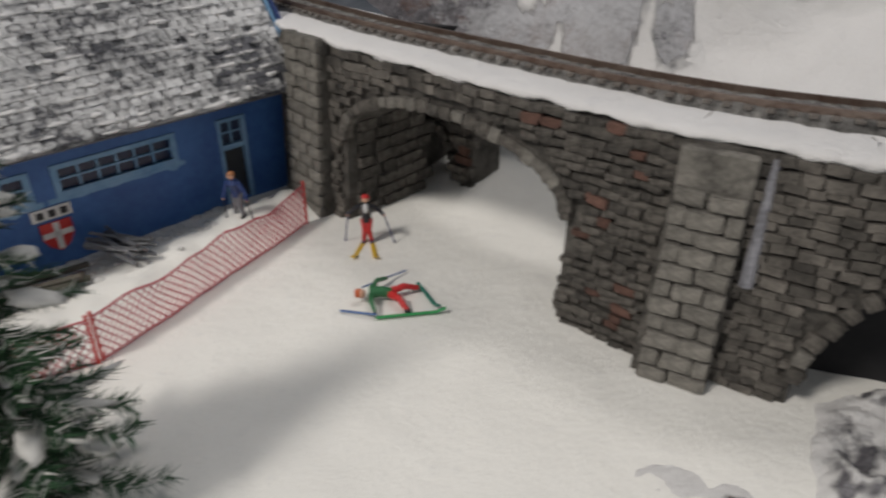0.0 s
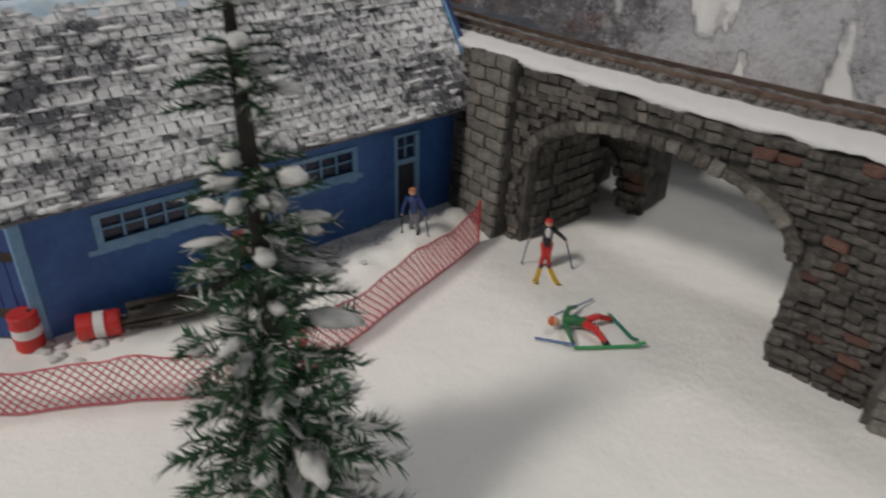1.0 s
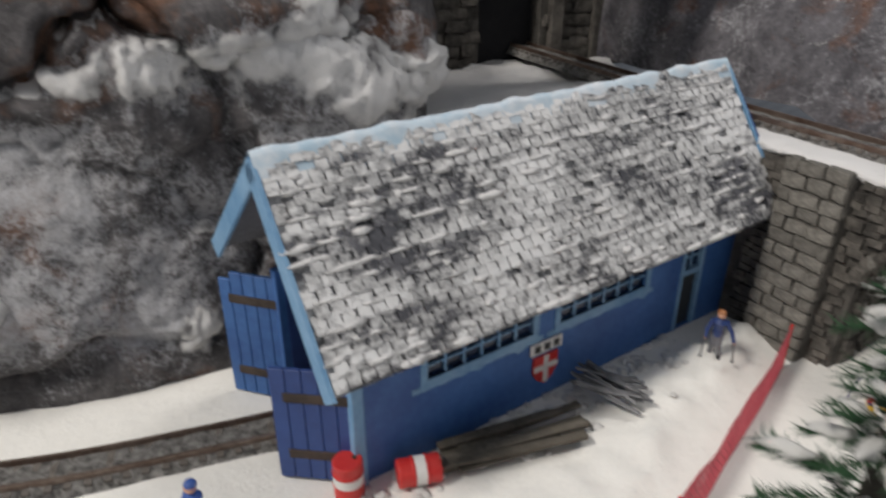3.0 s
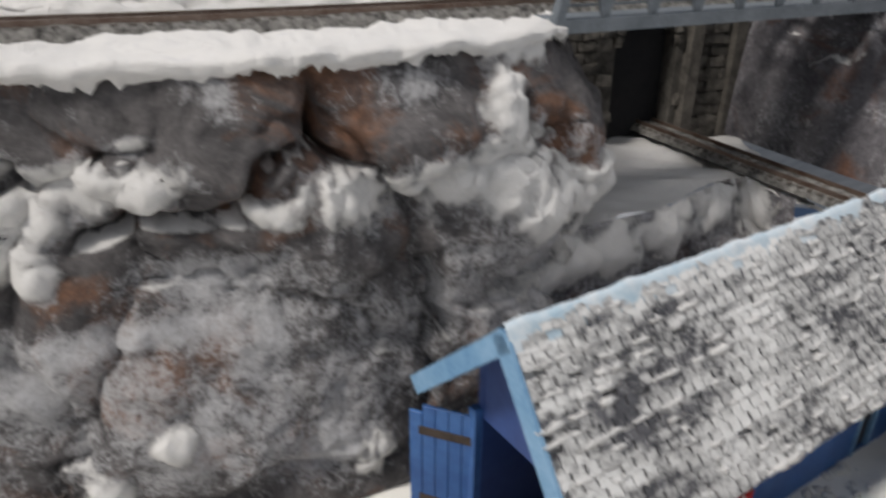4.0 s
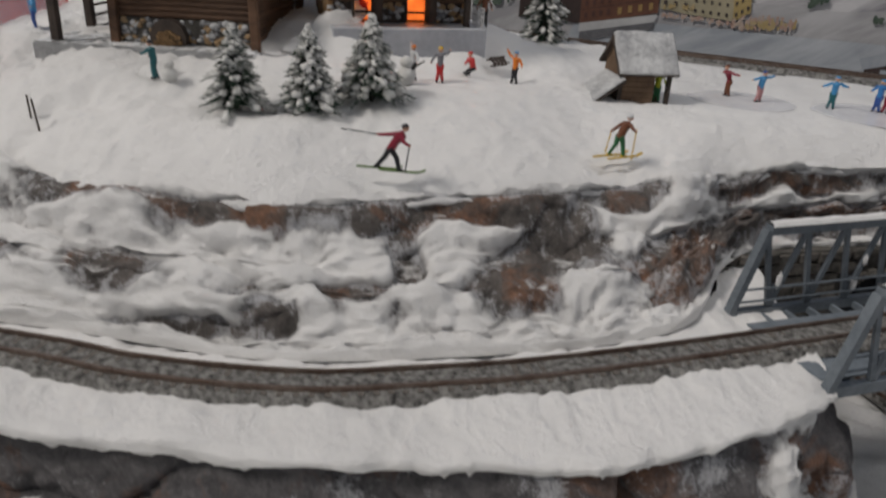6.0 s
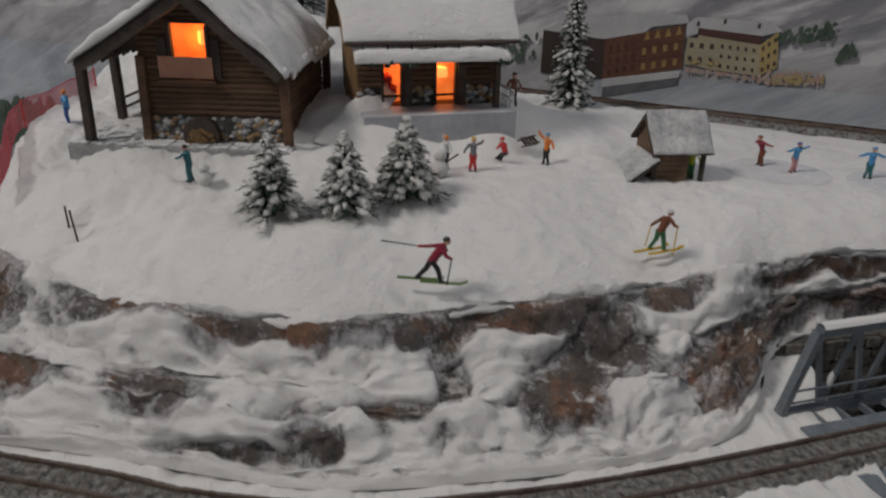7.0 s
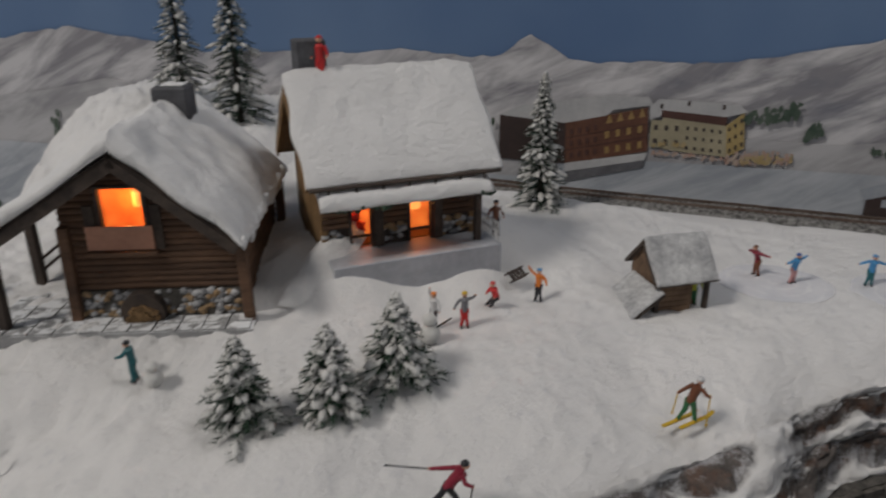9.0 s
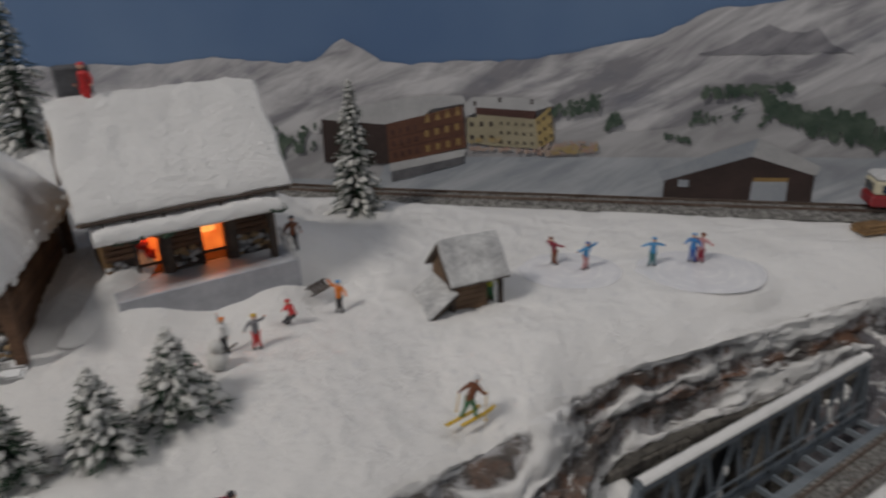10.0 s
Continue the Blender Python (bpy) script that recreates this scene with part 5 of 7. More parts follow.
def net_fence(pts, height, label, zf, lean=0.0, step=0.24):
    """A red safety net on thin posts: two crossing sets of strands."""
    f = thing("net_fence", place(0, 0, 0), label, "fence", "red safety nets")
    n = 200
    line = spline(pts, n)
    S = np.r_[0, np.cumsum(np.linalg.norm(np.diff(line, axis=0), axis=1))]
    def at(s, h):
        x, y = np.interp(s, S, line[:, 0]), np.interp(s, S, line[:, 1])
        sag = 1 - 0.12 * (1 - abs(2 * ((s / 4.0) % 1) - 1)) + 0.08 * nz(s * 0.8, 3)
        return V(x + lean * h, y + 0.12 * nz(s * 0.5, 8), zf(x, y) + 0.03 + h * height * sag)
    bm = bmesh.new()
    for sg in (-1, 1):
        s = -height
        while s < S[-1] + height:
            run = [at(s + sg * k * 0.11 * height * 0.9, k / 8) for k in range(9) if 0 <= s + sg * k * 0.11 * height * 0.9 <= S[-1]]
            if len(run) > 1:
                tube(bm, run, 0.022, 3, cap=False)
            s += step
    for h in (0.02, 1.0):
        tube(bm, [at(s, h) for s in np.linspace(0, S[-1], 60)], 0.035, 4)
    part("net", bm, NET, f, "red plastic mesh")
    for s in np.linspace(0.05, S[-1] - 0.05, max(2, int(S[-1] / 4))):
        bm = bmesh.new()
        tube(bm, [at(s, -0.1), at(s, 1.12)], 0.05, 6)
        part("post", bm, RED, f)
    return f


net_fence([(-5.0, 23.0), (-6.2, 20.6), (-7.6, 18.0), (-9.3, 15.0)], 1.5, "red plastic safety net on thin posts across the snow", lower_height)
net_fence([(-9.3, 15.0), (-11.2, 13.9), (-13.3, 13.3), (-16.0, 12.6), (-18.7, 12.1)], 1.4, "red plastic safety net sagging before the shed", lower_height)
track("shed_track", [(-40, 10), (-32, 11.9), (-26, 14.0), (-22.0, 16.0), (-18.6, 18.1), (-15.5, 21.0)], 0.12, 0.47, "track with rusty rails leading into the shed", 80, 0.9)

P, cv = [], []
for y in np.linspace(8.2, 13.4, 60):
    row = []
    for x in np.linspace(2.8, 14, 110):
        slush = math.exp(-((x - 4.95) / 0.8) ** 2 - ((y - 10.9) / 0.5) ** 2) + math.exp(-((x - 6.3) / 0.5) ** 2 - ((y - 10.2) / 0.5) ** 2)
        k = soft((0.9 * (x - 7.9) + 0.5 * (11.4 - y)) / 1.5) * soft((x - 7.4) / 1.5)
        row.append((x, y, lower_height(x, y) - 0.08 + 0.1 * soft(1.6 * (k + slush)) + k * (0.35 + 0.35 * fbm(x * 1.1, y * 1.1, 4, 5)) + 0.05 * fbm(x * 0.9, y * 0.9, 9, 4)))
        cv.append(1.0 - 0.95 * k + 0.5 * k * fbm(x * 1.3, y * 1.3, 2, 5) - 0.6 * slush * (0.8 + fbm(x * 1.2, y * 1.2, 8, 4)))
    P.append(row)
rim = tagged(part("rock_rim", grid_mesh(P), ROCK_C, smooth=True), "low rim of dark rock and slush before the small arch", "rock", kind="structure")
store(rim, "cover", cv)
store(rim, "powder", np.full(len(cv), 0.35))

# ---- snow slabs on roofs ----
def snow_slab(profile, y0, y1, thick, seed, rough=0.16, n=46, rag=0.3):
    """A thick, uneven snow cover over a roof whose section is profile, a list of (x, z), running from y0 to y1."""
    sec = paired([(p[0], p[1]) for p in profile], 44)
    bm = bmesh.new()
    rows = []
    for j in range(n):
        v = j / (n - 1)
        y = y0 + (y1 - y0) * v
        up, dn = [], []
        for i, (x, z) in enumerate(sec):
            u = i / 43
            e = min(1.0, 9 * min(u, 1 - u)) ** 0.5 * min(1.0, 10 * min(v, 1 - v) + 0.25) ** 0.5
            yy = y + (rag * nz(x * 0.9, seed, 3) if j in (0, n - 1) else 0) * (1 if j == 0 else -1)
            dx = rag * 0.6 * nz(y * 0.9, seed, 9) * (1 if i == 0 else -1 if i == 43 else 0)
            k = thick * e * (1 + 0.35 * nz(x * 0.5, y * 0.5, seed)) + rough * e * fbm(x * 1.4, y * 1.4, seed)
            up.append(bm.verts.new((x + dx, yy, z + 0.04 + max(0.03, k))))
            dn.append(bm.verts.new((x + dx, yy, z + 0.03 - (0.08 if i in (0, 43) else 0))))
        rows.append((up, dn))
    for (u0, d0), (u1, d1) in zip(rows, rows[1:]):
        for i in range(43):
            bm.faces.new((u0[i], u0[i + 1], u1[i + 1], u1[i]))
            bm.faces.new((d0[i], d1[i], d1[i + 1], d0[i + 1]))
        for i in (0, 43):
            bm.faces.new((u0[i], u1[i], d1[i], d0[i]))
    for u, d in (rows[0], rows[-1]):
        for i in range(43):
            bm.faces.new((u[i], u[i + 1], d[i + 1], d[i]))
    bmesh.ops.recalc_face_normals(bm, faces=bm.faces)
    return bm


def slab_between(bm, a, b, y0, y1, t):
    """A board from section point a to b, of thickness t downwards."""
    a, b = Vector((a[0], 0, a[1])), Vector((b[0], 0, b[1]))
    n = Vector((-(b - a).z, 0, (b - a).x)).normalized()
    if n.z < 0:
        n = -n
    vs = [bm.verts.new(p + Vector((0, y, 0)) - n * o) for p in (a, b) for y in (y0, y1) for o in (0, t)]
    for f in ((0, 1, 3, 2), (4, 6, 7, 5), (0, 4, 5, 1), (2, 3, 7, 6), (0, 2, 6, 4), (1, 5, 7, 3)):
        bm.faces.new([vs[i] for i in f])


PAVE = plain("grey_paving", (0.2, 0.2, 0.2), (0.4, 0.4, 0.4), 2, 0.85, relief=0.4, per_piece=0.3, snow=0.35)
PEBBLE = [plain("pebble_" + n, c0, c1, 3, 0.8, relief=0.5) for n, c0, c1 in (("white", (0.4, 0.4, 0.4), (0.6, 0.6, 0.6)), ("grey", (0.16, 0.16, 0.17), (0.3, 0.3, 0.3)), ("ochre", (0.25, 0.16, 0.08), (0.4, 0.28, 0.16)))]
# opaque pane, the dimmed orange room glow put into its base colour
FROST_GLASS = plain("glow_tinted_pane", (0.35, 0.16, 0.1), (0.5, 0.25, 0.16), 2, 0.3, relief=0.1)
CHIM = plain("chimney_stone", (0.05, 0.05, 0.055), (0.13, 0.13, 0.14), 3, 0.85, relief=0.7)


def room_lamp(parent, x, y, z, watts, size=0.8):
    d = bpy.data.lights.new("room_lamp", "POINT")
    d.energy, d.color, d.shadow_soft_size = watts, (1.0, 0.36, 0.09), 0.003
    ob = new("room_lamp", d)
    ob.parent = parent
    ob.location = (x * CM, y * CM, z * CM)
    return ob


# ---- the log house with the gable front ----
house = thing("log_house", place(-51.5, 30.1, 21.0, 18.4), "brown log house under deep snow with an orange-lit gable window", "house")
W, DEP = 6.35, 8.6
LE, RI, RE = (-2.45, 3.75), (2.75, 6.95), (6.85, 3.55)


def gable_z(x):
    return LE[1] + (RI[1] - LE[1]) * (x - LE[0]) / (RI[0] - LE[0]) if x < RI[0] else RE[1] + (RI[1] - RE[1]) * (RE[0] - x) / (RE[0] - RI[0])


WX0, WX1, WZ0, WZ1 = 1.5, 3.15, 2.95, 5.45
wf = part("front_wall", bmesh.new(), LOG, house)
z = 1.2
while z < 6.5:
    xs_ = [x for x in np.arange(0.0, W + 0.01, 0.05) if gable_z(x) > z + 0.3]
    if not xs_:
        break
    a, b = xs_[0], xs_[-1]
    runs = [(a, b)]
    if WZ0 - 0.15 < z + 0.13 < WZ1:
        runs = [(a, WX0), (WX1, b)]
    for p, q in runs:
        if q - p > 0.1:
            bm = bmesh.new()
            tube(bm, [(p, 0.12, z + 0.13), (q, 0.12, z + 0.13)], 0.155, 10)
            part("log", bm, LOG, wf)
    z += 0.26
bm = bmesh.new()
for x0, x1, z0, z1 in ((0, WX0, 1.1, 4.5), (WX1, W, 1.1, 4.0), (WX0, WX1, 1.1, WZ0)):
    box(bm, x0, 0.12, z0, x1, 0.22, z1)
part("wall_core", bm, BEAM, wf)
for x in (0.0, W - 0.1):
    sw = part("side_wall", bmesh.new(), LOG, house)
    z = 0.1
    while z < gable_z(x) - 0.4:
        bm = bmesh.new()
        tube(bm, [(x, 0.05, z + 0.13), (x, DEP, z + 0.13)], 0.155, 8)
        part("log", bm, LOG, sw)
        z += 0.26
bm = bmesh.new()
pts = [(0, 0.0), (W, 0.0), (W, gable_z(W) - 0.3), (RI[0], RI[1] - 0.3), (0, gable_z(0) - 0.3)]
bm.faces.new([bm.verts.new((x, DEP, z)) for x, z in pts])
part("back_wall", bm, LOG, house)
base = part("stone_base", bmesh.new(), PEBBLE[1], house, "base of pale rounded stones")
bm = bmesh.new()
box(bm, 0.0, -0.02, -0.6, W, 0.25, 1.15)
part("mortar_bed", bm, MORTAR, base)
r = random.Random(31)
for k in range(150):
    x, z = r.uniform(0.1, W - 0.1), r.uniform(0.05, 1.1)
    bm = bmesh.new()
    blob(bm, (x, -0.03, z), r.uniform(0.1, 0.2), k, 0.5, 1, squash=(1.2, 0.5, 0.9))
    part("stone", bm, r.choice(PEBBLE), base)
# corner posts of squared timber
for x, y, h in ((-0.05, -0.12, 3.9), (W + 0.35, -0.35, 3.4), (-2.55, -0.75, 3.6), (-3.0, 3.3, 3.4), (-3.0, 7.0, 3.4), (W + 0.35, 8.3, 3.4)):
    bm = bmesh.new()
    box(bm, -0.2, -0.2, -0.6, 0.2, 0.2, h, 0.04, m=place(x, y, 0, r.uniform(-6, 6), r.uniform(-1.5, 1.5), r.uniform(-2, 2)))
    part("post", bm, LOG if x > -1 else BEAM, house)
for pts in ([(-2.6, -0.75, 1.1), (-3.0, 3.3, 1.1), (-3.0, 7.0, 1.1)], [(-2.6, -0.75, 0.6), (-3.0, 3.3, 0.6), (-3.0, 7.0, 0.6)]):
    bm = bmesh.new()
    tube(bm, pts[1:], 0.07, 6)
    part("porch_rail", bm, BEAM, house)
# window
wd = part("window", bmesh.new(), BEAM, house)
bm = bmesh.new()
for a, b, c, d in ((WX0 - 0.14, WZ0, WX0 + 0.04, WZ1), (WX1 - 0.04, WZ0, WX1 + 0.14, WZ1 - 0.2), (WX0 - 0.2, WZ0 - 0.14, WX1 + 0.2, WZ0 + 0.04), (WX0, WZ1 - 0.12, WX1, WZ1)):
    box(bm, a, -0.12, b, c, 0.2, d, 0.02)
part("window_frame", bm, BEAM, wd, "dark timber window frame")
bm = bmesh.new()
box(bm, WX0 - 0.6, -0.24, WZ0 + 0.0, WX1 + 0.25, -0.2, WZ0 + 0.95)
part("balcony_pane", bm, FROST_GLASS, wd, "frosted balustrade pane tinted with the dimmed room glow")
bm = bmesh.new()
box(bm, WX0 - 0.7, -0.36, WZ0 - 0.22, WX1 + 0.35, 0.0, WZ0 - 0.08, 0.02)
part("window_sill", bm, LOG, wd)
for x in (WX0 - 0.62, WX1 + 0.18):
    bm = bmesh.new()
    box(bm, x, -0.14, WZ0 - 0.05, x + 0.42, -0.05, WZ1 - 0.75, 0.02)
    part("shutter", bm, BEAM, wd)
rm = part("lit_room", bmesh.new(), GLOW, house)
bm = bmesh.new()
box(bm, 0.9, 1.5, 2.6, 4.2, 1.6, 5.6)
part("room_wall", bm, GLOW, rm, "orange room wall with lamplight put in as glow")
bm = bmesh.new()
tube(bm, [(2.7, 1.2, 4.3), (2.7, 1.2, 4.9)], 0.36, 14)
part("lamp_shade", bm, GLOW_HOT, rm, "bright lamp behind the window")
bm = bmesh.new()
box(bm, 1.0, 0.25, 2.75, 4.1, 1.5, 2.85)
part("room_floor", bm, PLANK, rm)
room_lamp(house, 2.2, 0.9, 4.6, 0.012)
# roof
rf = part("roof", bmesh.new(), BEAM, house)
for a, b in ((LE, RI), (RE, RI)):
    bm = bmesh.new()
    slab_between(bm, a, b, -1.25, DEP + 0.5, 0.22)
    part("roof_deck", bm, BEAM, rf)
    bm = bmesh.new()
    slab_between(bm, (a[0], a[1] - 0.16), (b[0], b[1] - 0.16), -1.38, -1.1, 0.4)
    part("verge_beam", bm, BEAM, rf, "dark timber verge beam")
for k in range(9):
    for a, b in ((LE, RI), (RE, RI)):
        y = -0.2 + k * 1.05
        bm = bmesh.new()
        slab_between(bm, (a[0], a[1] - 0.2), (b[0], b[1] - 0.2), y, y + 0.2, 0.25)
        part("rafter", bm, BEAM, rf)
part("roof_snow", snow_slab([(LE[0] - 0.25, LE[1] - 0.12), (0.1, 5.3), (RI[0] - 0.3, RI[1] - 0.1), (RI[0] + 0.3, RI[1] - 0.1), (4.8, 5.35), (RE[0] + 0.2, RE[1] - 0.15)], -1.5, DEP + 0.6, 0.62, 4.0, 0.2, 60, 0.45), SNOW_ROOF, rf, "deep lumpy snow on the roof", smooth=True)
bm = bmesh.new()
for k in range(40):
    y = r.uniform(-1.2, DEP)
    blob(bm, (RE[0] + 0.12, y, RE[1] + r.uniform(-0.35, 0.1)), r.uniform(0.1, 0.24), k, 0.4, 1, squash=(0.7, 1, 1.3))
tagged(part("eave_snow", bm, SNOW_ROOF, rf, smooth=True), kind="stuff")
ch = part("chimney", bmesh.new(), CHIM, house)
bm = bmesh.new()
box(bm, 2.3, 5.0, 5.5, 3.8, 6.4, 8.2, 0.08)
part("chimney_stack", bm, CHIM, ch, "dark stone chimney stack")
bm = bmesh.new()
box(bm, 2.6, 5.4, 8.2, 3.6, 6.2, 8.27, 0.03)
part("chimney_cap", bm, SNOW_ROOF, ch, "snow on the chimney")
# firewood in a dark niche
fw = thing("firewood_stack", place(-51.5, 30.1, 21.0, 18.4), "stack of split firewood in a dark niche by the wall", "firewood")
bm = bmesh.new()
tube(bm, [(2.6, -0.5, 0.35), (2.6, 0.1, 0.35)], 0.85, 20)
part("niche", bm, BEAM, fw)
for k in range(60):
    a, d = r.uniform(0, math.pi), 0.68 * math.sqrt(r.random())
    bm = bmesh.new()
    x, z = 2.6 + d * math.cos(a), 0.02 + d * 0.95 * math.sin(a)
    tube(bm, [(x, -0.62, z), (x, -0.3, z)], r.uniform(0.06, 0.1), 6)
    part("log", bm, PLANK, fw)
# flagstones round the house
pv = thing("terrace", place(-51.5, 30.1, 20.95, 18.4), "grey flagstone terrace half covered with snow", "terrace", kind="structure")
bm = bmesh.new()
box(bm, -3.4, -1.35, -0.7, W + 0.6, 0.0, 0.0)
box(bm, -3.4, 0.0, -0.7, 0.0, 8.0, -0.004)
part("bed", bm, PAVE, pv)
for i in range(11):
    for j in range(2):
        bm = bmesh.new()
        x, y = -3.35 + 0.93 * i, -1.32 + 0.66 * j
        box(bm, x, y, 0.0, x + 0.88, y + 0.61, 0.05 + r.uniform(0, 0.03), 0.02)
        part("flagstone", bm, PAVE, pv)
for i in range(3):
    for j in range(9):
        bm = bmesh.new()
        x, y = -3.3 + 1.08 * i, 0.05 + 0.86 * j
        box(bm, x, y, 0.0, x + 1.02, y + 0.8, 0.04 + r.uniform(0, 0.03), 0.02)
        part("flagstone", bm, PAVE, pv)

# ---- the inn with the porch roof ----
inn = thing("inn", place(-43.6, 35.2, 22.0, 37.3), "timber inn under deep snow with two orange-lit doorways", "house")
IX0, IX1, IY0, IY1 = 0.65, 8.0, 1.3, 6.6
EZ, RY, RZ = 3.45, 3.55, 7.2
OPEN = ((1.85, 3.0), (4.65, 5.9))
fr_ = part("front_wall", bmesh.new(), LOG, inn)
edges = [IX0, OPEN[0][0], OPEN[0][1], OPEN[1][0], OPEN[1][1], IX1]
for a, b in ((edges[0], edges[1]), (edges[2], edges[3]), (edges[4], edges[5])):
    bm = bmesh.new()
    box(bm, a, IY0 + 0.1, -0.8, b, IY0 + 0.3, EZ)
    part("wall_core", bm, BEAM, fr_)
    z = 1.0
    while z < EZ - 0.2:
        bm = bmesh.new()
        tube(bm, [(a, IY0 + 0.1, z + 0.14), (b, IY0 + 0.1, z + 0.14)], 0.16, 8)
        part("log", bm, LOG, fr_)
        z += 0.28
    for k in range(int((b - a) * 16)):
        bm = bmesh.new()
        blob(bm, (r.uniform(a + 0.08, b - 0.08), IY0 + 0.06, r.uniform(0.05, 0.95)), r.uniform(0.1, 0.2), k, 0.5, 1, squash=(1.2, 0.5, 0.9))
        part("stone", bm, r.choice(PEBBLE), fr_)
bm = bmesh.new()
box(bm, IX0, IY0 + 0.08, 2.35, IX1, IY0 + 0.3, EZ)
part("lintel", bm, BEAM, fr_)
for a, b in OPEN:
    d = part("doorway", bmesh.new(), BEAM, inn)
    for x0, x1 in ((a - 0.02, a + 0.12), (b - 0.12, b + 0.02)):
        bm = bmesh.new()
        box(bm, x0, IY0 - 0.08, -0.02, x1, IY0 + 0.3, 2.4, 0.02)
        part("door_jamb", bm, BEAM, d)
    bm = bmesh.new()
    box(bm, b - 0.02, IY0 - 0.25, 0.0, b + 0.42, IY0 - 0.14, 2.1, 0.02)
    part("shutter", bm, BEAM, d, "dark folded shutter")
    bm = bmesh.new()
    box(bm, a, IY0 + 0.12, 0.42, b, IY0 + 0.2, 0.54)
    part("rail", bm, BEAM, d)
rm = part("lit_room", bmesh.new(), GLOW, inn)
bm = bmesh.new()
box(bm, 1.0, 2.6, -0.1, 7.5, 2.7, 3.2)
part("room_wall", bm, GLOW, rm, "orange room wall with lamplight put in as glow")
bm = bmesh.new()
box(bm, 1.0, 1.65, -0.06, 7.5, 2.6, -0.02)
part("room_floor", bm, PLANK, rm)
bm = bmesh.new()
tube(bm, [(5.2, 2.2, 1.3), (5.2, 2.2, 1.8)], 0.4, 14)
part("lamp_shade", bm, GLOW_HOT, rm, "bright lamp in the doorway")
bm = bmesh.new()
blob(bm, (2.3, 2.1, 1.3), 0.28, 1, 0.5, 2)
blob(bm, (2.5, 2.1, 0.7), 0.34, 2, 0.5, 2)
part("tree_ornament", bm, RED, rm, "small red decorated tree")
room_lamp(inn, 5.2, 1.9, 1.9, 0.012)
room_lamp(inn, 2.4, 1.9, 1.9, 0.004)
for x in (IX0, IX1 - 0.2):
    bm = bmesh.new()
    pts = [(IY0, -1.0), (IY1, -1.0), (IY1, EZ + 0.6), (RY, RZ - 0.25), (IY0, EZ + 0.9)]
    a = [bm.verts.new((x, y, z)) for y, z in pts]
    b = [bm.verts.new((x + 0.2, y, z)) for y, z in pts]
    bm.faces.new(a[::-1])
    bm.faces.new(b)
    for k in range(5):
        bm.faces.new((a[k], a[(k + 1) % 5], b[(k + 1) % 5], b[k]))
    gw = part("gable_wall", bm, PLANK, inn, "ochre timber gable wall")
    if x < 2:
        for k in range(12):
            y = IY0 + 0.1 + 0.43 * k
            zt = EZ + 0.9 + (RZ - 0.25 - EZ - 0.9) * (y - IY0) / (RY - IY0) if y < RY else RZ - 0.25 - (RZ - EZ - 0.85) * (y - RY) / (IY1 - RY)
            bm = bmesh.new()
            box(bm, x - 0.05, y, -0.9, x, y + 0.38, zt - 0.05, 0.01)
            part("board", bm, PLANK, gw)
bm = bmesh.new()
bm.faces.new([bm.verts.new(p) for p in ((IX0, IY1, -1), (IX1, IY1, -1), (IX1, IY1, EZ), (IX0, IY1, EZ))])
part("back_wall", bm, LOG, inn)
rf = part("roof", bmesh.new(), BEAM, inn)
XA2, XB2 = -0.1, 8.7


def cross(bm, y0, z0, y1, z1, x0, x1, t):
    n = Vector((0, -(z1 - z0), y1 - y0)).normalized()
    n = n if n.z > 0 else -n
    vs = [bm.verts.new(Vector((x, y, z)) - n * o) for x in (x0, x1) for y, z in ((y0, z0), (y1, z1)) for o in (0, t)]
    for f in ((0, 1, 3, 2), (4, 6, 7, 5), (0, 4, 5, 1), (2, 3, 7, 6), (0, 2, 6, 4), (1, 5, 7, 3)):
        bm.faces.new([vs[i] for i in f])


for y0, z0 in ((0.0, EZ), (7.2, EZ)):
    bm = bmesh.new()
    cross(bm, y0, z0, RY, RZ, XA2, XB2, 0.18)
    part("roof_deck", bm, PLANK, rf)
    for x in (XA2 - 0.1, XB2):
        bm = bmesh.new()
        cross(bm, y0, z0 - 0.02, RY, RZ - 0.02, x, x + 0.12, 0.34)
        part("bargeboard", bm, PLANK, rf, "ochre bargeboard")
bm = bmesh.new()
cross(bm, -0.35, 2.62, 1.3, 3.35, 0.3, 8.1, 0.14)
part("porch_roof", bm, BEAM, rf)
def turned(bm):
    for v in bm.verts:
        x, y, z = v.co
        v.co = (y, x, z)
    bmesh.ops.reverse_faces(bm, faces=bm.faces)
    return bm


part("roof_snow", turned(snow_slab([(-0.05, EZ - 0.02), (1.8, 5.35), (RY - 0.2, RZ - 0.05), (RY + 0.2, RZ - 0.05), (5.4, 5.35), (7.25, EZ)], XA2 - 0.12, XB2 + 0.12, 0.42, 12.0, 0.09, 70, 0.22)), SNOW_ROOF, rf, "deep smooth snow on the roof", smooth=True)
part("porch_snow", turned(snow_slab([(-0.5, 2.5), (-0.1, 2.75), (0.35, 2.95), (0.7, 3.1), (1.2, 3.32)], 0.25, 8.15, 0.3, 16.0, 0.1, 60, 0.15)), SNOW_ROOF, rf, "snow on the porch roof", smooth=True)
bm = bmesh.new()
tube(bm, [(XA2, -0.06, EZ - 0.12), (XB2, -0.06, EZ - 0.12)], 0.1, 8)
part("gutter", bm, BEAM, rf, "dark gutter along the eave")
for k in range(7):
    bm = bmesh.new()
    tube(bm, [(0.7 + 1.2 * k, -0.06, EZ - 0.1), (0.7 + 1.2 * k, -0.12, EZ - 0.42)], 0.045, 6)
    part("bracket", bm, BEAM, rf)
bm = bmesh.new()
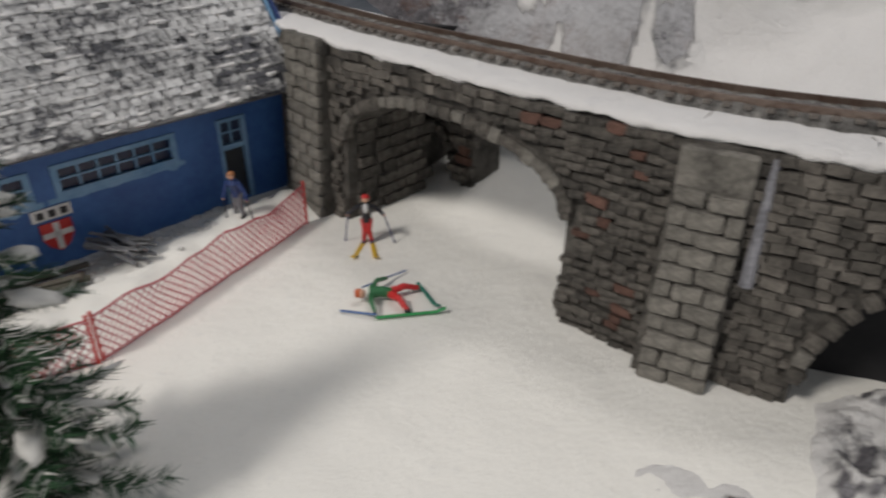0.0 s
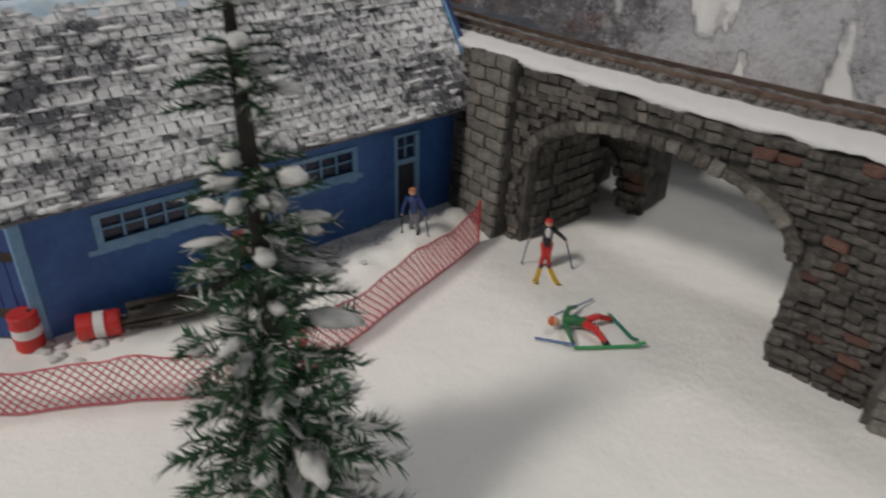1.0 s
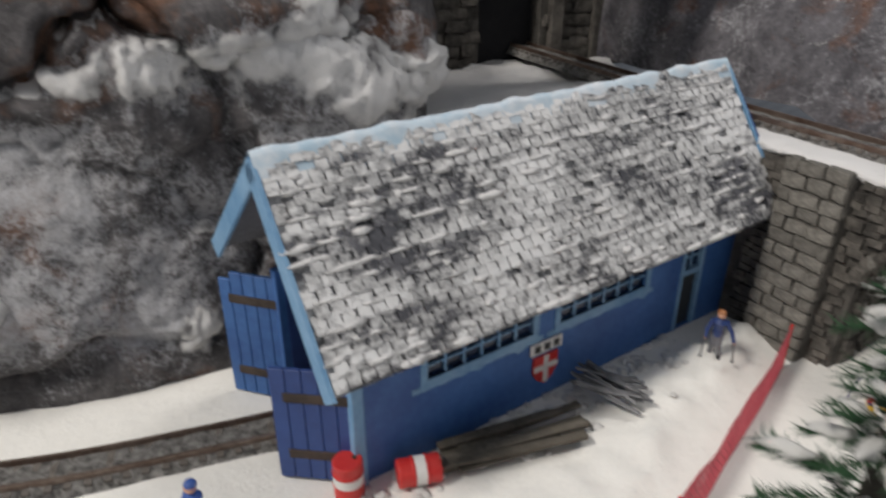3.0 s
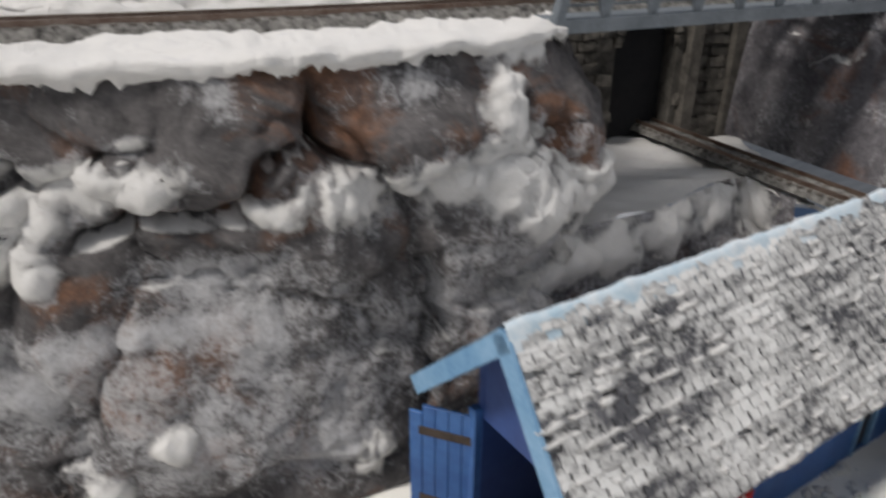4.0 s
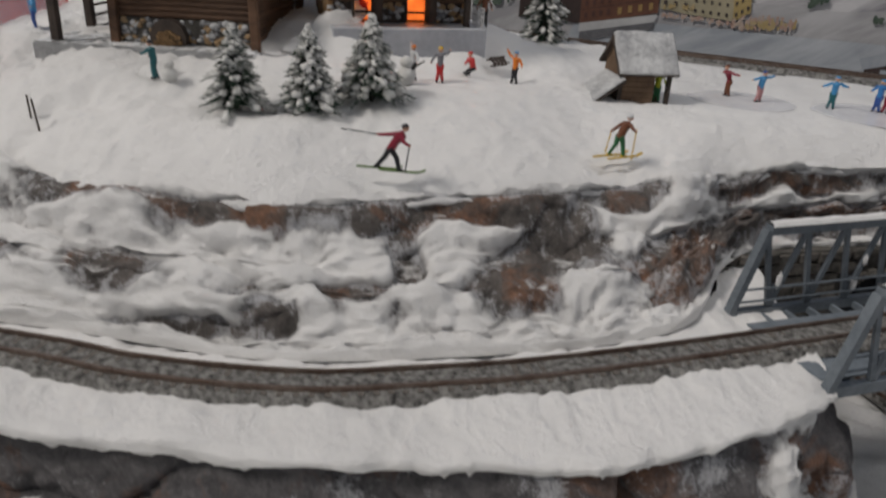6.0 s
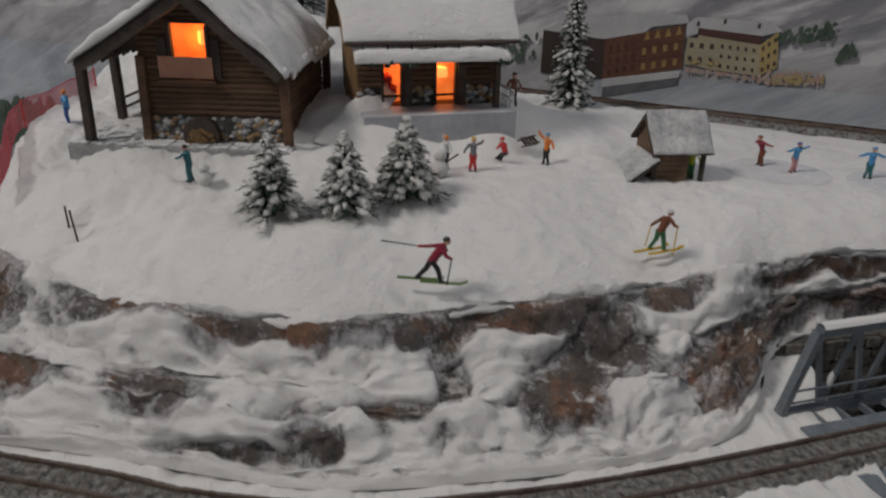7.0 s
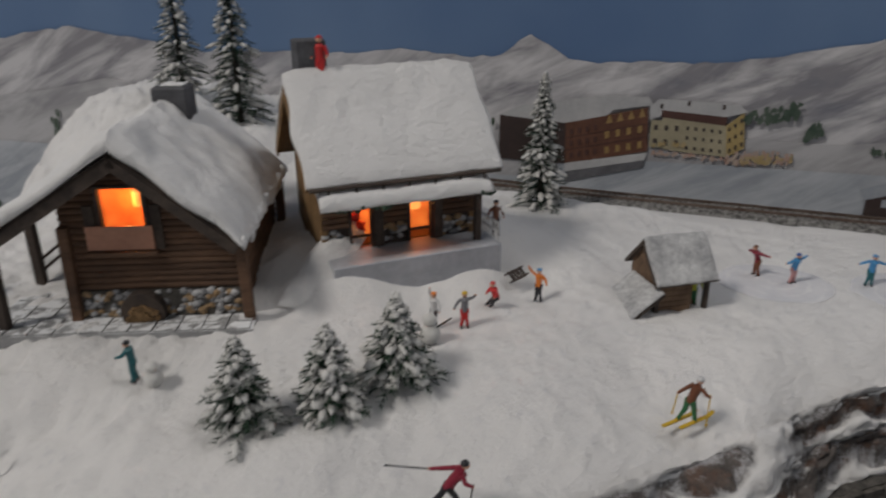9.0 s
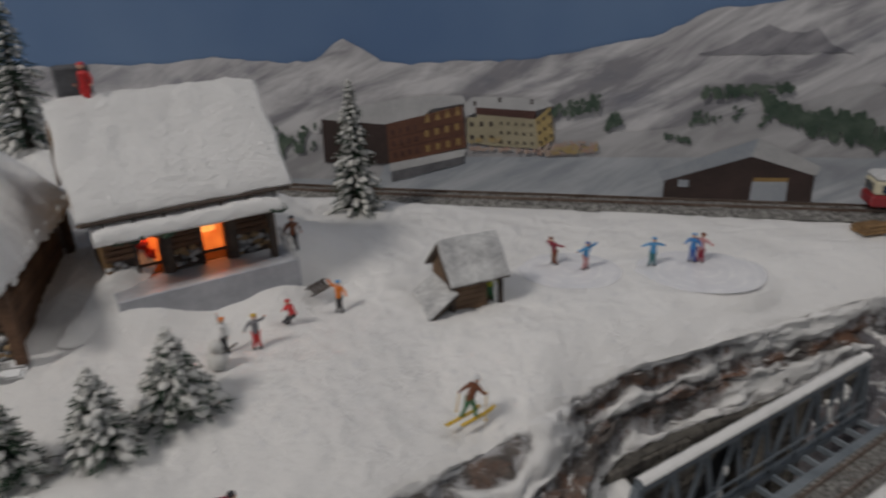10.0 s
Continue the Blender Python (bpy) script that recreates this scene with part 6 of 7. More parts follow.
for k in range(60):
    x = r.choice((r.uniform(0.2, 3.6), r.uniform(7.6, 8.3)))
    blob(bm, (x, -0.25 + r.uniform(-0.2, 0.2), 2.45 + r.uniform(-0.12, 0.12)), r.uniform(0.08, 0.18), k, 0.5, 1)
tagged(part("fir_garland", bm, NEEDLE_DARK, rf, "dark fir garland under the porch eave"), kind="stuff")
for x in (0.75, 7.75):
    bm = bmesh.new()
    box(bm, x - 0.16, 0.15, -0.8, x + 0.16, 0.45, 2.8, 0.03)
    if x > 5:
        part("porch_post", bm, BEAM, inn)
    else:
        bm.free()
ch = part("chimney", bmesh.new(), CHIM, inn)
bm = bmesh.new()
box(bm, 0.5, 3.6, 5.5, 1.85, 4.7, 9.0, 0.07)
part("chimney_stack", bm, CHIM, ch, "dark stone chimney stack")
tr_ = thing("inn_terrace", place(-43.6, 35.2, 22.0, 37.3), "grey icy terrace before the inn's doors", "terrace", kind="structure")
ICEY = plain("icy_grey", (0.32, 0.33, 0.36), (0.48, 0.49, 0.52), 1, 0.3, relief=0.15)
bm = bmesh.new()
box(bm, 0.6, -0.6, -2.2, 8.6, IY0 + 0.3, -0.05, 0.05)
part("slab", bm, ICEY, tr_)
rl = thing("balustrade", place(-43.6, 35.2, 22.0, 37.3), "thin frosted railing at the terrace's end", "railing")
for k in range(7):
    bm = bmesh.new()
    tube(bm, [(8.4, -0.55 + 0.3 * k, -0.1), (8.4, -0.55 + 0.3 * k, 0.95)], 0.035, 6)
    part("baluster", bm, PEBBLE[0], rl)
for z in (0.5, 0.95):
    bm = bmesh.new()
    tube(bm, [(8.4, -0.6, z), (8.4, 1.35, z)], 0.045, 6)
    part("hand_rail", bm, PEBBLE[0], rl)
# snow bank and steps between the houses
bm = bmesh.new()
P = []
for i in range(30):
    u = i / 29
    row = []
    for j in range(14):
        v = j / 13
        x, y = -45.3 + 2.0 * v + 1.2 * u * 0, 33.2 + 5.0 * u
        row.append((x + 0.9 * u, y, 20.6 + 1.7 * u + 0.9 * math.sin(math.pi * v) * (0.4 + 0.6 * u) + 0.15 * fbm(x * 0.9, y * 0.9, 2)))
    P.append(row)
bm.free()
tagged(part("snow_bank", grid_mesh(P), SNOW_HI, smooth=True), "drifted snow bank between the two houses", "snow", kind="structure")

# ---- the little wooden hut ----
hut = thing("wooden_hut", place(-29.2, 40.3, 18.75, 30), "small brown wooden hut with a snowy roof and lean-to", "hut")
HUTWOOD = plain("hut_planks", (0.07, 0.04, 0.022), (0.2, 0.125, 0.075), 3, 0.8, relief=0.5, per_piece=0.4)
HY, HZ = 1.2, 3.45
for name, x0, x1, y0, y1 in (("front_wall", 0.0, 1.7, 0.0, 0.1), ("back_wall", 0.0, 2.7, 2.3, 2.4)):
    wl = part(name, bmesh.new(), HUTWOOD, hut)
    for k in range(8):
        bm = bmesh.new()
        box(bm, x0, y0, 0.27 * k - 0.3, x1, y1, 0.27 * (k + 1) - 0.31, 0.012)
        part("plank", bm, HUTWOOD, wl)
for x in (0.0, 1.7):
    bm = bmesh.new()
    pts = [(0.0, -0.3), (2.4, -0.3), (2.4, 2.0), (HY, HZ - 0.15), (0.0, 1.9)]
    a = [bm.verts.new((x, y, z)) for y, z in pts]
    b = [bm.verts.new((x + 0.12, y, z)) for y, z in pts]
    bm.faces.new(a[::-1])
    bm.faces.new(b)
    for k in range(5):
        bm.faces.new((a[k], a[(k + 1) % 5], b[(k + 1) % 5], b[k]))
    part("gable_wall", bm, HUTWOOD, hut)
for x, y in ((2.6, 0.05), (2.6, 2.3), (-0.05, -0.05)):
    bm = bmesh.new()
    box(bm, x - 0.11, y - 0.11, -0.3, x + 0.11, y + 0.11, 2.0, 0.02)
    part("post", bm, BEAM, hut)
for y0, z0 in ((-0.35, 1.72), (2.65, 1.95)):
    bm = bmesh.new()
    cross(bm, y0, z0, HY, HZ, -0.3, 2.95, 0.14)
    part("roof_deck", bm, BEAM, hut)
HSNOW = plain("thin_roof_snow", (0.34, 0.34, 0.35), (0.78, 0.78, 0.77), 1.6, 0.85, relief=0.8, depth=0.0015)
part("roof_snow", turned(snow_slab([(-0.33, 1.75), (0.4, 2.57), (HY - 0.1, HZ - 0.05), (HY + 0.1, HZ - 0.05), (1.9, 2.72), (2.6, 2.0)], -0.26, 2.92, 0.12, 21.0, 0.06, 40, 0.12)), HSNOW, hut, "thin patchy snow on the roof", smooth=True)
bm = bmesh.new()
slab_between(bm, (-1.9, 0.1), (-0.03, 1.5), -0.6, 2.1, 0.14)
ln = part("lean_to", bm, BEAM, hut)
part("lean_to_snow", snow_slab([(-1.9, 0.12), (-1.4, 0.5), (-0.9, 0.87), (-0.4, 1.25), (-0.06, 1.5)], -0.6, 2.1, 0.1, 23.0, 0.06, 30, 0.1), HSNOW, ln, "patchy snow on the lean-to", smooth=True)
for y in (0.0, 1.7):
    bm = bmesh.new()
    box(bm, -1.45, y, -0.4, -1.25, y + 0.15, 0.4, 0.02)
    part("post", bm, BEAM, ln)
bm = bmesh.new()
box(bm, -1.42, 0.15, -0.3, -1.3, 1.7, 0.2, 0.02)
part("board", bm, BEAM, ln)
bm = bmesh.new()
box(bm, 1.9, 0.6, 0.0, 2.5, 1.2, 0.5, 0.03)
part("counter", bm, HUTWOOD, hut)

# ---- conifers ----
def conifer(name, x, y, z, h, rad, label, seed, branches, needles, flock, mat, bare=0.06, group="snowy firs", snow_r=1.0, droop=0.35, thick=1.0, gaps=(), frost=0.12):
    """A wire-and-bristle fir: trunk, bottle-brush branches and clumps of flocked snow lying on them."""
    r = random.Random(seed)
    t = thing(name, place(x, y, z), label, "tree", group)
    bm = bmesh.new()
    tube(bm, [(0, 0, -0.3), (0.01 * h, 0, 0.4 * h), (0, 0.005 * h, 0.8 * h), (0, 0, h)], [0.022 * h + 0.03, 0.016 * h + 0.02, 0.008 * h + 0.015, 0.01], 8)
    part("trunk", bm, BARK, t)
    nb, sb = bmesh.new(), bmesh.new()
    for k in range(branches):
        u = (k + r.random()) / branches
        zz = h * (bare + (1 - bare) * u ** 0.92)
        L = rad * (1 - u) ** 0.85 * r.uniform(0.7, 1.12) + 0.05 * rad
        tier = 0.75 + 0.35 * abs(math.sin(u * 17 + seed))
        L *= tier
        if any(lo < zz < hi for lo, hi in gaps):
            continue
        a = k * 2.399 + r.uniform(-0.4, 0.4)
        d = V(math.cos(a), math.sin(a), 0)
        def at(s):
            return V(0, 0, zz) + d * (L * s) + V(0, 0, -droop * L * s * s + 0.12 * L * s)
        tube(nb, [at(0), at(0.55), at(1.0)], [0.035 * thick, 0.025 * thick, 0.008], 3, cap=False)
        side = V(-d.y, d.x, 0)
        nn = max(4, int(needles * (0.35 + 0.65 * L / rad)))
        for i in range(nn):
            s = 0.12 + 0.88 * (i + r.random()) / nn
            p = at(min(1, s))
            w = (r.choice((-1, 1)) * side * r.uniform(0.5, 1.0) + d * r.uniform(0.5, 1.0) + V(0, 0, r.uniform(-0.35, 0.45))).normalized()
            ln = L * r.uniform(0.16, 0.3) * (1.15 - 0.5 * s) + 0.04 * rad
            q = w.cross(V(0, 0, 1)).normalized() * (0.012 + 0.012 * rad) * thick * r.uniform(0.7, 1.3)
            e = V(0, 0, 1) * (0.008 + 0.006 * rad) * thick
            # some bristles are white with flock
            tb = sb if r.random() < frost else nb
            v = [tb.verts.new(c) for c in (p - q, p + q, p + w * ln + e * 0.2)]
            tb.faces.new(v)
            v = [tb.verts.new(c) for c in (p - e, p + e, p + w * ln * 0.9)]
            tb.faces.new(v)
        if r.random() < flock:
            # a tuft of snow drawn out along the branch
            s = r.uniform(0.4, 0.85)
            p, w = at(s), (at(min(1, s + 0.1)) - at(s - 0.1)).normalized()
            lg, wd = L * r.uniform(0.12, 0.26) + 0.03 * rad, snow_r * r.uniform(0.035, 0.09) * (0.45 * rad + 0.5 * L)
            m = Matrix.Translation(p + V(0, 0, 0.5 * wd)) @ w.to_track_quat("X", "Z").to_matrix().to_4x4() @ Matrix.Diagonal((lg, wd, wd * 0.7, 1))
            res = bmesh.ops.create_icosphere(sb, subdivisions=2, radius=1)
            for v in res["verts"]:
                v.co = m @ (v.co * (1 + 0.7 * nz(v.co.x * 2.6 + k, v.co.y * 2.2, v.co.z * 2.2 + seed)))
    part("crown", nb, mat, t, "dark green bristle needles")
    tagged(part("snow", sb, FLOCK, t, "clumps of flocked snow on the branches", smooth=True), kind="stuff")
    return t


conifer("fir_tree", -8.3, 10.1, 0.0, 12.4, 2.15, "tall slender dark green fir with snow clumps", 5, 240, 80, 0.55, NEEDLE, 0.03, "tall firs", 1.45, 0.15, 0.66, ((8.35, 9.1), (5.35, 5.6), (7.2, 7.5), (10.1, 10.45)), 0.18)
conifer("fir_tree", -42.9, 27.3, 19.45, 3.4, 1.42, "small dense fir loaded with snow", 11, 230, 26, 0.95, NEEDLE_DARK, 0.07, droop=0.3, snow_r=1.7)
conifer("fir_tree", -40.3, 28.75, 19.4, 3.5, 1.4, "small dense fir loaded with snow", 12, 230, 26, 1.0, NEEDLE_DARK, 0.07, droop=0.3, snow_r=2.0)
conifer("fir_tree", -38.5, 30.8, 19.7, 3.55, 1.55, "small broad fir loaded with snow", 13, 230, 26, 1.0, NEEDLE_DARK, 0.07, droop=0.3, snow_r=2.0)
conifer("fir_tree", -36.2, 52.0, 19.75, 8.4, 1.75, "tall fir with thick snow clumps beside the inn", 14, 330, 26, 0.9, NEEDLE_DARK, 0.04, "tall firs", 1.5)
conifer("fir_tree", -58.0, 48.0, 26.6, 8.0, 1.7, "tall snow-laden fir on the hill behind the houses", 15, 200, 22, 0.85, NEEDLE_DARK, 0.04, "tall firs", 1.4)
conifer("fir_tree", -54.0, 47.6, 24.9, 9.4, 2.1, "tall dark fir on the hill behind the houses", 16, 230, 24, 0.75, NEEDLE_DARK, 0.04, "tall firs", 1.3)

# ---- small painted figures ----
SKIN = plain("painted_skin", (0.55, 0.3, 0.2), (0.65, 0.38, 0.27), 3, 0.5, relief=0)
PAINTS = {}


def paint(c):
    if c not in PAINTS:
        PAINTS[c] = plain("enamel_paint", tuple(k * 0.8 for k in c), c, 3, 0.45, relief=0.05)
    return PAINTS[c]


RED_C, BLUE_C, ORANGE_C, GREEN_C, YELLOW_C, DARK_C, WINE_C, TEAL_C, WHITE_C, BROWN_C, SKY_C, PINK_C, GREY_C = (0.6, 0.03, 0.03), (0.04, 0.1, 0.35), (0.8, 0.22, 0.02), (0.03, 0.16, 0.06), (0.7, 0.45, 0.03), (0.015, 0.015, 0.02), (0.28, 0.015, 0.04), (0.02, 0.14, 0.16), (0.7, 0.7, 0.7), (0.18, 0.06, 0.025), (0.06, 0.3, 0.6), (0.6, 0.3, 0.3), (0.2, 0.2, 0.22)


def figure(name, m, label, shirt, legs, hat, feet=((-0.15, 0), (0.15, 0)), hands=((-0.42, 0.1, 0.95), (0.42, 0.1, 0.95)), lean=(0, 0.0), hip=0.92, skis=None, poles=None, size=1.0, tips=None, bib=False, splay=0.0, reach=(-0.75, 0.7)):
    """A little painted figure in one mesh; x to its left and right, y ahead."""
    mats = [SKIN, paint(shirt), paint(legs), paint(hat), paint(skis or DARK_C), paint(poles or DARK_C), paint(WHITE_C)]
    bm = bmesh.new()
    hp = V(0, 0, hip)
    sh = V(lean[0], lean[1], hip + 0.55)
    for sx, (fx, fy) in zip((-1, 1), feet):
        f = V(fx, fy, 0.06)
        kn = (hp + f) / 2 + V(0, 0.07, 0.02)
        tube(bm, [hp + V(0.1 * sx, 0, 0.02), kn, f], [0.125, 0.1, 0.075], 8, 2)
        tube(bm, [f + V(0, -0.08, -0.02), f + V(0, 0.16, -0.03)], [0.075, 0.06], 6, 4 if skis is None else 5)
        if skis:
            sk = [f + V(sx * splay * u, u, h) for u, h in ((reach[0], -0.06), (reach[1], -0.06), (reach[1] + 0.3, 0.06))]
            for a, b in zip(sk, sk[1:]):
                q = (b - a).to_track_quat("X", "Z").to_matrix().to_4x4()
                box(bm, 0, -0.075, -0.02, (b - a).length, 0.075, 0.025, mi=4, m=Matrix.Translation(a) @ q)
    tube(bm, [hp - V(0, 0, 0.08), hp + V(lean[0] * 0.4, lean[1] * 0.4, 0.22), sh - V(0, 0, 0.04), sh + V(0, 0, 0.06)], [0.17, 0.165, 0.2, 0.1], 10, 1)
    hd = sh + V(lean[0] * 0.25, lean[1] * 0.25 + 0.02, 0.22)
    blob(bm, hd, 0.135, 1, 0.05, 2, 0)
    blob(bm, hd + V(0, -0.02, 0.06), 0.14, 2, 0.05, 2, 3, (1.02, 1.02, 0.75))
    if bib:
        blob(bm, sh + V(0, 0.14, -0.08), 0.15, 3, 0.1, 2, 6, (0.75, 0.6, 1.3))
    for sx, h in zip((-1, 1), hands):
        s0 = sh + V(0.19 * sx, 0, -0.02)
        h = V(*h)
        el = (s0 + h) / 2 + V(0.06 * sx, -0.04, -0.05)
        tube(bm, [s0, el, h], [0.085, 0.072, 0.055], 8, 1)
        blob(bm, h, 0.06, 1, 0.05, 1, 0)
        if poles:
            tip = V(*tips[0 if sx < 0 else 1]) if tips else V(h.x * 1.15, h.y - 0.1, 0.0)
            tube(bm, [h + (h - tip) * 0.08, tip], 0.026, 5, 5)
            blob(bm, tip + (h - tip) * 0.08, 0.06, 1, 0.0, 1, 5, (1, 1, 0.3))
    for v in bm.verts:
        v.co *= size
    ob = link_mesh(name, bm, mats, False)
    m = m.copy()
    m.translation = m.translation * CM
    ob.matrix_basis = m
    return tagged(ob, label, "figurine", "painted figures")


def ground_z(x, y):
    return plateau_z(x, y)


figure("skier_figurine", place(-2.65, 21.6, 0.02, 180), "painted skier figurine standing on orange skis with two poles", DARK_C, RED_C, RED_C, ((-0.14, 0), (0.14, 0)), ((-0.62, 0.1, 1.12), (0.62, 0.1, 1.12)), skis=YELLOW_C, poles=(0.05, 0.06, 0.16), tips=((-0.95, 0.05, 0.0), (0.8, -0.05, 0.0)), bib=True, splay=0.2, reach=(-0.15, 0.95))
# a fallen skier lies on the snow
bm = bmesh.new()
tube(bm, [(0.15, 0, 0.25), (-0.15, -0.02, 0.32), (-0.5, -0.05, 0.3)], [0.16, 0.17, 0.19], 10, 1)
for leg in (((0.1, 0.06, 0.25), (0.55, 0.22, 0.36), (1.0, 0.45, 0.14)), ((0.12, -0.05, 0.25), (0.42, -0.42, 0.34), (0.7, -0.8, 0.14))):
    tube(bm, leg, [0.13, 0.105, 0.08], 8, 2)
    blob(bm, leg[2], 0.11, 3, 0.1, 1, 3, (1.2, 1, 0.8))
for arm in (((-0.45, 0.1, 0.32), (-0.3, 0.5, 0.4), (-0.05, 0.85, 0.25)), ((-0.45, -0.15, 0.3), (-0.4, -0.6, 0.35), (-0.25, -1.0, 0.2))):
    tube(bm, arm, [0.09, 0.08, 0.06], 8, 1)
    blob(bm, arm[2], 0.07, 2, 0.1, 1, 3)
blob(bm, (-0.75, -0.12, 0.3), 0.15, 1, 0.05, 2, 0)
blob(bm, (-0.84, -0.12, 0.32), 0.15, 2, 0.05, 2, 5, (0.8, 1.05, 1.05))
tube(bm, [(-0.75, 0.15, 0.35), (0.55, 1.55, 0.12)], 0.028, 5, 4)
tube(bm, [(-1.33, -0.7, 0.08), (-0.2, -1.08, 0.2)], 0.04, 5, 4)
fallen = link_mesh("fallen_skier_figurine", bm, [SKIN, paint(GREEN_C), paint(RED_C), paint(DARK_C), paint((0.06, 0.14, 0.35)), paint((0.6, 0.12, 0.03))])
fallen.location = (-1.75 * CM, 18.0 * CM, 0.0)
tagged(fallen, "painted skier figurine in green and red fallen in the snow", "figurine", "painted figures")
for i, (x, y, rz, c) in enumerate(((-0.99, 17.08, 9.5, (0.05, 0.36, 0.12)), (-0.5, 18.05, -61, (0.02, 0.2, 0.14)))):
    sk = thing("ski", place(x, y, 0.1, rz), "loose green ski lying on the snow", "ski", "loose skis")
    bm = bmesh.new()
    for a, b in ((V(-1.0 + 0.35 * i, 0, 0.12 * i), V(0.8 - 0.3 * i, 0, 0)), (V(0.8 - 0.3 * i, 0, 0), V(1.1 - 0.3 * i, 0, 0.12))):
        q = (b - a).to_track_quat("X", "Z").to_matrix().to_4x4()
        box(bm, 0, -0.055, -0.02, (b - a).length, 0.055, 0.02, m=Matrix.Translation(a) @ q)
    part("ski_blade", bm, paint(c), sk)
figure("worker_figurine", place(-7.3, 22.5, lower_height(-7.3, 22.5) - 0.12, 170), "painted worker figurine in blue holding a shovel", (0.03, 0.06, 0.2), GREY_C, (0.4, 0.16, 0.06), hands=((-0.5, 0.3, 0.8), (0.35, 0.35, 0.85)), lean=(0, 0.18), poles=DARK_C)
figure("worker_figurine", place(-20.15, 13.0, 0.1, 150), "painted workman figurine in blue overalls standing in snow", (0.05, 0.12, 0.42), (0.02, 0.03, 0.12), BLUE_C, ((-0.2, 0), (0.2, 0.05)), ((-0.42, 0.05, 0.85), (0.42, 0.1, 0.85)), size=1.12)
figure("skier_figurine", place(-35.45, 26.3, 18.45, -75), "painted cross-country skier figurine in dark red striding", WINE_C, DARK_C, DARK_C, ((-0.1, -0.55), (0.12, 0.35)), ((-0.35, -0.55, 1.2), (0.3, 0.75, 1.05)), (0, 0.42), 0.85, (0.12, 0.2, 0.05), DARK_C, tips=((-0.4, -1.95, 1.3), (0.32, 0.6, 0.0)))
figure("skier_figurine", place(-28.05, 33.1, 18.3, -45), "painted skier figurine in brown on yellow skis", BROWN_C, GREEN_C, WHITE_C, ((-0.2, -0.3), (0.2, 0.15)), ((-0.5, -0.1, 0.95), (0.55, 0.35, 1.2)), (0.05, 0.25), 0.88, YELLOW_C, YELLOW_C)
for nm, x, y, rz, label, sh, lg, ht, hands, ln in (
        ("child_figurine", -38.2, 34.6, 160, "painted figurine throwing a snowball", WHITE_C, DARK_C, ORANGE_C, ((-0.45, 0.2, 1.0), (0.3, -0.1, 1.9)), (0, 0)),
        ("child_figurine", -37.0, 35.0, 200, "painted figurine in grey jacket and red trousers", GREY_C, RED_C, YELLOW_C, ((-0.5, 0.1, 1.7), (0.5, 0.1, 1.0)), (0, 0)),
        ("child_figurine", -34.5, 39.3, 170, "painted figurine in orange with one arm raised", ORANGE_C, DARK_C, SKY_C, ((-0.45, 0.1, 1.0), (0.55, 0.1, 1.9)), (0, 0)),
        ("child_figurine", -47.5, 27.9, 100, "painted figurine in green building a snowman", TEAL_C, TEAL_C, DARK_C, ((-0.3, 0.5, 1.2), (0.3, 0.45, 1.0)), (0, 0.1)),
        ("guest_figurine", -36.9, 40.9, 200, "painted figurine in brown standing on the terrace", BROWN_C, DARK_C, DARK_C, ((-0.4, 0.1, 0.95), (0.4, 0.1, 0.95)), (0, 0)),
        ("stall_figurine", -27.5, 41.9, 190, "painted figurine in bright yellow-green by the hut", (0.45, 0.5, 0.03), GREEN_C, YELLOW_C, ((-0.4, 0.15, 0.95), (0.4, 0.15, 0.95)), (0, 0.05)),
        ("skater_figurine", -24.0, 46.6, 130, "painted skater figurine in dark red on the ice", WINE_C, BROWN_C, BROWN_C, ((-0.7, 0.0, 1.35), (0.7, 0.0, 1.25)), (0, 0.3)),
        ("skater_figurine", -22.4, 46.0, 220, "painted skater figurine in pale blue on the ice", SKY_C, PINK_C, BLUE_C, ((-0.75, 0.1, 1.5), (0.75, 0.1, 1.3)), (0.1, 0.2)),
        ("skater_figurine", -18.7, 46.6, 180, "painted skater figurine in light blue on the ice", SKY_C, TEAL_C, SKY_C, ((-0.65, 0.0, 1.3), (0.65, 0.0, 1.2)), (0, 0.1)),
        ("skater_figurine", -16.4, 47.2, 150, "painted skater figurine in blue on the ice", (0.04, 0.22, 0.55), BLUE_C, SKY_C, ((-0.45, 0.2, 1.1), (0.45, 0.2, 1.1)), (0, 0.05)),
        ("skater_figurine", -16.0, 47.1, 330, "painted skater figurine in pink skating close to another", PINK_C, WINE_C, BROWN_C, ((-0.5, 0.2, 1.3), (0.6, 0.1, 1.2)), (0, 0.1)),
        ("guest_figurine", -57.3, 30.6, 140, "painted figurine in blue near the red net", SKY_C, BLUE_C, ORANGE_C, ((-0.5, 0.1, 1.2), (0.5, 0.2, 1.1)), (0, 0)),
):
    zz = 18.8 if nm.startswith("skater") else 21.95 if "terrace" in label else ground_z(x, y)
    figure(nm, place(x, y, zz, rz), label, sh, lg, ht, hands=hands, lean=ln, size=0.88 if nm.startswith("child") else 0.95)
figure("sledger_figurine", place(-36.1, 37.3, ground_z(-36.1, 37.3) + 0.1, 140), "painted child figurine in red crouching on a small sledge", RED_C, DARK_C, RED_C, ((-0.15, 0.4), (0.15, 0.4)), ((-0.3, 0.4, 0.5), (0.3, 0.4, 0.5)), (0, 0.2), 0.3, size=0.9)
figure("roof_santa_figurine", place(-44.55, 39.0, 29.15, 190), "red and white painted figurine standing on the inn's roof", RED_C, RED_C, RED_C, hands=((-0.3, 0.15, 1.0), (0.3, 0.15, 1.0)), size=1.1)
sg = thing("sledge", place(-35.7, 40.0, ground_z(-35.7, 40.0) + 0.5, 60, 35), "dark wooden sledge leaning in the snow", "sledge")
